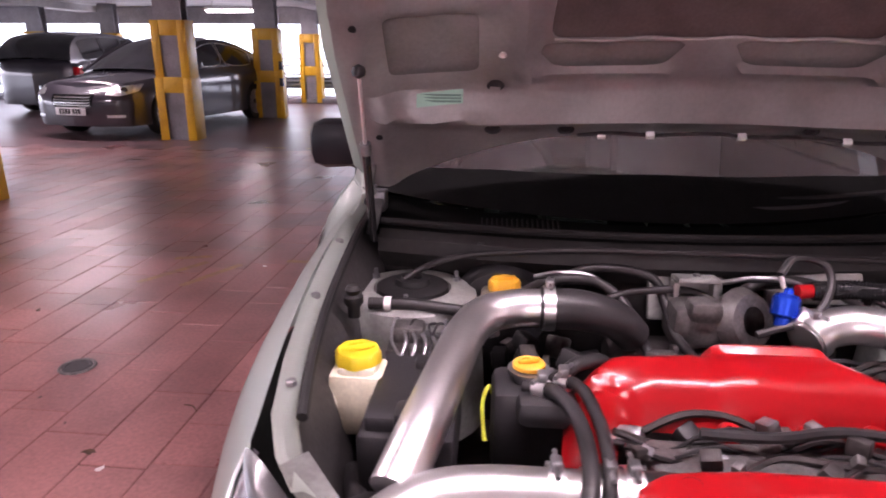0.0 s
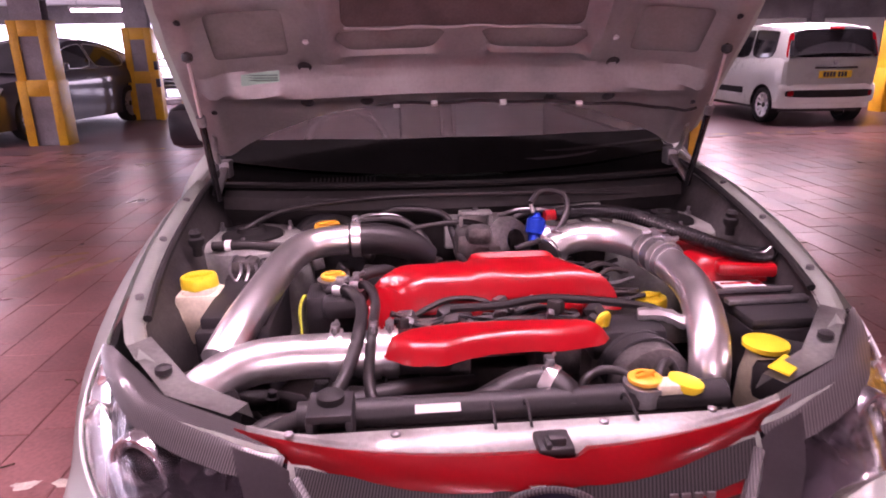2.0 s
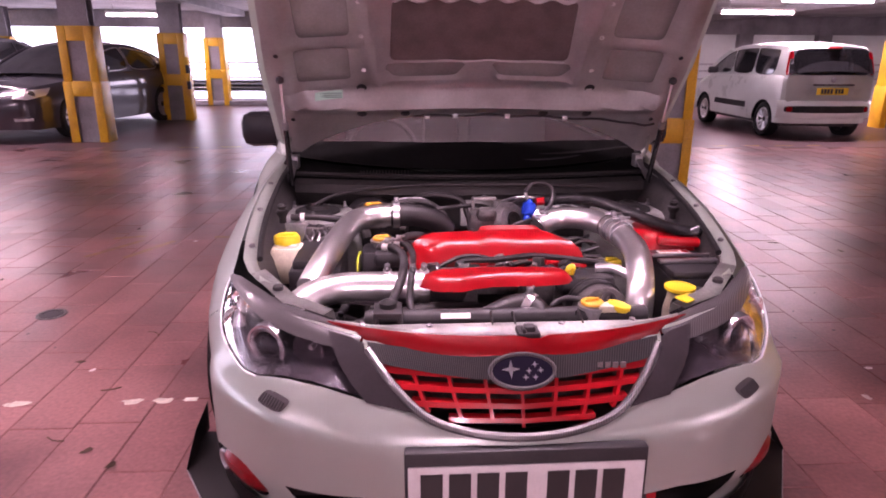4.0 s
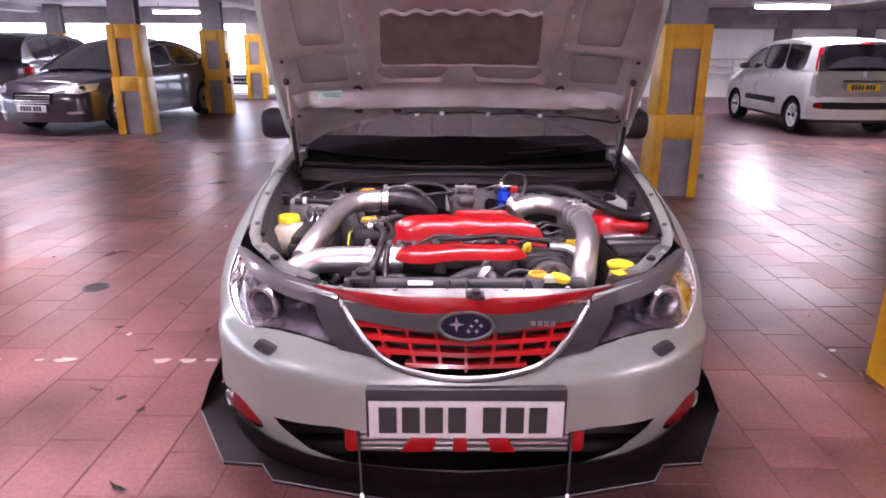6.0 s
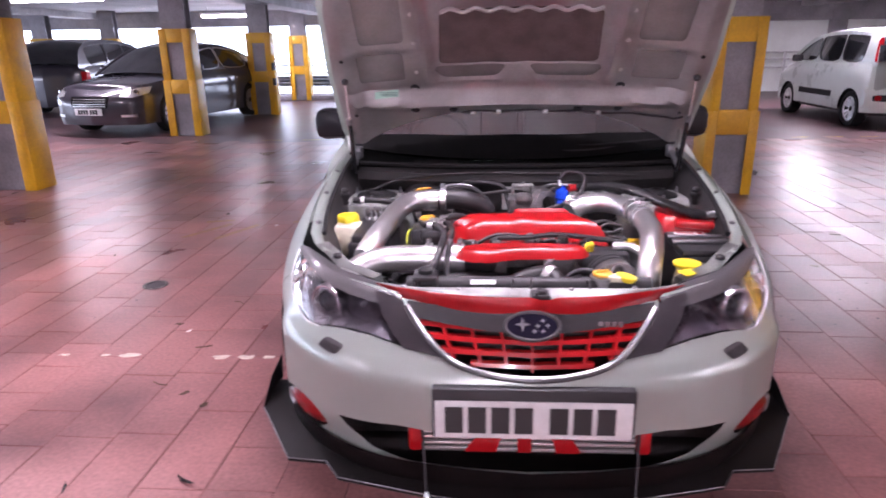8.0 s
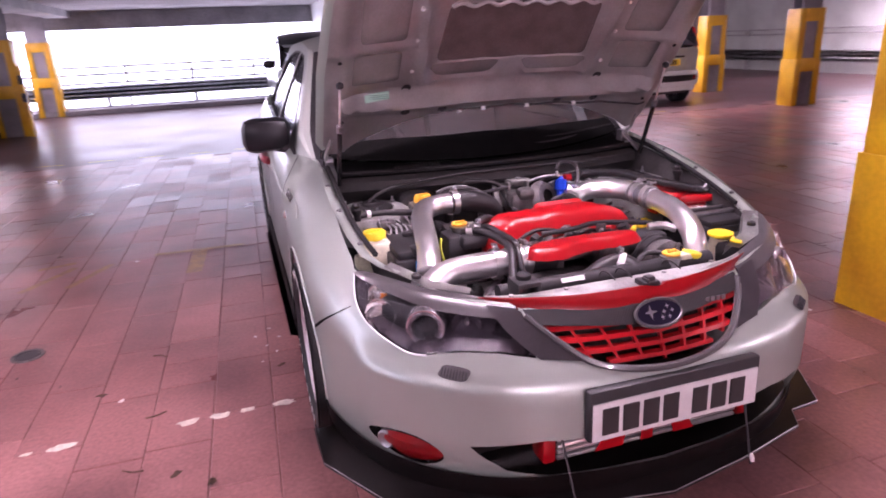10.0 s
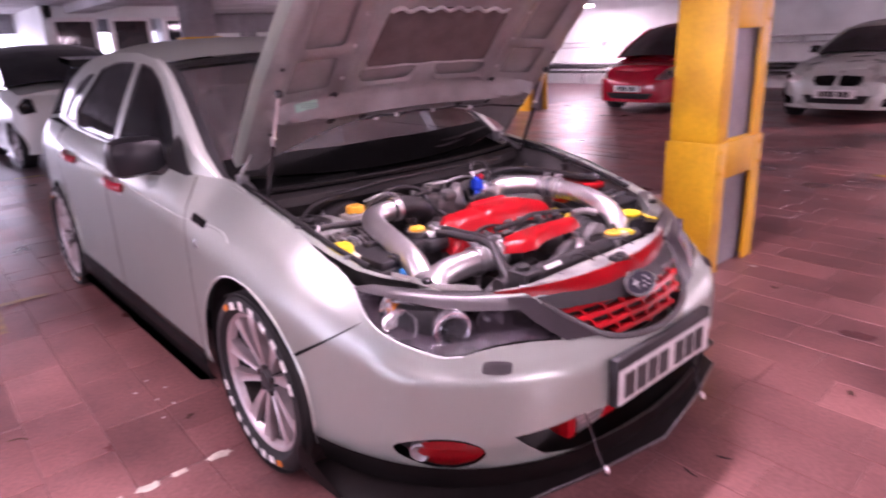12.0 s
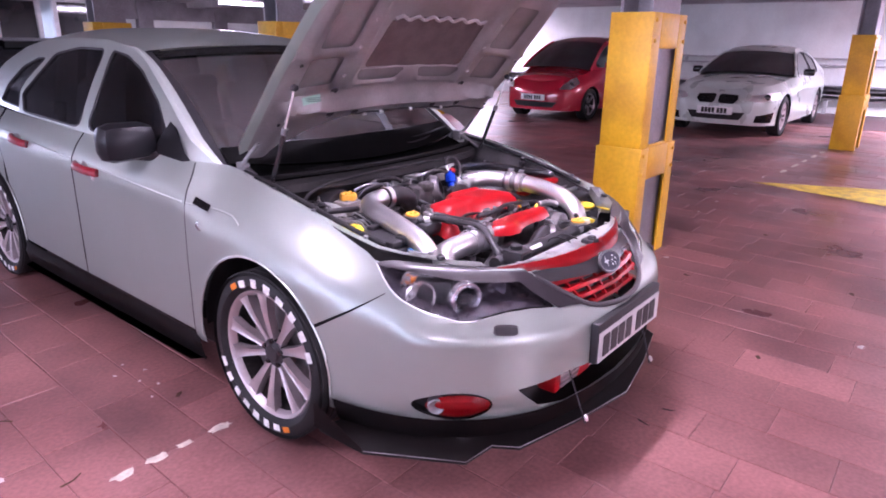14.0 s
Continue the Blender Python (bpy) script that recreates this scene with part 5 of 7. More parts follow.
part("sticker_bars", boxes([((0.085, 0.002, 0.004), tuple(inner_skin(-0.508, s) + BN * -0.0065), (20, 0, 0)) for s in (0.332, 0.336, 0.340)]), material("faint_print", (0.20, 0.36, 0.30), 0.5), stick)
part("washer_hose", tube([inner_skin(x, 0.229 - 0.02 * x * x + 0.004 * math.sin(x * 31)) + BN * -0.012 for x in np.linspace(-0.22, 0.66, 26)], 0.0045, 6, 2), HOSE, bonnet, "thin washer hose")
for x in (-0.169, -0.067, 0.122, 0.333):
    part("hose_clip", box((0.018, 0.010, 0.014), tuple(inner_skin(x, 0.228 - 0.02 * x * x) + BN * -0.014), 0.002, (-40, 0, 0)), WHITE, bonnet, "white hose clip")
for sg in (1, -1):
    for x, s in ((0.385, 0.43), (0.385, 0.57), (0.385, 0.70), (0.64, 0.25), (0.655, 0.52)):
        part("rubber_bung", lathe([(0, -0.002), (0.006, -0.001), (0.008, 0.003)], tuple(inner_skin(sg * x, s) + BN * -0.003), (49 + 90, 0, 0), 12), (WHITE if x == 0.385 else BLACK), bonnet)
    for x, s in ((0.397, 0.355), (0.40, 0.270), (0.247, 0.254)):
        part("drain_slot", lathe([(0, 0.0), (0.014, 0.0), (0.018, 0.004)], tuple(inner_skin(sg * x, s) + BN * -0.003), (49 + 90, 0, 0), 14), BLACK, bonnet)
    # gas strut from the wing rail to the bonnet
    lo, hi = Vector((sg * 0.665, 1.135, 0.872)), inner_skin(sg * 0.655, 0.435) + BN * -0.02
    mid = lo.lerp(hi, 0.56)
    gs = part("gas_strut", tube([lo, mid], 0.009, 12, 1), BLACK_GLOSS, car, "black gas strut with a bright rod")
    part("strut_rod", tube([mid, hi], 0.0042, 10, 1), CHROME, gs, "bright steel rod")
    part("strut_collar", tube([mid, mid + (hi - lo).normalized() * 0.025], 0.012, 10, 1), STEEL, gs)
    part("strut_ball", lathe([(0, 0.014), (0.012, 0.008), (0.014, 0), (0.012, -0.008), (0, -0.014)], tuple(hi), (0, 0, 0), 12), BLACK, gs)
    part("bonnet_hinge", boxes([((0.025, 0.16, 0.012), (sg * 0.675, 1.225, 0.915), (24, 0, 0)), ((0.03, 0.05, 0.05), (sg * 0.675, 1.29, 0.93))], 0.004), STEEL, car)
    part("hinge_arm", tube([(sg * 0.675, 1.30, 0.93), (sg * 0.69, 1.25, 0.97), inner_skin(sg * 0.67, 0.14)], 0.008, 8, 4), SILVER_IN, car)

# ---- cowl and wipers ----
rows = []
for k in range(21):
    x = -0.70 + 1.4 * k / 20
    f = 1.165 + 0.10 * (x / 0.7) ** 2
    rows.append([Vector((x, f - 0.055, 0.865)), Vector((x, f - 0.045, 0.893)), Vector((x, f - 0.01, 0.897)), Vector((x, f + 0.03, 0.885)), Vector((x, f + 0.08, 0.900)), Vector((x, f + 0.13, 0.925))])
bm = loft(rows)
bmesh.ops.solidify(bm, geom=bm.faces[:], thickness=0.006)
part("scuttle_panel", bm, SCUTTLE, car, "black plastic scuttle panel")
part("scuttle_seal", tube([(x, 1.118 + 0.10 * (x / 0.7) ** 2, 0.900) for x in np.linspace(-0.68, 0.68, 15)], 0.009, 8, 2), RUBBER, car)
for k in range(16):
    part("scuttle_slat", box((0.004, 0.05, 0.006), (-0.42 + k * 0.012, 1.205, 0.898), 0, (12, 0, 0)), RUBBER, car)
for x0, x1 in ((-0.52, 0.12), (0.02, 0.60)):
    w = part("wiper", tube([(x0, 1.235 + 0.12 * (x0 / 0.7) ** 2, 0.935), ((x0 + x1) / 2, 1.255, 0.940), (x1, 1.275 + 0.11 * (x1 / 0.7) ** 2, 0.955)], 0.007, 6, 5), BLACK, car)
    part("wiper_blade", tube([(x0 + 0.03, 1.262 + 0.12 * (x0 / 0.7) ** 2, 0.952), ((x0 + x1) / 2 + 0.05, 1.285, 0.960), (x1 + 0.08, 1.30 + 0.11 * (x1 / 0.7) ** 2, 0.972)], 0.005, 6, 5), RUBBER, w)

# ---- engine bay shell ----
# silver apron with grime, darkened far beyond it for the bay's shade
APRON_SHADE = material("grimy_shaded_apron", (0.060, 0.056, 0.056), 0.5, 0.3, 0.4, 9, 0.08, 100, dirt=(0.03, 0.028, 0.028))
part("bay_floor", box((1.18, 0.95, 0.04), (0, 0.75, 0.36)), GRIME_SHADE, car)
# firewall colour carries the shade under the open bonnet
part("firewall", loft([[Vector((x, y + 0.09 * (x / 0.7) ** 2, z)) for x in np.linspace(-0.66, 0.66, 15)] for y, z in ((1.16, 0.36), (1.15, 0.62), (1.115, 0.70), (1.12, 0.79), (1.075, 0.84), (1.08, 0.872), (1.115, 0.885))]), material("firewall_shade_paint", (0.028, 0.026, 0.026), 0.6, 0.2, 0.4, 8, 0.1, 60), car, "grimy grey firewall, coloured near black as shade")
part("firewall_flange", tube([(x, 1.088 + 0.09 * (x / 0.7) ** 2, 0.862) for x in np.linspace(-0.62, 0.62, 15)], 0.005, 8, 2, flat=1.4), SILVER_IN, car, "silver firewall flange")
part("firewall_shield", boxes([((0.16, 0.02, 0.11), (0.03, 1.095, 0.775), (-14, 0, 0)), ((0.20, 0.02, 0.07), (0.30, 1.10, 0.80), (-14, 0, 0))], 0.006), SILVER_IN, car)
for sg in (1, -1):
    # inner wing: apron, top rail with its bright flange, seal
    rail = [(1.26, 0.695, 0.918), (1.10, 0.700, 0.898), (0.95, 0.702, 0.868), (0.80, 0.700, 0.835), (0.66, 0.690, 0.800), (0.54, 0.672, 0.772), (0.46, 0.640, 0.760), (0.40, 0.600, 0.752)]
    rows = []
    for y, x, z in rail:
        rows.append([Vector((sg * (x + 0.034), y, z + 0.004)), Vector((sg * (x + 0.016), y, z - 0.008)), Vector((sg * x, y, z - 0.006)), Vector((sg * (x - 0.006), y, z - 0.03)), Vector((sg * (x - 0.035), y, z - 0.09)), Vector((sg * (x - 0.06), y, z - 0.20)), Vector((sg * (x - 0.08), y, 0.40))])
    part("inner_wing", loft(rows), APRON_SHADE, car, "grimy silver inner wing, coloured dark as shade in the bay")
    rows = [[Vector((sg * (x + 0.038), y, z + 0.008)), Vector((sg * (x + 0.022), y, z + 0.011)), Vector((sg * (x + 0.006), y, z + 0.003)), Vector((sg * (x - 0.002), y, z - 0.01))] for y, x, z in rail]
    bm = loft(rows)
    bmesh.ops.solidify(bm, geom=bm.faces[:], thickness=0.003)
    part("wing_rail", bm, SILVER, car)
    part("bay_seal", tube([(sg * (x - 0.008), y, z + 0.006) for y, x, z in rail[:6]], 0.009, 8, 3), RUBBER, car, "black rubber bay seal")
    for y in (0.60, 0.83, 1.04):
        x = float(np.interp(y, [0.46, 0.66, 0.95, 1.26], [0.640, 0.690, 0.702, 0.695])) + 0.022
        z = float(np.interp(y, [0.46, 0.66, 0.95, 1.26], [0.760, 0.800, 0.868, 0.918])) + 0.012
        part("wing_bolt", lathe([(0.009, -0.004), (0.009, 0.004), (0.006, 0.006), (0, 0.006)], (sg * x, y, z), (0, 0, 0), 6), STEEL, car)
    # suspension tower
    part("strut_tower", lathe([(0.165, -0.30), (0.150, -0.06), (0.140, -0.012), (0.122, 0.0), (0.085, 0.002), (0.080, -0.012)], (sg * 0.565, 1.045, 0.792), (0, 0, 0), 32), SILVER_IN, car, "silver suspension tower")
    part("top_mount", lathe([(0.080, -0.012), (0.078, 0.006), (0.060, 0.012), (0.040, 0.012), (0.036, 0.024), (0.022, 0.026), (0.020, 0.014), (0, 0.014)], (sg * 0.565, 1.045, 0.792), (0, 0, 0), 28), RUBBER, car, "black rubber top mount")
    for k in range(3):
        a = 2.1 * k + 0.5
        part("mount_stud", lathe([(0.009, 0), (0.009, 0.012), (0.005, 0.013), (0.005, 0.026), (0, 0.026)], (sg * 0.565 + 0.105 * math.cos(a), 1.045 + 0.105 * math.sin(a), 0.790), (0, 0, 0), 6), STEEL, car)
    # lamp carrier bracket beside the lamp
    bm = loft([[Vector((sg * 0.665, 0.435, 0.772)), Vector((sg * 0.57, 0.325, 0.733)), Vector((sg * 0.46, 0.285, 0.712))], [Vector((sg * 0.635, 0.470, 0.772)), Vector((sg * 0.54, 0.365, 0.735)), Vector((sg * 0.44, 0.322, 0.712))], [Vector((sg * 0.632, 0.475, 0.740)), Vector((sg * 0.535, 0.372, 0.700)), Vector((sg * 0.435, 0.328, 0.68))]])
    bmesh.ops.solidify(bm, geom=bm.faces[:], thickness=0.003)
    part("lamp_carrier", bm, SILVER_IN, car)
    part("carrier_bung", lathe([(0.014, -0.004), (0.014, 0.006), (0.008, 0.010), (0, 0.010)], (sg * 0.585, 0.375, 0.752), (0, 0, 0), 16), BLACK, car)
    part("lamp_back", box((0.20, 0.14, 0.10), (sg * 0.585, 0.40, 0.655), 0.03, (0, 0, sg * -35)), BLACK, car)
    part("buffer", lathe([(0.012, 0), (0.012, 0.02), (0.019, 0.03), (0.019, 0.042), (0.012, 0.046), (0.016, 0.056), (0.010, 0.064), (0, 0.064)], (sg * 0.655, 0.86, 0.800), (0, 0, 0), 16), RUBBER, car, "stacked rubber bonnet buffer")

# radiator and slam panel
rows = []
for k in range(25):
    x = -0.43 + 0.86 * k / 24
    q = abs(x) / 0.447
    yf = 0.150 + 0.100 * q ** 2.2
    rows.append([Vector((x, yf, 0.699)), Vector((x, yf + 0.006, 0.7045)), Vector((x, max(yf + 0.012, 0.188), 0.7045)), Vector((x, max(yf + 0.016, 0.194), 0.709)), Vector((x, max(yf + 0.02, 0.224), 0.709)), Vector((x, max(yf + 0.024, 0.232), 0.700)), Vector((x, max(yf + 0.024, 0.257), 0.645))])
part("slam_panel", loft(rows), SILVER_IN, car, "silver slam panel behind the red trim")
for x in (-0.36, -0.20, 0.12, 0.30):
    part("slam_bolt", lathe([(0.008, 0.0), (0.008, 0.004), (0.005, 0.006), (0, 0.006)], (x, 0.210 if abs(x) < 0.25 else 0.225, 0.709), (0, 0, 0), 6), STEEL, car)
part("radiator", box((0.72, 0.05, 0.34), (0, 0.315, 0.50), 0.006), GRIME_SHADE, car)
part("radiator_tank", tube([(-0.36, 0.318, 0.682), (0.37, 0.318, 0.682)], 0.026, 12, 1), BLACK, car, "black radiator top tank")
part("tank_label", box((0.075, 0.003, 0.014), (-0.13, 0.296, 0.698), 0, (-35, 0, 0)), WHITE, car, "white paper label with plain bars")
part("fan_shroud", boxes([((0.66, 0.03, 0.30), (0, 0.36, 0.48))], 0.01), BLACK, car)
for x in (-0.30,):
    part("radiator_bracket", boxes([((0.07, 0.075, 0.014), (x, 0.268, 0.728)), ((0.012, 0.075, 0.05), (x - 0.03, 0.268, 0.70)), ((0.012, 0.075, 0.05), (x + 0.03, 0.268, 0.70))], 0.003), BLACK, car)
    part("bracket_bush", lathe([(0.022, 0), (0.022, 0.012), (0.013, 0.018), (0, 0.018)], (x, 0.275, 0.735), (0, 0, 0), 18), RUBBER, car)
for x in (-0.05, 0.005, 0.17):
    part("cable_tie", tube([(x, 0.20, 0.716), (x + 0.004, 0.25, 0.722), (x + 0.008, 0.29, 0.706), (x + 0.014, 0.31, 0.66)], 0.0025, 6, 3), BLACK, car)


# ---- engine ----
def jubilee(name, at, axis, r, label="bright T-bolt clamp"):
    """A wide band clamp round a pipe, with its bolt."""
    q = Vector(axis).to_track_quat("Z", "Y").to_euler()
    rot = [math.degrees(a) for a in q]
    c = part(name, lathe([(r, -0.011), (r + 0.003, -0.011), (r + 0.003, 0.011), (r, 0.011)], at, rot, 28), CHROME, car, label)
    up = Vector((0, 0, r + 0.010))
    side = Vector(axis).normalized().cross(Vector((0, 0, 1))).normalized()
    part("clamp_bolt", tube([Vector(at) + up - side * 0.03, Vector(at) + up + side * 0.03], 0.004, 6, 1), STEEL, c)
    part("clamp_trunnion", box((0.016, 0.022, 0.016), tuple(Vector(at) + up), 0.003), STEEL, c)


part("engine_block", boxes([((0.44, 0.52, 0.22), (0.0, 0.66, 0.53)), ((0.60, 0.30, 0.16), (0.0, 0.62, 0.50)), ((0.30, 0.22, 0.16), (0.0, 0.95, 0.62))], 0.02), GRIME_SHADE, car, "grimy flat engine block")
part("inlet_manifold", boxes([((0.34, 0.10, 0.06), (0.01, 0.575, 0.690)), ((0.10, 0.12, 0.08), (-0.10, 0.545, 0.675)), ((0.10, 0.12, 0.08), (0.12, 0.54, 0.675))], 0.014), CASTING, car)
part("intake_pipe", tube([(-0.52, 0.470, 0.715), (-0.495, 0.55, 0.752), (-0.462, 0.70, 0.782), (-0.440, 0.80, 0.797), (-0.405, 0.875, 0.806), (-0.345, 0.905, 0.810), (-0.270, 0.905, 0.812)], 0.037, 20, 8), CHROME, car, "polished alloy intake pipe with a bend")
jubilee("pipe_clamp", (-0.283, 0.905, 0.812), (1, 0, 0), 0.041)
part("turbo_hose", tube([(-0.30, 0.905, 0.812), (-0.22, 0.905, 0.810), (-0.15, 0.92, 0.785), (-0.11, 0.94, 0.745)], (0.041, 0.036), 18, 6), HOSE, car, "black silicone hose")
part("lower_intake_pipe", tube([(-0.575, 0.36, 0.60), (-0.565, 0.375, 0.655), (-0.53, 0.415, 0.695), (-0.47, 0.455, 0.712), (-0.39, 0.470, 0.716), (-0.27, 0.470, 0.716)], 0.041, 20, 8), CHROME, car, "polished alloy pipe beside the radiator")
for x in (-0.305, -0.235, -0.205):
    jubilee("pipe_clamp", (x, 0.470, 0.716), (1, 0, 0), 0.046)
part("coupler", tube([(-0.27, 0.470, 0.716), (-0.19, 0.470, 0.716)], 0.044, 18, 1), CHROME, car)
part("coolant_hose", tube([(-0.455, 0.56, 0.640), (-0.427, 0.537, 0.652), (-0.339, 0.514, 0.655), (-0.267, 0.513, 0.660), (-0.187, 0.542, 0.665), (-0.13, 0.59, 0.66)], 0.0115, 12, 6), DUSTY, car, "dusty grey rubber hose")
part("coolant_hose", tube([(-0.365, 0.405, 0.615), (-0.352, 0.423, 0.640), (-0.318, 0.443, 0.652), (-0.288, 0.468, 0.662), (-0.262, 0.505, 0.640)], 0.0105, 12, 6), DUSTY, car, "dusty grey rubber hose")
part("coolant_hose", tube([(-0.300, 0.395, 0.640), (-0.24, 0.42, 0.650), (-0.20, 0.44, 0.652), (-0.15, 0.445, 0.640)], 0.009, 12, 6), DUSTY, car, "dusty grey rubber hose")
part("throttle_elbow", tube([(-0.20, 0.470, 0.716), (-0.15, 0.475, 0.712), (-0.11, 0.50, 0.690)], 0.043, 16, 6), HOSE, car, "black rubber elbow")
part("right_intake_pipe", tube([(0.205, 0.905, 0.760), (0.25, 0.925, 0.780), (0.31, 0.92, 0.792), (0.375, 0.875, 0.794), (0.415, 0.80, 0.792), (0.43, 0.70, 0.786), (0.428, 0.58, 0.776), (0.405, 0.47, 0.752), (0.385, 0.40, 0.70), (0.375, 0.38, 0.60)], 0.0375, 20, 8), CHROME, car, "polished alloy pipe bending round the battery")
jubilee("pipe_clamp", (0.420, 0.775, 0.790), (-0.15, 1, 0), 0.041)
jubilee("pipe_clamp", (0.429, 0.725, 0.788), (-0.1, 1, 0), 0.041)
jubilee("pipe_clamp", (0.215, 0.910, 0.766), (0.8, 0.4, 0.3), 0.040)
part("pipe_coupler", tube([(0.414, 0.80, 0.792), (0.430, 0.70, 0.786)], 0.0405, 18, 3), STEEL, car)


def ridge(u, v):
    h = 0.014 * math.exp(-((v - 0.76) / 0.06) ** 2) + (0.012 if -0.02 < u < 0.20 and v > 0.78 else 0.0) - 0.018 * max(0, 0.66 - v) / 0.08
    h -= 0.020 * math.exp(-((v - 0.690 - 0.25 * (u + 0.20)) / 0.014) ** 2) * min(1.0, max(0.0, (-0.13 - u) / 0.06))
    h += 0.008 * math.exp(-((u - 0.02) / 0.05) ** 2 - ((v - 0.70) / 0.05) ** 2)
    return h - 0.006 * math.exp(-((u + 0.03) / 0.010) ** 2)


COVER1 = rounded([(-0.285, 0.585), (-0.262, 0.72), (-0.20, 0.795), (-0.04, 0.812), (-0.02, 0.85), (0.19, 0.85), (0.215, 0.79), (0.30, 0.70), (0.31, 0.635), (0.21, 0.66), (0.06, 0.650), (-0.08, 0.655), (-0.185, 0.655), (-0.205, 0.565), (-0.26, 0.555)], 3, 0.28)
part("manifold_cover", pillow(COVER1, 0.778, 0.050, 0.070, 0.012, 0, ridge), RED, car, "glossy red manifold cover")
COVER2 = rounded([(-0.225, 0.455), (-0.17, 0.50), (-0.06, 0.515), (0.10, 0.510), (0.18, 0.500), (0.215, 0.458), (0.19, 0.425), (0.10, 0.408), (0.02, 0.416), (-0.06, 0.402), (-0.11, 0.376), (-0.17, 0.382), (-0.215, 0.415)], 3, 0.28)
part("timing_cover", pillow(COVER2, 0.764, 0.034, 0.034, 0.008), RED, car, "glossy red front engine cover")
for x, y in ((-0.02, 0.640), (0.10, 0.642), (0.20, 0.648)):
    part("cover_boss", lathe([(0.020, -0.03), (0.019, 0.0), (0.015, 0.005), (0.008, 0.005), (0.007, 0.0), (0, 0.0)], (x, y, 0.725), (18, 0, 0), 18), RED, car, "red bolt boss of the cover")
part("cover_hole", lathe([(0.013, 0.002), (0.009, -0.004), (0, -0.004)], (-0.135, 0.455, 0.7625), (0, 0, 0), 18), BLACK, car)


def cap(x, y, z, r, h, mat, label, lobes=8):
    c = part("filler_cap", lathe([(r * 0.92, -h), (r, -h * 0.9), (r, -h * 0.25), (r * 0.9, 0), (r * 0.55, 0.001), (r * 0.5, -0.003), (0, -0.003)], (x, y, z), (0, 0, 0), 32, None, lobes, 0.03), mat, car, label)
    part("cap_grip", box((r * 1.5, r * 0.28, 0.007), (x, y, z + 0.002), 0.002, (0, 0, 25)), mat, c)
    return c


# reservoirs
part("washer_neck_tank", boxes([((0.10, 0.085, 0.12), (-0.622, 0.740, 0.700)), ((0.075, 0.075, 0.04), (-0.622, 0.742, 0.752)), ((0.05, 0.05, 0.055), (-0.675, 0.715, 0.700))], 0.016), TANK, car, "milky plastic coolant bottle")
cap(-0.624, 0.745, 0.790, 0.040, 0.026, YELLOW_CAP, "yellow bottle cap")
part("brake_reservoir", boxes([((0.10, 0.085, 0.055), (-0.366, 1.040, 0.765)), ((0.065, 0.065, 0.03), (-0.366, 1.040, 0.787))], 0.012), material("smoked_plastic", (0.22, 0.20, 0.18), 0.3), car, "smoky plastic brake reservoir")
cap(-0.366, 1.040, 0.820, 0.034, 0.026, ORANGE_CAP, "orange brake cap")
part("brake_servo", lathe([(0.0, -0.05), (0.10, -0.045), (0.115, 0.0), (0.10, 0.05), (0.0, 0.06)], (-0.37, 1.13, 0.72), (90, 0, 0), 28), BLACK, car)
part("coolant_header", boxes([((0.13, 0.11, 0.15), (-0.325, 0.725, 0.680)), ((0.10, 0.06, 0.05), (-0.30, 0.665, 0.735))], 0.018), BLACK, car, "black coolant header tank")
part("header_neck", lathe([(0.026, -0.03), (0.026, -0.008), (0.036, -0.006), (0.036, 0), (0, 0)], (-0.328, 0.726, 0.776), (0, 0, 0), 24), STEEL, car)
cap(-0.328, 0.726, 0.787, 0.027, 0.010, ORANGE_CAP, "orange pressure cap", 2)
part("radiator_neck", lathe([(0.026, -0.04), (0.026, -0.010), (0.036, -0.008), (0.036, 0), (0, 0)], (0.225, 0.314, 0.714), (0, 0, 0), 24), STEEL, car)
cap(0.225, 0.314, 0.726, 0.028, 0.010, ORANGE_CAP, "orange radiator cap", 2)
part("overflow_cap", lathe([(0.024, -0.02), (0.030, -0.012), (0.030, -0.004), (0, 0.0)], (0.295, 0.305, 0.722), (0, 12, 0), 20), YELLOW_CAP, car, "yellow overflow cap")
part("overflow_neck", box((0.05, 0.035, 0.02), (0.262, 0.300, 0.712), 0.006), TANK, car)
part("screen_wash_tank", lathe([(0.038, -0.13), (0.040, -0.06), (0.034, -0.02), (0.034, 0)], (0.508, 0.425, 0.705), (6, 0, 0), 22), TANK, car, "milky screen wash filler")
part("screen_wash_cap", lathe([(0.036, -0.010), (0.042, -0.005), (0.042, 0.003), (0.030, 0.008), (0, 0.008)], (0.506, 0.425, 0.716), (0, 0, 0), 28), YELLOW_CAP, car, "yellow screen wash cap")
cap(0.405, 0.720, 0.700, 0.036, 0.022, YELLOW_CAP, "yellow oil cap", 8)
part("dipstick_handle", tube([(0.205, 0.508, 0.715), (0.210, 0.506, 0.748), (0.226, 0.512, 0.750), (0.224, 0.522, 0.715)], 0.008, 8, 4, flat=0.7), YELLOW_CAP, car, "yellow dipstick handle")
part("wing_label", box((0.095, 0.035, 0.004), (0.487, 0.330, 0.722), 0.001, (8, 8, 42)), YELLOW_CAP, car, "yellow warning label with plain bars")

# fuse box, battery, alternator, filters
part("fuse_box", boxes([((0.15, 0.26, 0.12), (-0.520, 0.700, 0.670)), ((0.13, 0.23, 0.03), (-0.520, 0.700, 0.740)), ((0.035, 0.05, 0.03), (-0.52, 0.60, 0.752)), ((0.05, 0.035, 0.028), (-0.50, 0.76, 0.756))], 0.008), BLACK, car, "black fuse box")
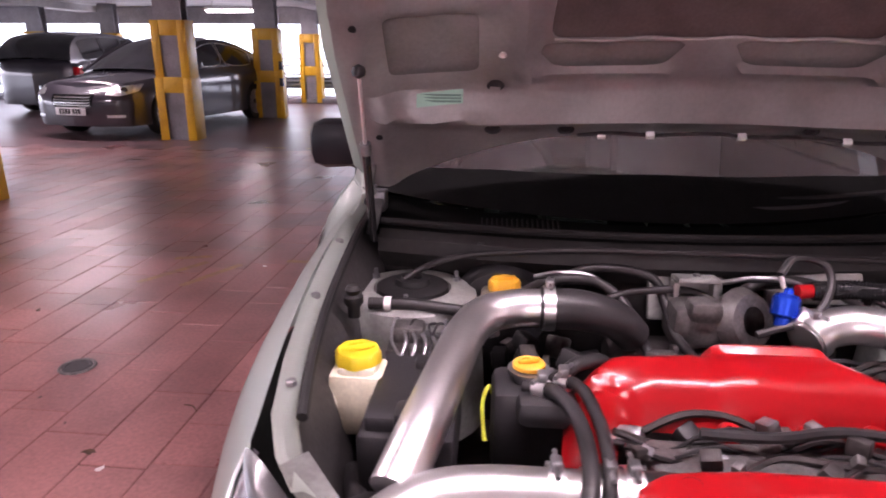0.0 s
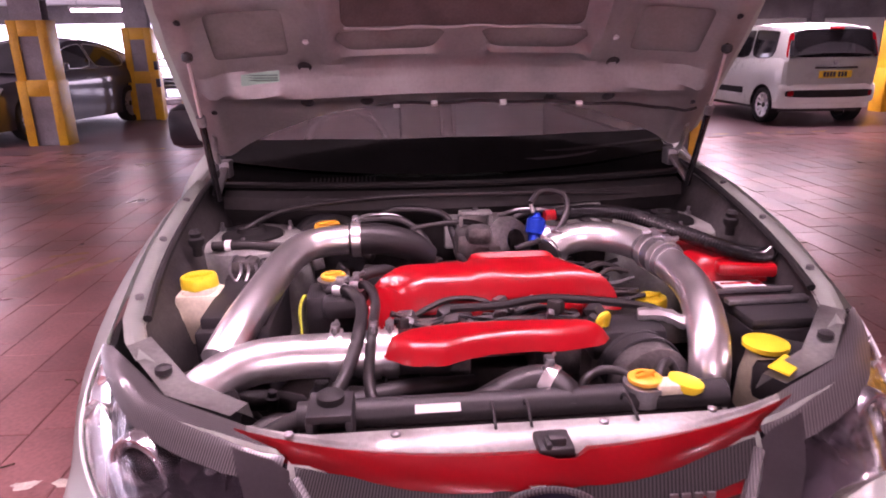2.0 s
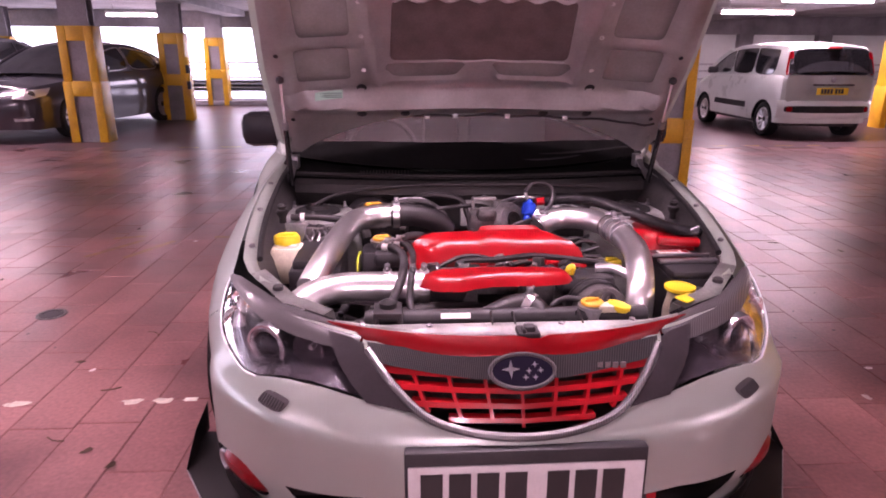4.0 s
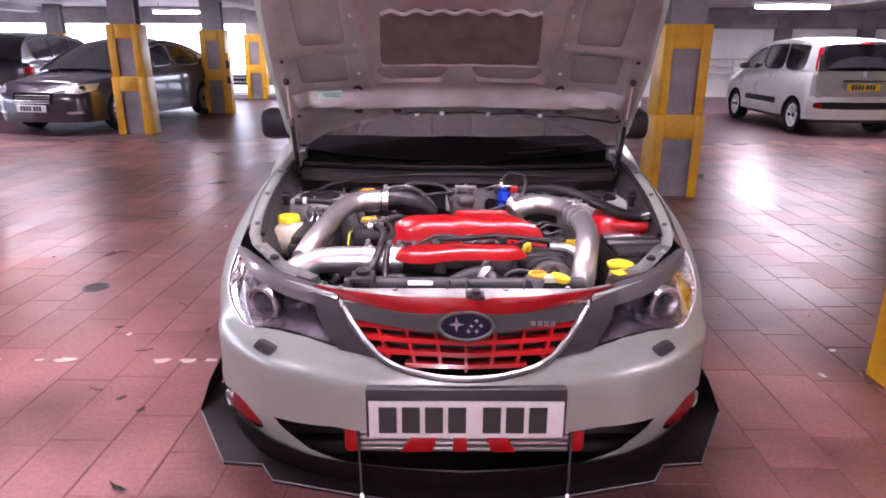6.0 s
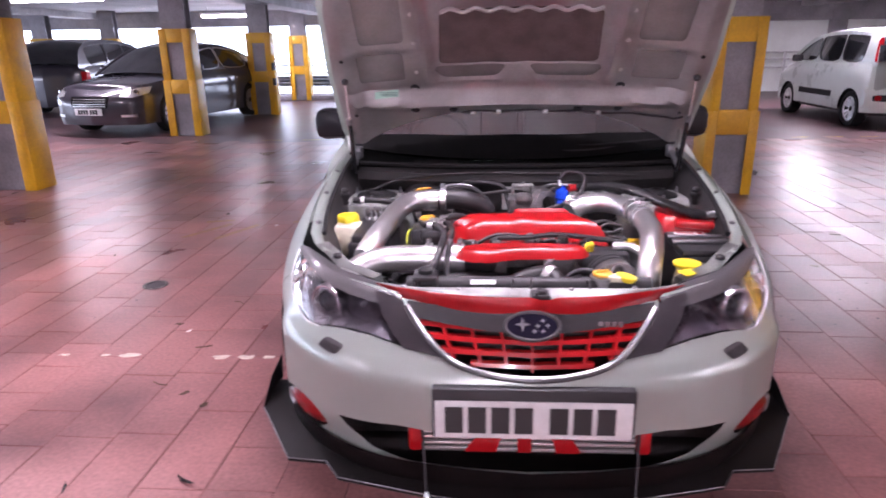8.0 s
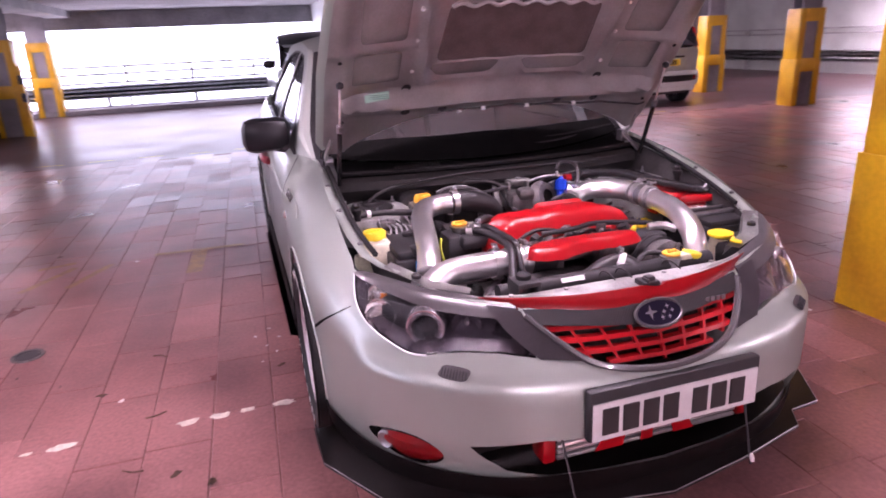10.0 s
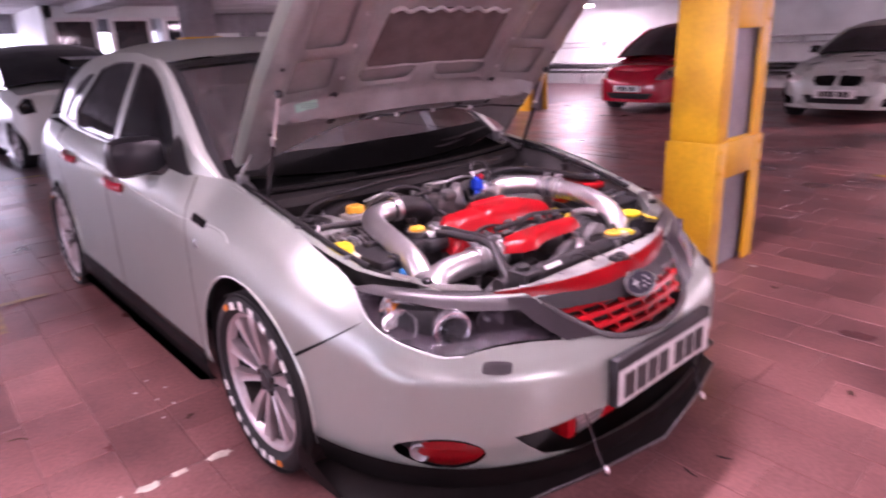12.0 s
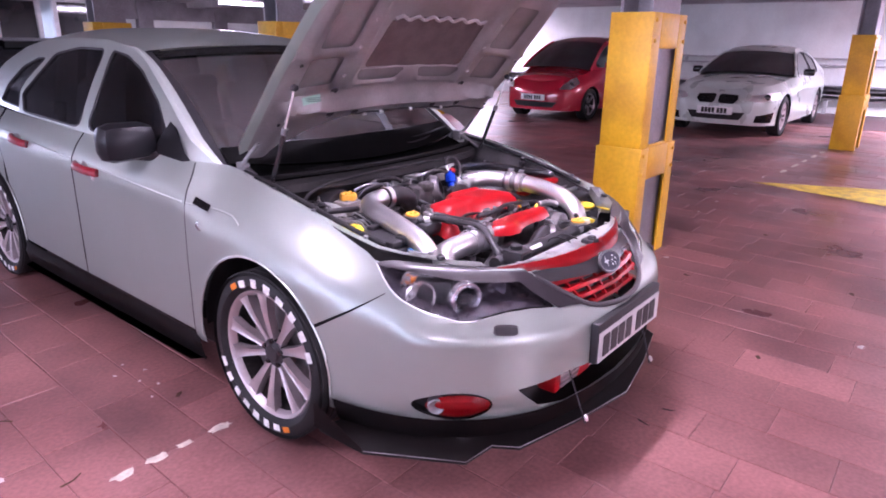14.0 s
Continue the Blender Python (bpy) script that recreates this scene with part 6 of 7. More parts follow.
for k in range(5):
    part("brake_line", tube([(-0.60 + k * 0.012, 0.95, 0.745), (-0.57 + k * 0.016, 0.88, 0.775 - 0.004 * k), (-0.55 + k * 0.018, 0.82, 0.772), (-0.56 + k * 0.022, 0.78, 0.74), (-0.55 + k * 0.022, 0.74, 0.72)], 0.0035, 6, 5), STEEL, car)
part("brake_block", boxes([((0.12, 0.09, 0.08), (-0.53, 0.86, 0.715)), ((0.06, 0.05, 0.04), (-0.55, 0.87, 0.765))], 0.008), CASTING, car)
part("cross_pipe", tube([(-0.64, 0.93, 0.800), (-0.55, 0.93, 0.800), (-0.42, 0.93, 0.785)], 0.012, 10, 4), HOSE, car)
part("pipe_collar", tube([(-0.608, 0.93, 0.80), (-0.594, 0.93, 0.80)], 0.015, 10, 1), WHITE, car)
for y, z, r in ((0.58, 0.735, 0.02), (0.50, 0.69, 0.02)):
    part("connector", box((0.022, 0.028, 0.05), (-0.515 - 0.01 * (y > 0.55), y - 0.03, z - 0.03), 0.004), BLUE_PLASTIC, car, "blue plug")
part("battery", boxes([((0.17, 0.23, 0.16), (0.590, 0.590, 0.640)), ((0.165, 0.225, 0.025), (0.590, 0.590, 0.728))], 0.008), BLACK, car, "black battery")
part("battery_strap", boxes([((0.19, 0.025, 0.012), (0.59, 0.56, 0.748)), ((0.19, 0.012, 0.010), (0.59, 0.615, 0.748))], 0.003), STEEL, car)
part("battery_label", box((0.10, 0.035, 0.003), (0.585, 0.665, 0.7425)), WHITE, car, "white battery label with plain bars")
part("battery_label_bars", boxes([((0.06, 0.008, 0.003), (0.57, 0.668, 0.744)), ((0.02, 0.02, 0.003), (0.62, 0.665, 0.744))]), RED, car)
part("air_box", pillow(rounded([(0.50, 0.70), (0.66, 0.675), (0.675, 0.71), (0.63, 0.78), (0.57, 0.90), (0.50, 0.88), (0.475, 0.78)], 3, 0.22), 0.792, 0.03, 0.06, 0.016), RED, car, "red painted air box")
part("air_box_duct", boxes([((0.13, 0.05, 0.03), (0.605, 0.690, 0.772), (0, 0, -14)), ((0.05, 0.06, 0.05), (0.47, 0.73, 0.745))], 0.01), RED, car)
part("alternator", lathe([(0, 0.075), (0.055, 0.07), (0.078, 0.055), (0.080, -0.05), (0.06, -0.075), (0, -0.08)], (0.285, 0.475, 0.640), (90, 0, 8), 28), CASTING, car, "grey cast alternator")
part("alternator_band", lathe([(0.082, 0.02), (0.085, 0.018), (0.085, 0.010), (0.082, 0.008), (0.082, -0.01), (0.085, -0.012), (0.085, -0.02), (0.082, -0.022)], (0.285, 0.475, 0.640), (90, 0, 8), 28), BLACK, car)
part("belt_cover", boxes([((0.16, 0.10, 0.07), (0.27, 0.54, 0.690))], 0.02), BLACK, car, "black belt cover")
for x, y, z, r in ((-0.07, 0.372, 0.600, 0.068), (0.07, 0.372, 0.56, 0.05), (0.20, 0.38, 0.60, 0.045)):
    part("pulley", lathe([(0, 0.012), (r * 0.3, 0.012), (r * 0.35, 0.004), (r * 0.75, 0.004), (r * 0.82, 0.016), (r, 0.016), (r, -0.016), (0, -0.016)], (x, y, z), (90, 0, 0), 32), CASTING, car)
part("crank_pulley", lathe([(0, 0.010), (0.012, 0.010), (0.014, 0.002), (0.030, 0.002), (0.033, 0.010), (0.038, 0.010), (0.040, 0.006), (0.042, 0.010), (0.044, 0.006), (0.044, -0.02)], (-0.150, 0.520, 0.605), (58, 0, 0), 32), DUSTY, car, "dusty grooved pulley")
part("drive_belt", tube([(-0.135, 0.372, 0.59), (-0.07, 0.372, 0.667), (0.07, 0.372, 0.612), (0.20, 0.372, 0.645)], 0.008, 6, 5), RUBBER, car)

# blow-off valve and its hoses
part("dump_valve", lathe([(0.014, -0.04), (0.016, -0.024), (0.025, -0.018), (0.026, 0.016), (0.020, 0.024), (0.010, 0.026), (0.008, 0.036), (0, 0.037)], (0.176, 0.945, 0.816), (-18, 12, 0), 24), BLUE, car, "blue anodised blow-off valve")
part("valve_nipple", tube([(0.172, 0.955, 0.850), (0.166, 0.962, 0.872)], 0.005, 8, 1), CHROME, car)
part("valve_flange", tube([(0.195, 0.935, 0.80), (0.225, 0.92, 0.785)], 0.024, 14, 1), CHROME, car)
part("valve_joint", tube([(0.205, 0.97, 0.838), (0.235, 0.975, 0.838)], 0.014, 12, 1), RED, car, "red silicone joiner")
part("valve_hose", tube([(0.165, 0.963, 0.874), (0.20, 0.99, 0.900), (0.255, 0.985, 0.89), (0.262, 0.96, 0.85), (0.22, 0.93, 0.80), (0.12, 0.92, 0.765)], 0.008, 8, 6), HOSE, car)
part("ribbed_hose", tube([(0.235, 0.975, 0.838), (0.33, 0.97, 0.845), (0.42, 0.91, 0.845), (0.50, 0.80, 0.828), (0.57, 0.715, 0.812), (0.635, 0.690, 0.800), (0.69, 0.73, 0.790)], 0.0185, 12, 30, ridged=0.085), BLACK_GLOSS, car, "ribbed black breather hose")

# coolant and vacuum hoses
HOSES = [
    ((-0.335, 0.690, 0.760), (-0.290, 0.655, 0.772), (-0.262, 0.58, 0.768), (-0.262, 0.45, 0.766), (-0.285, 0.38, 0.72), (-0.33, 0.30, 0.675), 0.0120),
    ((-0.300, 0.700, 0.765), (-0.255, 0.675, 0.776), (-0.234, 0.60, 0.770), (-0.236, 0.47, 0.770), (-0.245, 0.39, 0.70), (-0.225, 0.325, 0.665), 0.0100),
    ((-0.45, 0.33, 0.62), (-0.36, 0.355, 0.655), (-0.26, 0.385, 0.668), (-0.16, 0.41, 0.672), (-0.10, 0.43, 0.66), (-0.05, 0.45, 0.65), 0.019),
    ((-0.52, 0.36, 0.52), (-0.47, 0.34, 0.60), (-0.42, 0.37, 0.635), (-0.36, 0.38, 0.62), (-0.30, 0.37, 0.60), (-0.25, 0.36, 0.57), 0.020),
    ((-0.12, 0.335, 0.642), (-0.05, 0.350, 0.665), (0.02, 0.365, 0.692), (0.065, 0.360, 0.700), (0.092, 0.335, 0.692), (0.095, 0.312, 0.672), 0.028),
    ((0.14, 0.335, 0.655), (0.13, 0.350, 0.695), (0.165, 0.365, 0.712), (0.20, 0.35, 0.715), (0.21, 0.33, 0.71), (0.22, 0.32, 0.705), 0.008),
    ((0.25, 0.32, 0.712), (0.27, 0.345, 0.728), (0.29, 0.36, 0.722), (0.30, 0.35, 0.70), (0.31, 0.34, 0.67), (0.315, 0.33, 0.64), 0.008),
    ((-0.64, 1.00, 0.78), (-0.50, 1.10, 0.84), (-0.25, 1.085, 0.873), (0.0, 1.075, 0.878), (0.28, 1.085, 0.872), (0.55, 1.14, 0.85), 0.007),
    ((-0.36, 1.05, 0.76), (-0.28, 1.03, 0.82), (-0.18, 1.03, 0.825), (-0.12, 1.0, 0.79), (-0.10, 0.95, 0.75), (-0.08, 0.90, 0.72), 0.011),
    ((-0.30, 1.06, 0.76), (-0.20, 1.06, 0.84), (-0.06, 1.06, 0.83), (-0.03, 1.02, 0.78), (-0.02, 0.96, 0.74), (0.0, 0.90, 0.72), 0.010),
    ((-0.22, 0.98, 0.76), (-0.15, 1.0, 0.80), (-0.08, 1.02, 0.81), (0.02, 1.03, 0.81), (0.09, 1.0, 0.78), (0.11, 0.95, 0.74), 0.008),
    ((-0.16, 0.78, 0.72), (-0.20, 0.76, 0.775), (-0.245, 0.73, 0.785), (-0.27, 0.71, 0.775), (-0.29, 0.70, 0.76), (-0.30, 0.70, 0.73), 0.013),
    ((-0.62, 0.66, 0.60), (-0.60, 0.58, 0.625), (-0.575, 0.51, 0.635), (-0.53, 0.47, 0.625), (-0.49, 0.45, 0.60), (-0.45, 0.44, 0.57), 0.018),
    ((-0.60, 0.62, 0.52), (-0.57, 0.56, 0.56), (-0.53, 0.52, 0.60), (-0.48, 0.52, 0.60), (-0.44, 0.55, 0.58), (-0.40, 0.58, 0.55), 0.021),
    ((0.05, 0.93, 0.70), (0.10, 0.98, 0.76), (0.12, 1.04, 0.80), (0.20, 1.06, 0.83), (0.30, 1.05, 0.82), (0.36, 1.02, 0.79), 0.010),
]
for *pts, r in HOSES:
    part("engine_hose", tube(pts, r, 10, 6), HOSE, car)
for at, ax, r in (((-0.310, 0.672, 0.767), (0.8, -0.6, 0.2), 0.0130), ((-0.275, 0.686, 0.772), (0.8, -0.5, 0.2), 0.0110), ((0.07, 0.36, 0.700), (0.8, -0.5, -0.3), 0.0295), ((-0.545, 0.485, 0.63), (0.6, -0.6, 0), 0.019)):
    jubilee("hose_clip", at, ax, r, "small steel hose clip")

# wiring looms over the engine
rng = random.Random(7)
for k in range(9):
    y0, z0 = 0.545 + 0.012 * k, 0.735 + 0.006 * math.sin(k)
    a, b = rng.uniform(-0.21, -0.10), rng.uniform(0.10, 0.23)
    pts = [(a + (b - a) * t, y0 + rng.uniform(-0.028, 0.028), z0 - 0.012 + rng.uniform(-0.022, 0.016)) for t in (0, 0.2, 0.4, 0.6, 0.8, 1)]
    part("wiring_loom", tube(pts, 0.003 + 0.0018 * (k % 3), 6, 4), (BLACK, HOSE, GRIME_SHADE)[k % 3], car)
part("main_loom", tube([(-0.08, 0.60, 0.745), (0.02, 0.585, 0.752), (0.12, 0.60, 0.757), (0.24, 0.60, 0.745), (0.34, 0.575, 0.735), (0.40, 0.52, 0.715)], 0.009, 8, 6), HOSE, car)
part("foil_sleeve", tube([(0.30, 0.545, 0.735), (0.35, 0.53, 0.738), (0.385, 0.50, 0.728)], 0.014, 8, 4, ridged=0.1), CHROME, car, "crumpled foil sleeve")
for k in range(11):
    y0 = 0.72 + 0.018 * k
    pts = [(0.24 + 0.13 * t, y0 + rng.uniform(-0.015, 0.015), 0.715 + rng.uniform(-0.02, 0.02)) for t in (0, 0.3, 0.7, 1.1)]
    part("wiring_loom", tube(pts, 0.006, 6, 4), (BLACK, GRIME_SHADE)[k % 2], car)
for k in range(26):
    x, y = rng.uniform(-0.20, 0.24), rng.uniform(0.53, 0.64)
    s = rng.uniform(0.014, 0.034)
    part("engine_fitting", box((s, s * rng.uniform(0.7, 1.4), s * 1.1), (x, y, 0.722 + rng.uniform(-0.02, 0.025)), s * 0.15, (rng.uniform(-30, 30), rng.uniform(-30, 30), rng.uniform(0, 90))), (CASTING, BLACK, STEEL, GRIME_SHADE)[k % 4], car)
for k in range(40):
    x, y = rng.choice((rng.uniform(-0.40, -0.20), rng.uniform(-0.05, 0.36), rng.uniform(-0.15, 0.15))), rng.uniform(0.86, 1.05)
    s = rng.uniform(0.02, 0.05)
    part("engine_fitting", box((s, s * rng.uniform(0.6, 1.5), s), (x, y, 0.700 + rng.uniform(-0.04, 0.03)), s * 0.15, (rng.uniform(-25, 25), rng.uniform(-25, 25), rng.uniform(0, 90))), (CASTING, BLACK, GRIME_SHADE)[k % 3], car)
for k in range(34):
    x, y = rng.choice((rng.uniform(-0.56, -0.42), rng.uniform(-0.40, -0.12), rng.uniform(0.15, 0.40))), rng.uniform(0.36, 0.62)
    s = rng.uniform(0.018, 0.045)
    part("engine_fitting", lathe([(s * 0.5, 0), (s * 0.5, s), (s * 0.35, s * 1.1), (s * 0.3, s * 1.5), (0, s * 1.5)], (x, y, 0.56 + rng.uniform(-0.06, 0.03)), (rng.uniform(-60, 60), rng.uniform(-60, 60), 0), 12), (CASTING, BLACK, GRIME_SHADE, STEEL)[k % 4], car)
part("intake_resonator", boxes([((0.12, 0.10, 0.09), (0.03, 1.0, 0.755)), ((0.07, 0.06, 0.05), (0.03, 0.965, 0.795))], 0.02), CASTING, car, "grey cast turbo heat shield")
part("turbo_shield", lathe([(0.03, 0.03), (0.055, 0.028), (0.07, 0.0), (0.055, -0.03), (0.03, -0.032)], (0.115, 0.985, 0.765), (70, 0, 30), 24), CASTING, car)
part("loom_green", tube([(-0.385, 0.76, 0.70), (-0.395, 0.73, 0.735), (-0.405, 0.71, 0.71), (-0.40, 0.68, 0.66)], 0.004, 6, 5), material("yellow_green_cable", (0.55, 0.60, 0.06), 0.5), car, "yellow green cable")

# brackets, pipes and clips on the firewall
br = part("firewall_bracket", boxes([((0.085, 0.012, 0.075), (0.03, 1.055, 0.800), (-12, 0, 0)), ((0.085, 0.05, 0.010), (0.03, 1.030, 0.838), (-6, 0, 0)), ((0.012, 0.03, 0.06), (-0.01, 1.035, 0.80)), ((0.012, 0.03, 0.06), (0.07, 1.035, 0.80))], 0.003), SILVER_IN, car, "grey pressed bracket on the firewall")
part("bracket_bolt", lathe([(0.008, 0), (0.008, 0.006), (0, 0.008)], (0.03, 1.030, 0.843), (0, 0, 0), 6), STEEL, br)
for x0, x1, z0, r in ((-0.30, -0.12, 0.815, 0.006), (-0.27, -0.10, 0.800, 0.005), (0.10, 0.30, 0.815, 0.006), (0.16, 0.44, 0.802, 0.005)):
    part("heater_pipe", tube([(x0, 1.075, z0), (x0 + 0.3 * (x1 - x0), 1.05, z0 + 0.02), (x0 + 0.7 * (x1 - x0), 1.045, z0 + 0.012), (x1, 1.02, z0 - 0.03), (x1 + 0.01, 0.98, z0 - 0.06)], r, 8, 5), (STEEL, HOSE)[r < 0.006], car)
for x in (-0.42, -0.20, 0.02, 0.24, 0.45):
    part("flange_clip", box((0.014, 0.012, 0.016), (x, 1.088 + 0.09 * (x / 0.7) ** 2, 0.868), 0.002), BLACK, car)
# wires beside the fuse box
rw2 = random.Random(21)
for k in range(8):
    x = -0.455 - 0.016 * k
    part("fuse_wire", tube([(x, 0.92 + rw2.uniform(-0.01, 0.01), 0.765), (x - 0.01, 0.88, 0.785 + rw2.uniform(-0.01, 0.008)), (x - 0.005 + rw2.uniform(-0.01, 0.01), 0.83, 0.770), (x + rw2.uniform(-0.012, 0.012), 0.79, 0.752)], 0.003, 6, 4), (BLACK, STEEL, HOSE)[k % 3], car)

# ---- the other parked cars ----
def parked_car(name, label, place, turn, paint, L, W, H, hood, cowl, roof0, roof1, tail, wheel_r, front_axle, rear_axle, spec, rim_mat=RIM):
    """A parked car that faces -y before it is turned. hood: bonnet height; cowl, roof0, roof1, tail: places along it."""
    c = thing(name, label, "car", (*place, 0), turn, "parked cars")
    w = W / 2
    nose = spec.get("nose", 0.16)
    plan = [(0, 0), (w * 0.45, 0.02 + nose * 0.1), (w * 0.75, nose * 0.55), (w * 0.92, nose * 1.5), (w * 0.985, nose * 3), (w, L * 0.3), (w, L * 0.7), (w * 0.98, L - nose * 2.2), (w * 0.9, L - nose * 1.0), (w * 0.7, L - nose * 0.35), (w * 0.4, L - 0.03), (0, L)]
    belt = spec.get("belt", hood + 0.08)
    b = Wrap(plan, [(0.0, hood - spec.get("drop", 0.16)), (nose * 1.2, hood - spec.get("drop", 0.16) * 0.62), (nose * 3, hood - 0.07), (cowl, hood), (cowl + 0.15, belt - 0.02), ((roof0 + roof1) / 2, belt), (tail, belt + 0.03), (L, belt + 0.02)],
             [(0.0, 0.22), (nose * 3, 0.14), (cowl, 0.13), (cowl + 0.2, 0.07), (roof1, 0.07), (L, 0.10)],
             [(0.0, 0.22), (cowl, 0.22), (cowl + 0.2, 0.16), (L, 0.25)], 0.25, 0.34)
    ar = wheel_r + 0.045
    bot = spec.get("bottom", 0.20)

    def half_outline():
        out = [(0.0, bot)] + [(b.uy(front_axle - ar - 0.06) * k / 5, bot) for k in range(1, 6)]
        out += arch(b, front_axle, wheel_r, ar, bot) + arch(b, rear_axle, wheel_r, ar, bot)
        out += [(b.uy(rear_axle + ar + 0.05), bot), (b.end, bot)]
        out += [(u, b.t(u)) for u in np.linspace(b.end, 0.0, 34)]
        return out
    for sg in (1, -1):
        part("body_side", panel([(sg * u, z) for u, z in half_outline()], b, 0.085), paint, c)
    # bonnet and boot lid
    def deck(y0, y1, up, n=14):
        rows = []
        for u in np.linspace(b.uy(y0), b.uy(y1), n):
            e = b(u, b.t(u))
            rows.append([Vector((e.x * q, e.y, e.z + up * (1 - abs(q) ** 2.4) * min(1.0, e.x / (w * 0.6)))) for q in np.linspace(-1, 1, 11)])
        return loft(rows)
    part("bonnet", deck(0.0, cowl + 0.16, 0.055), paint, c)
    part("boot", deck(tail - 0.2, L - 0.005, 0.03), paint, c)
    # cabin: one smooth line from the foot of the windscreen over the roof to the tail
    crest = smooth_path([(y, z, 0) for y, z in spec["crest"]], 8)
    cy, cz = np.array([p.x for p in crest]), np.array([p.y for p in crest])
    base = belt - 0.025
    hw, rw = w - 0.078, w * spec.get("roof_w", 0.70)

    def flank_x(z):
        k = min(1.0, max(0.0, (z - base) / (H - base)))
        return hw + (rw - hw) * k ** 1.35

    def over(y0, y1, bow, lift=0.0, n=10):
        """Rows of the cabin's top between two places along it."""
        rows = []
        for y in np.linspace(y0, y1, n):
            z = float(np.interp(y, cy, cz))
            x = flank_x(z)
            g = bow * max(0.0, 1 - abs(z - base) / (H - base) * 0.6)
            rows.append([Vector((x * q, y + (-g if y < (roof0 + roof1) / 2 else g) * (1 - q * q), z + (0.05 * (1 - abs(q) ** 2.6)) + lift)) for q in np.linspace(-1, 1, 13)])
        return loft(rows)
    roof_mat = spec.get("roof_mat", paint)
    part("windscreen", over(spec["crest"][0][0], roof0, 0.14), DARK_PANE, c, "dark windscreen")
    part("roof", over(roof0, roof1, 0.10), roof_mat, c)
    part("rear_window", over(roof1, spec["crest"][-1][0], 0.08), DARK_PANE, c, "dark rear window")
    wins = []
    cuts = [spec["crest"][0][0]] + list(spec.get("posts", ())) + [spec.get("win_end", roof1 + 0.3)]
    for k, (ya, yb) in enumerate(zip(cuts, cuts[1:])):
        ya, yb = ya + (0.16 if k == 0 else 0.022), yb - (0.022 if k + 2 < len(cuts) else 0.04)
        ys = [y for y in np.linspace(ya, yb, 12) if float(np.interp(y, cy, cz)) - 0.075 > belt + 0.05]
        if len(ys) > 3:
            wins.append(rounded([(ys[0], belt + 0.02), (ys[-1], belt + 0.02)] + [(y, float(np.interp(y, cy, cz)) - 0.07) for y in ys[::-1]], 2, 0.3))
    ring = [(spec["crest"][0][0], base)] + [(float(y), float(z)) for y, z in zip(cy, cz) if z > base + 0.005] + [(spec["crest"][-1][0], base)]
    for sg in (1, -1):
        part("cabin_side", panel(ring, lambda y, z: Vector((sg * flank_x(z), y, z)), 0.09, wins), roof_mat, c)
        for poly in wins:
            part("side_window", panel(poly, lambda y, z: Vector((sg * (flank_x(z) - 0.006), y, z)), 0.10), DARK_PANE, c, "dark side window")
            part("window_seal", tube([Vector((sg * (flank_x(z) + 0.001), y, z)) for y, z in poly + poly[:1]], 0.007, 5, 1), spec.get("seal", BLACK), c)
        part("screen_post", tube([Vector((sg * flank_x(float(np.interp(y, cy, cz))), y, float(np.interp(y, cy, cz)) + 0.004)) for y in np.linspace(spec["crest"][0][0], roof0 + 0.1, 8)], 0.022, 6, 1), roof_mat, c)
    for sg in (1, -1):
        m = part("door_mirror", box((0.18, 0.10, 0.12), (sg * (w + 0.06), cowl + 0.38, belt + 0.06), 0.03), spec.get("mirror", paint), c)
        for y in (front_axle, rear_axle):
            wheel(c, sg * (w - 0.115), y, wheel_r, 0.19, wheel_r * 0.68, spec.get("spokes", 8), sg, rim_mat, False, spec.get("twin", False))
        part("door_handle", box((0.02, 0.15, 0.025), tuple(b(sg * b.uy(L * 0.50), belt - 0.13, 0.012)), 0.006), paint, c)
        if spec.get("strip"):
            part("rubbing_strip", panel([(sg * b.uy(y), z) for y, z in ((L * 0.34, 0.44), (L * 0.68, 0.44), (L * 0.68, 0.54), (L * 0.34, 0.54))], lambda u, z: b(u, z, 0.010), 0.1, (), 0.01), BLACK, c, "black rubbing strip")
        part("wheel_well", loft([[Vector((sg * x, front_axle + ar * math.cos(t), wheel_r + ar * math.sin(t))) for x in (w * 0.55, w * 0.985)] for t in np.linspace(0, math.pi, 12)]), RUBBER, c)
        part("wheel_well", loft([[Vector((sg * x, rear_axle + ar * math.cos(t), wheel_r + ar * math.sin(t))) for x in (w * 0.55, w * 0.985)] for t in np.linspace(0, math.pi, 12)]), RUBBER, c)
        lamp = spec.get("lamp")
        if lamp:
            poly = [(sg * u * b.ux(w * 0.92) / 0.92, z) for u, z in lamp]
            h = part("headlamp", panel(poly, lambda u, z: b(u, z, 0.008), 0.05, (), 0.006), spec.get("lamp_mat", CHROME), c, "clear headlamp")
            mx, mz = sum(p[0] for p in poly) / len(poly), sum(p[1] for p in poly) / len(poly)
            part("bulb_housing", lathe([(0, 0.008), (0.04, 0.006), (0.05, -0.004)], tuple(b(mx, mz, 0.014)), (90, 0, sg * 30), 18), DARK_PANE, h)
        if spec.get("tail_lamp"):
            part("tail_lamp", panel([(sg * b.uy(y), z) for y, z in spec["tail_lamp"]], lambda u, z: b(u, z, 0.010), 0.05, (), 0.012), RED_LENS, c, "red tail lamp")
    for poly, mat, off, nm, lb in spec.get("patches", ()):
        part(nm, panel(poly, lambda u, z: b(u, z, off), 0.05, (), 0.01), mat, c, lb)
    for q, z, pw, ph, mat in spec.get("plates", ()):
        p = b(0, z, 0.016)
        plate(c, (0, p.y - 0.012, z), pw, ph, mat)
    part("floor_pan", box((W - 0.30, L - 0.5, 0.12), (0, L / 2, 0.25)), GRIME_SHADE, c)
    return c, b


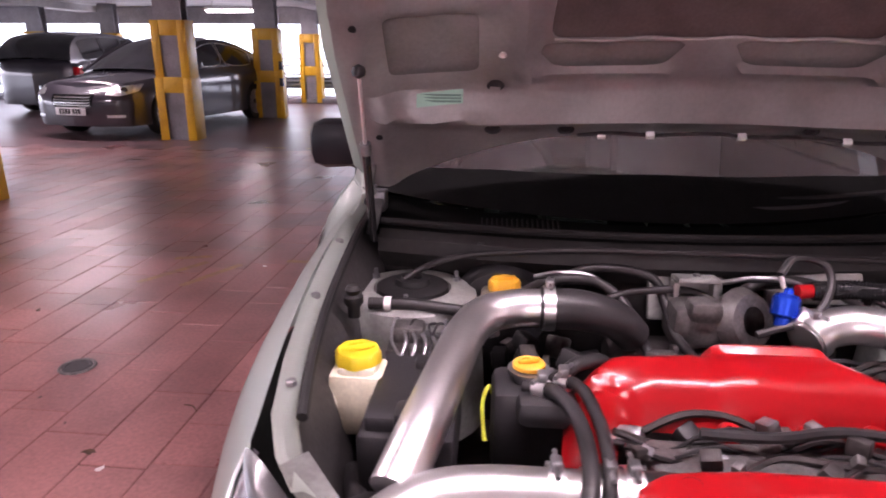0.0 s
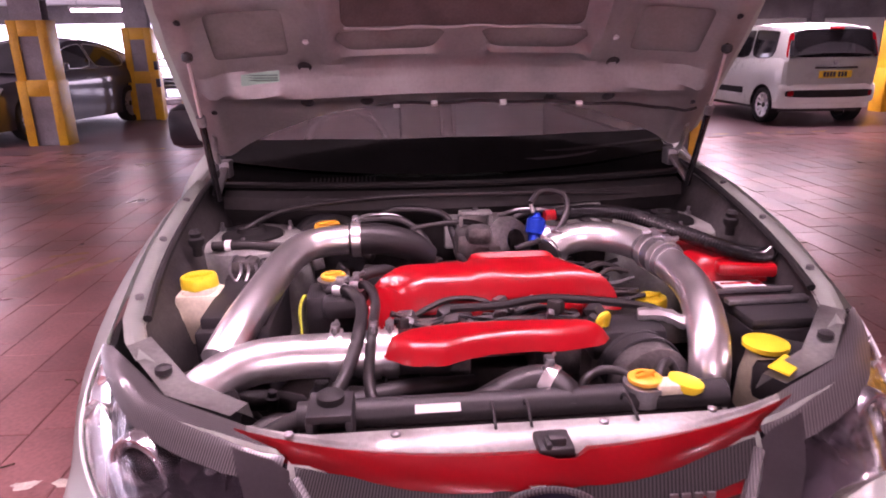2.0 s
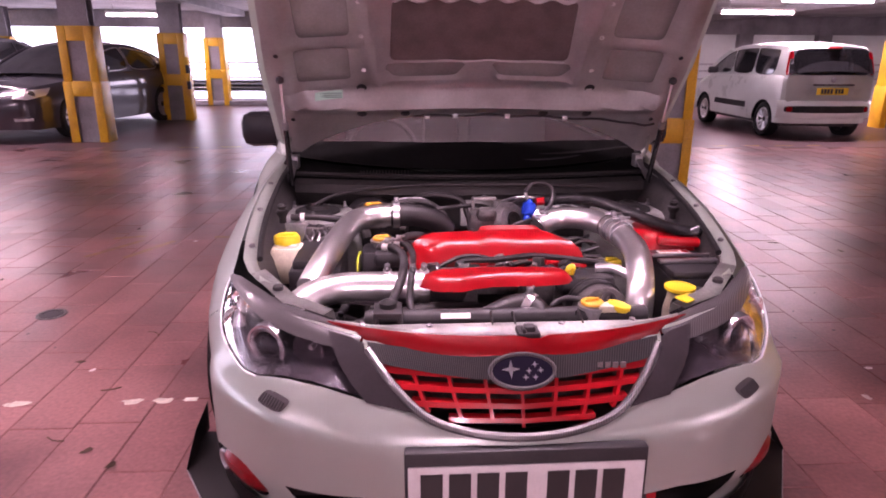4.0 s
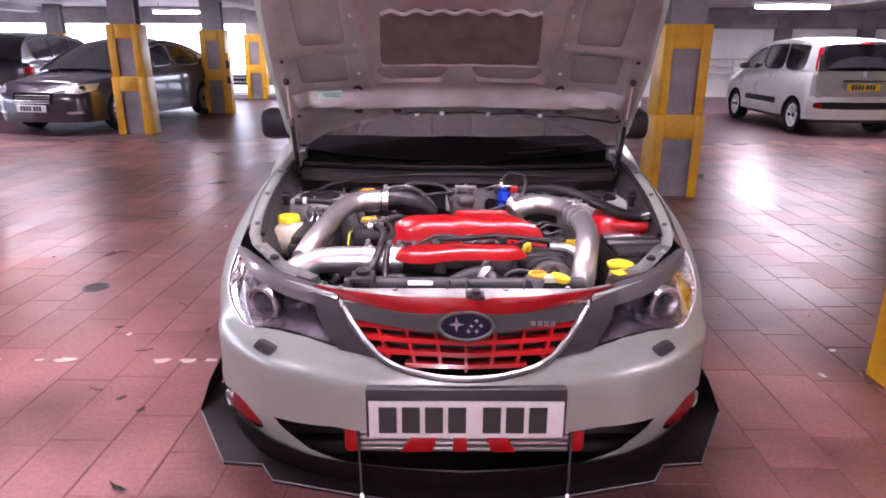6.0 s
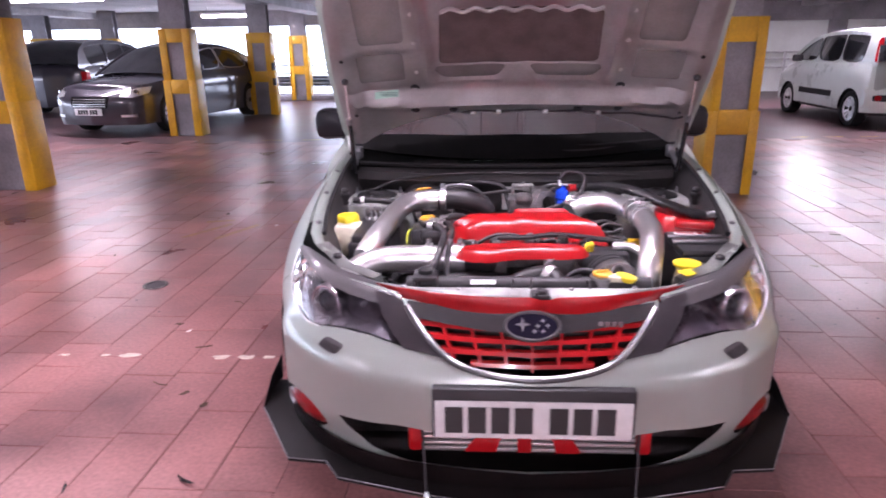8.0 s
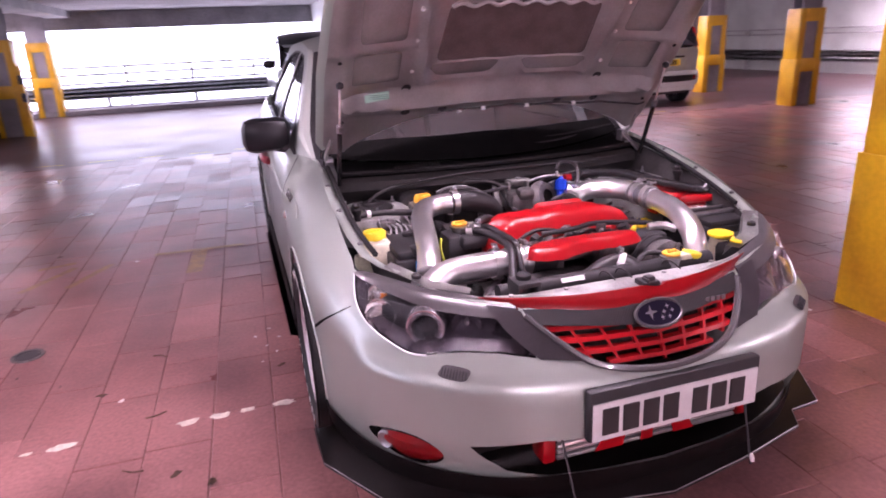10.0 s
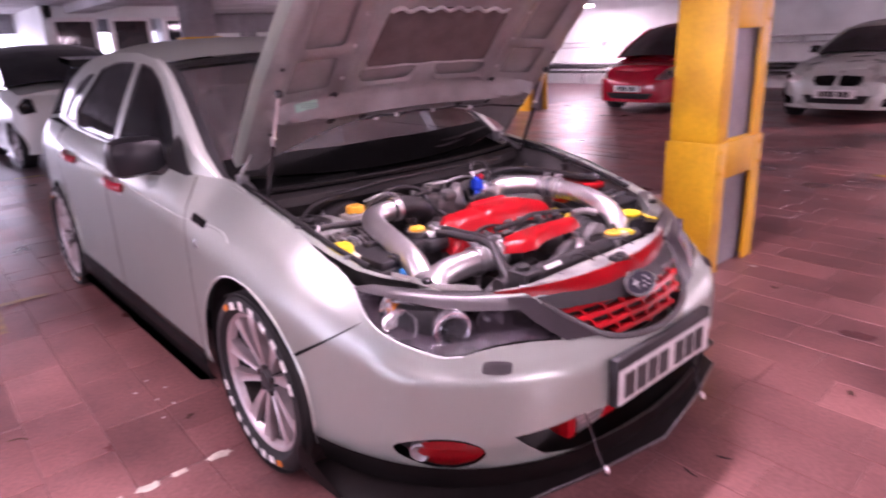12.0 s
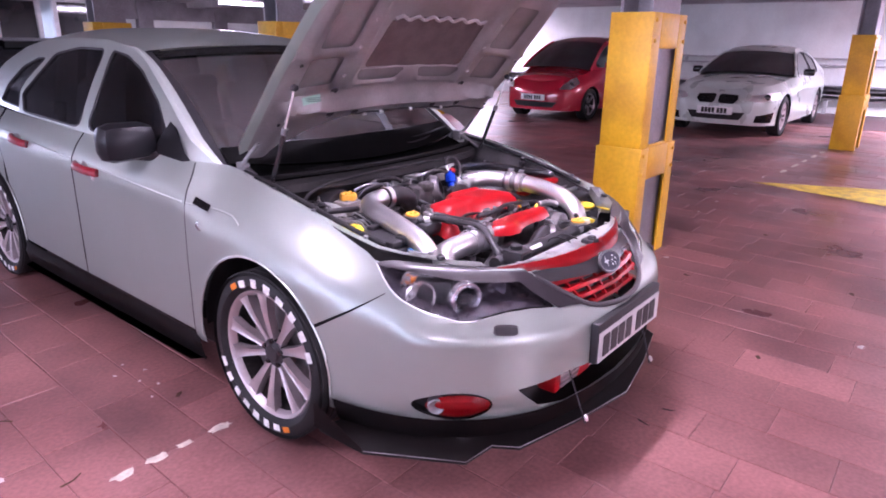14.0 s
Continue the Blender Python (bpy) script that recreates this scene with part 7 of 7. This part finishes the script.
DARK_PAINT = material("dark_navy_paint", (0.030, 0.027, 0.036), 0.30, 0.3, 0.1, 3, 0.01, 300, coat=1.0)
WHITE_PAINT = material("white_car_paint", (0.68, 0.75, 0.71), 0.28, 0.0, 0.05, 3, 0.01, 300, coat=0.8)
PEARL_PAINT = material("pale_silver_paint", (0.58, 0.64, 0.60), 0.28, 0.25, 0.05, 3, 0.01, 300, coat=0.8)
RED_PAINT = material("red_car_paint", (0.45, 0.012, 0.03), 0.25, 0.1, 0.08, 3, 0.01, 300, coat=0.9)

slats = [([(-0.30, 0.50 + k * 0.038), (0.30, 0.50 + k * 0.038), (0.32, 0.512 + k * 0.038), (-0.32, 0.512 + k * 0.038)], CHROME, 0.02, "grille_slat", "chrome grille slat") for k in range(4)]
parked_car("saloon_car", "dark navy saloon parked nose out, chrome grille", (-6.60, 8.85), -9.5, DARK_PAINT, 4.83, 1.86, 1.49, 0.93, 1.35, 2.15, 3.45, 4.25, 0.335, 0.95, 3.69,
           {"crest": ((1.28, 0.95), (1.75, 1.21), (2.15, 1.39), (2.6, 1.475), (3.1, 1.465), (3.6, 1.365), (4.1, 1.17), (4.38, 1.03)), "seal": CHROME, "win_end": 3.75, "nose": 0.24, "belt": 1.0, "posts": (2.75,), "roof_w": 0.66, "drop": 0.18, "spokes": 12,
            "lamp": [(0.50, 0.66), (0.70, 0.64), (0.98, 0.70), (1.12, 0.80), (0.80, 0.78), (0.55, 0.74)],
            "patches": [([(-0.34, 0.48), (0.34, 0.48), (0.37, 0.66), (-0.37, 0.66)], BLACK_GLOSS, 0.008, "grille", "dark grille")] + slats + [([(sg * 0.55, 0.33), (sg * 0.80, 0.33), (sg * 0.80, 0.37), (sg * 0.55, 0.37)], CHROME, 0.01, "bumper_strip", "chrome bumper strip") for sg in (1, -1)],
            "plates": [(0, 0.42, 0.52, 0.11, WHITE)]})
parked_car("small_hatchback", "small white tall hatchback parked nose in, yellow rear plate", (6.78, 12.65), 178.5, WHITE_PAINT, 3.65, 1.58, 1.52, 0.98, 0.75, 1.35, 3.40, 3.55, 0.285, 0.72, 3.06,
           {"crest": ((0.62, 1.0), (0.95, 1.22), (1.35, 1.41), (1.8, 1.50), (2.5, 1.52), (3.1, 1.49), (3.42, 1.42), (3.58, 1.04)), "win_end": 3.2, "nose": 0.12, "belt": 1.0, "posts": (1.65, 2.45), "roof_w": 0.80, "strip": True, "bottom": 0.26, "spokes": 10, "twin": True, "mirror": BLACK,
            "lamp": [(0.60, 0.68), (0.85, 0.70), (0.95, 0.85), (0.70, 0.84)]}, CHROME)
parked_car("city_car", "tiny white city car parked nose out, black mirrors", (0.58, 8.85), 2, WHITE_PAINT, 2.70, 1.66, 1.55, 1.02, 0.62, 1.15, 2.35, 2.62, 0.29, 0.45, 2.32,
           {"crest": ((0.55, 1.06), (0.85, 1.30), (1.15, 1.46), (1.5, 1.54), (1.9, 1.55), (2.3, 1.50), (2.52, 1.30), (2.6, 1.08)), "roof_mat": BLACK_GLOSS, "nose": 0.10, "belt": 1.05, "posts": (1.6,), "roof_w": 0.78, "mirror": BLACK, "drop": 0.10, "lamp_mat": DARK_PANE,
            "lamp": [(0.66, 0.74), (0.84, 0.72), (0.92, 0.82), (0.82, 0.92), (0.68, 0.90)],
            "patches": [([(-0.5, 0.24), (0.5, 0.24), (0.45, 0.50), (-0.45, 0.50)], BLACK, 0.01, "lower_grille", "black lower grille")]})
parked_car("red_hatchback", "red small hatchback parked nose out, white front plate", (8.80, 5.75), -90, RED_PAINT, 3.85, 1.68, 1.53, 0.94, 0.95, 1.60, 3.0, 3.55, 0.30, 0.80, 3.22,
           {"crest": ((0.80, 0.95), (1.15, 1.20), (1.6, 1.43), (2.05, 1.52), (2.6, 1.52), (3.1, 1.44), (3.45, 1.25), (3.6, 1.02)), "nose": 0.24, "belt": 0.97, "posts": (2.25,), "roof_w": 0.68, "drop": 0.22, "spokes": 5,
            "lamp": [(0.52, 0.60), (0.72, 0.60), (0.96, 0.70), (1.0, 0.82), (0.80, 0.78), (0.58, 0.68)],
            "patches": [([(-0.40, 0.26), (0.40, 0.26), (0.48, 0.36), (-0.48, 0.36)], BLACK, 0.008, "lower_grille", "black lower grille")],
            "plates": [(0, 0.44, 0.52, 0.11, WHITE)]})
kid = [([(sg * 0.03, 0.565), (sg * 0.06, 0.535), (sg * 0.27, 0.535), (sg * 0.33, 0.60), (sg * 0.32, 0.672), (sg * 0.07, 0.684), (sg * 0.03, 0.66)], BLACK_GLOSS, 0.012, "kidney_grille", "black kidney shaped grille") for sg in (1, -1)]
parked_car("white_coupe", "white sports coupe parked nose out, twin black grilles", (9.05, 2.42), -90, PEARL_PAINT, 4.44, 1.80, 1.42, 0.92, 1.46, 2.16, 3.15, 4.05, 0.325, 0.80, 3.49,
           {"crest": ((1.50, 0.94), (1.82, 1.14), (2.18, 1.31), (2.55, 1.40), (2.95, 1.405), (3.4, 1.31), (3.8, 1.13), (4.1, 0.97)), "win_end": 3.5, "nose": 0.24, "belt": 0.95, "posts": (2.85,), "roof_w": 0.585, "drop": 0.17, "spokes": 10, "twin": True, "mirror": BLACK_GLOSS, "lamp_mat": CHROME,
            "lamp": [(0.46, 0.60), (0.62, 0.565), (0.92, 0.62), (1.08, 0.72), (0.78, 0.72), (0.50, 0.67)],
            "patches": kid + [([(-0.38, 0.28), (0.38, 0.28), (0.46, 0.40), (-0.46, 0.40)], BLACK, 0.01, "lower_grille", "black lower grille")] + [([(sg * 0.60, 0.25), (sg * 0.90, 0.25), (sg * 0.94, 0.42), (sg * 0.62, 0.36)], BLACK_GLOSS, 0.012, "side_intake", "black side intake") for sg in (1, -1)],
            "plates": [(0, 0.42, 0.56, 0.12, WHITE)]})
parked_car("estate_car", "dark estate car parked far off beyond the saloon", (-9.75, 16.9), 180, DARK_PAINT, 4.5, 1.80, 1.62, 0.98, 1.2, 1.9, 3.9, 4.4, 0.33, 0.9, 3.5,
           {"crest": ((1.1, 1.0), (1.5, 1.3), (1.95, 1.52), (2.5, 1.61), (3.3, 1.61), (3.9, 1.55), (4.25, 1.35), (4.42, 1.08)), "win_end": 4.05, "nose": 0.16, "belt": 1.05, "posts": (2.4, 3.2), "roof_w": 0.74, "tail_lamp": [(4.15, 0.75), (4.35, 0.75), (4.35, 0.95), (4.15, 0.95)]})


# details on the tall hatchback's tail
def hatch_tail():
    hb = bpy.data.objects["small_hatchback"]
    L = 3.65
    part("tailgate_window", panel(rounded([(-0.64, 1.03), (0.64, 1.03), (0.60, 1.40), (0.50, 1.44), (-0.50, 1.44), (-0.60, 1.40)], 4, 0.16), lambda x, z: Vector((x, L - 0.005 - 0.24 * (z - 1.0) - 0.10 * x * x, z)), 0.08, (), 0.008), DARK_PANE, hb, "dark tailgate window")
    part("spoiler_lamp", box((0.22, 0.03, 0.03), (0, L - 0.10, 1.452), 0.006), RED_LENS, hb, "dark red high brake lamp")
    for sg in (1, -1):
        part("tail_lamp", panel(rounded([(sg * 0.655, 1.03), (sg * 0.745, 1.03), (sg * 0.690, 1.38), (sg * 0.620, 1.40)], 3, 0.25), lambda x, z: Vector((x, L - 0.012 - 0.24 * (z - 1.0) - 0.16 * x * x, z)), 0.05, (), 0.03), RED_LENS, hb, "upright red tail lamp")
    part("tailgate", panel(rounded([(-0.70, 0.58), (0.70, 0.58), (0.72, 1.03), (-0.72, 1.03)], 4, 0.14), lambda x, z: Vector((x, L + 0.012 - 0.16 * x * x - 0.10 * (z - 0.8) ** 2, z)), 0.08, (), 0.03), WHITE_PAINT, hb)
    part("bumper", loft([[Vector((x, L + d - 0.10 * x * x - 0.30 * x ** 4, z)) for x in np.linspace(-0.79, 0.79, 17)] for d, z in ((-0.06, 0.33), (0.02, 0.345), (0.055, 0.40), (0.062, 0.50), (0.055, 0.58), (0.02, 0.63))]), WHITE_PAINT, hb)
    part("bumper_insert", panel(rounded([(-0.69, 0.435), (0.69, 0.435), (0.71, 0.49), (0.69, 0.548), (-0.69, 0.548), (-0.71, 0.49)], 3, 0.3), lambda x, z: Vector((x, L + 0.068 - 0.10 * x * x - 0.30 * x ** 4, z)), 0.08, (), 0.008), BLACK, hb, "black bumper insert")
    for sg in (1, -1):
        part("reflector", panel(rounded([(sg * 0.60, 0.455), (sg * 0.68, 0.455), (sg * 0.68, 0.53), (sg * 0.60, 0.53)], 3, 0.3), lambda x, z: Vector((x, L + 0.078 - 0.10 * x * x - 0.30 * x ** 4, z)), 0.04, (), 0.006), RED_LENS, hb)
    part("plate_shelf", box((0.66, 0.05, 0.03), (0, L + 0.035, 0.88), 0.008), BLACK, hb)
    plate(hb, (0, L + 0.034, 0.78), 0.52, 0.11, YELLOW_CAP, 7, 180)
    part("tail_badge", lathe([(0, 0.006), (0.04, 0.004), (0.045, -0.01)], (0, L + 0.018, 0.955), (-90, 0, 0), 20), STEEL, hb)


hatch_tail()

# ---- floor markings, litter and pavers ----
def patch(name, poly, mat, label, category, z=0.004, step=0.08):
    return tagged(part(name, panel(poly, lambda u, v: Vector((u, v, z)), step), mat, None, "", False), label, category, "", "structure")


def ragged(cx, cy, w, h, seed, turn=0.0):
    r = random.Random(seed)
    ct, s = math.cos(turn), math.sin(turn)
    out = []
    for k in range(14):
        a = 2 * math.pi * k / 14
        x, y = w / 2 * math.copysign(abs(math.cos(a)) ** 0.6, math.cos(a)) * r.uniform(0.55, 1.1), h / 2 * math.copysign(abs(math.sin(a)) ** 0.6, math.sin(a)) * r.uniform(0.4, 1.15)
        out.append((cx + x * ct - y * s, cy + x * s + y * ct))
    return out


for k, (x, w, h) in enumerate(((-0.99, 0.13, 0.06), (-1.13, 0.08, 0.055), (-1.24, 0.09, 0.06), (-1.36, 0.10, 0.07), (-1.80, 0.12, 0.06), (-1.92, 0.05, 0.03), (-2.12, 0.06, 0.04))):
    patch("bay_line_patch", ragged(x + 0.012, 1.122, w * 0.92, h * 0.78, 31 + k), ROAD_CREAM, "flaking cream bay line on the pavers", "floor marking", 0.0045, 0.03)
patch("direction_arrow", [(5.40, 0.86), (5.98, -0.40), (5.05, -0.46)], ROAD_YELLOW, "worn yellow direction arrow on the floor", "floor marking", 0.0045)
for k in range(5):
    patch("bay_line_patch", ragged(6.35 + k * 0.5, 0.74 - 0.02 * k, 0.26 + 0.1 * (k % 2), 0.06, 51 + k), ROAD_CREAM, "flaking cream bay line on the floor", "floor marking", 0.0045, 0.05)
patch("bay_mark_bar", [(-1.685, 3.485), (-1.066, 3.465), (-1.066, 3.515), (-1.685, 3.535)], ROAD_FADED, "faded yellow bay mark bar on the pavers", "floor marking", 0.0045)
patch("bay_mark_stem", [(-1.449, 2.99), (-1.349, 2.99), (-1.323, 3.475), (-1.420, 3.478)], ROAD_FADED, "faded yellow bay mark stem on the pavers", "floor marking", 0.0048)
for x0, y0, x1, y1 in ((-2.42, 3.05, -2.18, 3.45), (-2.15, 3.02, -1.95, 3.42), (-2.42, 3.50, -2.20, 3.56)):
    dx, dy = x1 - x0, y1 - y0
    n = Vector((-dy, dx)).normalized() * 0.025
    patch("bay_number_stroke", [(x0 - n.x, y0 - n.y), (x1 - n.x, y1 - n.y), (x1 + n.x, y1 + n.y), (x0 + n.x, y0 + n.y)], ROAD_FADED, "faded stroke of a painted bay number", "floor marking", 0.0045)
for k in range(7):
    patch("bay_line_patch", ragged(-3.4 + k * 0.62, 8.35 + 0.02 * (k % 3), 0.40, 0.05, 71 + k), ROAD_YELLOW, "worn yellow line across the bay heads", "floor marking", 0.0045, 0.06)
for k in range(4):
    patch("bay_line_patch", ragged(4.6 + k * 0.5, 8.3, 0.3, 0.05, 91 + k), ROAD_YELLOW, "worn yellow line before the hatchback", "floor marking", 0.0045, 0.06)

drain = thing("floor_drain", "small round dark drain cover in the pavers", "drain", (-2.13, 2.05, 0))
part("grate", lathe([(0.06, 0.002), (0.058, 0.006), (0.048, 0.007), (0.046, 0.004), (0, 0.004)], (0, 0, 0), (0, 0, 0), 24), BLACK, drain)
part("grate_ring", lathe([(0.075, 0.001), (0.072, 0.006), (0.062, 0.006), (0.061, 0.002)], (0, 0, 0), (0, 0, 0), 24), CASTING, drain)

rl = random.Random(11)
LITTER = {"twig": [(-1.515, 0.864), (-1.47, 1.22), (-1.50, 1.77), (2.47, 3.16)],
          "leaf": [(-1.25, 0.70), (-1.37, 0.79), (-1.71, 1.47), (-2.70, 2.60), (-0.96, 1.45), (1.90, 0.36), (3.24, 0.20), (2.22, -0.52), (0.98, -0.30), (1.98, 2.44), (2.83, 2.93)],
          "paper": [(-1.62, 1.39), (-1.79, 3.39), (2.17, 0.59), (1.61, 0.99), (1.79, 1.23), (3.64, 0.85), (4.15, 0.85), (4.63, 0.81), (1.43, -0.66)],
          "rubber": [(-1.118, 0.235), (-1.0, 0.107), (-1.5, 0.18), (-1.32, 0.09), (0.095, -0.10), (0.246, -0.138)],
          "crumb": [(-1.04, 1.52), (-0.97, 1.60), (-1.01, 1.68), (-0.95, 1.76), (-1.06, 1.80), (-0.99, 1.88)],
          "grit": [(1.51, 1.96), (1.43, 1.65), (1.46, 1.60), (1.34, 1.37), (1.65, 1.55), (1.84, 1.88), (1.87, 1.76), (2.13, 2.14), (1.90, 1.63), (-1.90, 1.63), (-2.21, 1.54), (-2.11, 1.79)]}
SCRAPS = {"leaf": ("dry_leaf", DEBRIS, "dry brown leaf on the floor", 0.034), "paper": ("paper_scrap", WHITE, "small torn paper scrap on the floor", 0.030),
          "rubber": ("rubber_strip", RUBBER, "dark curled rubber strip on the floor", 0.030), "crumb": ("plaster_crumb", WHITE, "white plaster crumb beside the tyre", 0.014),
          "grit": ("grit_piece", BLACK, "dark grit piece on a paver", 0.013)}
for kind, x, y in [(k, *q) for k, spots in LITTER.items() for q in spots]:
    if kind == "twig":
        ob = part("twig", tube([(-0.038, 0, 0.005), (0, 0.008, 0.007), (0.038, -0.005, 0.005)], 0.0028, 6, 4), DEBRIS, None)
        tagged(ob, "dry brown twig lying on the floor", "twig", "litter")
    else:
        name, mat, label, size = SCRAPS[kind]
        s = size * rl.uniform(0.8, 1.2)
        bm = panel(ragged(0, 0, s * (2.6 if kind == "rubber" else 1.5), s * (0.45 if kind == "rubber" else 0.9), rl.randrange(999)), lambda u, v: Vector((u, v, 0.006 + 4 * u * u)), 0.02, (), 0.002)
        ob = tagged(part(name, bm, mat, None), label, name.split("_")[-1], "litter")
    ob.matrix_world = pose(x, y, 0.002, 0, 0, rl.uniform(0, 360))

# pavers: running bond along y, each 0.2335 by 0.467, laid at a slight angle to the bay
PW, PL, J, SKEW = 0.2335, 0.467, 0.0016, 0.021


def paver_mesh(w, l, seed):
    r = random.Random(seed)
    bm = bmesh.new()
    e, h = 0.002, 0.0
    lo = [bm.verts.new((x, y, -0.0034)) for x, y in ((-w / 2, -l / 2), (w / 2, -l / 2), (w / 2, l / 2), (-w / 2, l / 2))]
    hi = [bm.verts.new((x, y, h + r.uniform(-0.0016, 0.0012))) for x, y in ((-w / 2 + e, -l / 2 + e), (w / 2 - e, -l / 2 + e), (w / 2 - e, l / 2 - e), (-w / 2 + e, l / 2 - e))]
    bm.faces.new(hi)
    for k in range(4):
        bm.faces.new((lo[k], lo[(k + 1) % 4], hi[(k + 1) % 4], hi[k]))
    me = bpy.data.meshes.new("paver")
    bm.to_mesh(me)
    bm.free()
    me.materials.append(PAVER)
    return me


MESHES = [paver_mesh(PW - 0.0035, PL - 0.0035, k) for k in range(8)]
rest_v, rest_f = [], []
rp = random.Random(5)
count = 0
PX0, PX1, PY0, PY1 = -11.9735, 12.0, -7.3, 8.2
cols = int((PX1 - PX0) / PW)
for i in range(cols):
    x = PX0 + (i + 0.5) * PW + rp.uniform(-0.001, 0.001)
    off = rp.uniform(0.0, 1.0) * PL
    y = PY0 + off
    while y < PY1:
        near = (-2.9 < x < -0.75 and -0.4 < y < 5.2) or (0.95 < x < 2.0 and -0.4 < y < 3.0)
        short = rp.random() < 0.3
        l = PL / 2 if short else PL
        if near and count < 300 and not short:
            ob = new("paver", MESHES[rp.randrange(8)])
            ob.parent = floor
            ob.matrix_basis = pose(x + SKEW * (y - 2.1), y, 0, 0, 0, -math.degrees(SKEW))
            count += 1
        else:
            b = len(rest_v)
            w2, l2, e = (PW - J) / 2, (l - J) / 2, 0.002
            for sx, sy in ((-1, -1), (1, -1), (1, 1), (-1, 1)):
                rest_v.append((x + sx * w2 + SKEW * (y + sy * l2 - 2.1), y + sy * l2 - (PL - l) / 2, -0.0034))
            for sx, sy in ((-1, -1), (1, -1), (1, 1), (-1, 1)):
                rest_v.append((x + sx * (w2 - e) + SKEW * (y + sy * l2 - 2.1), y + sy * (l2 - e) - (PL - l) / 2, rp.uniform(-0.0016, 0.0012)))
            rest_f += [(b + 4, b + 5, b + 6, b + 7)] + [(b + k, b + (k + 1) % 4, b + 4 + (k + 1) % 4, b + 4 + k) for k in range(4)]
        y += l
me = bpy.data.meshes.new("pavers")
me.from_pydata(rest_v, [], rest_f)
me.materials.append(PAVER)
pv = new("pavers", me)
pv.parent = floor
tagged(pv, "staggered reddish rectangular pavers", "", "", "stuff")
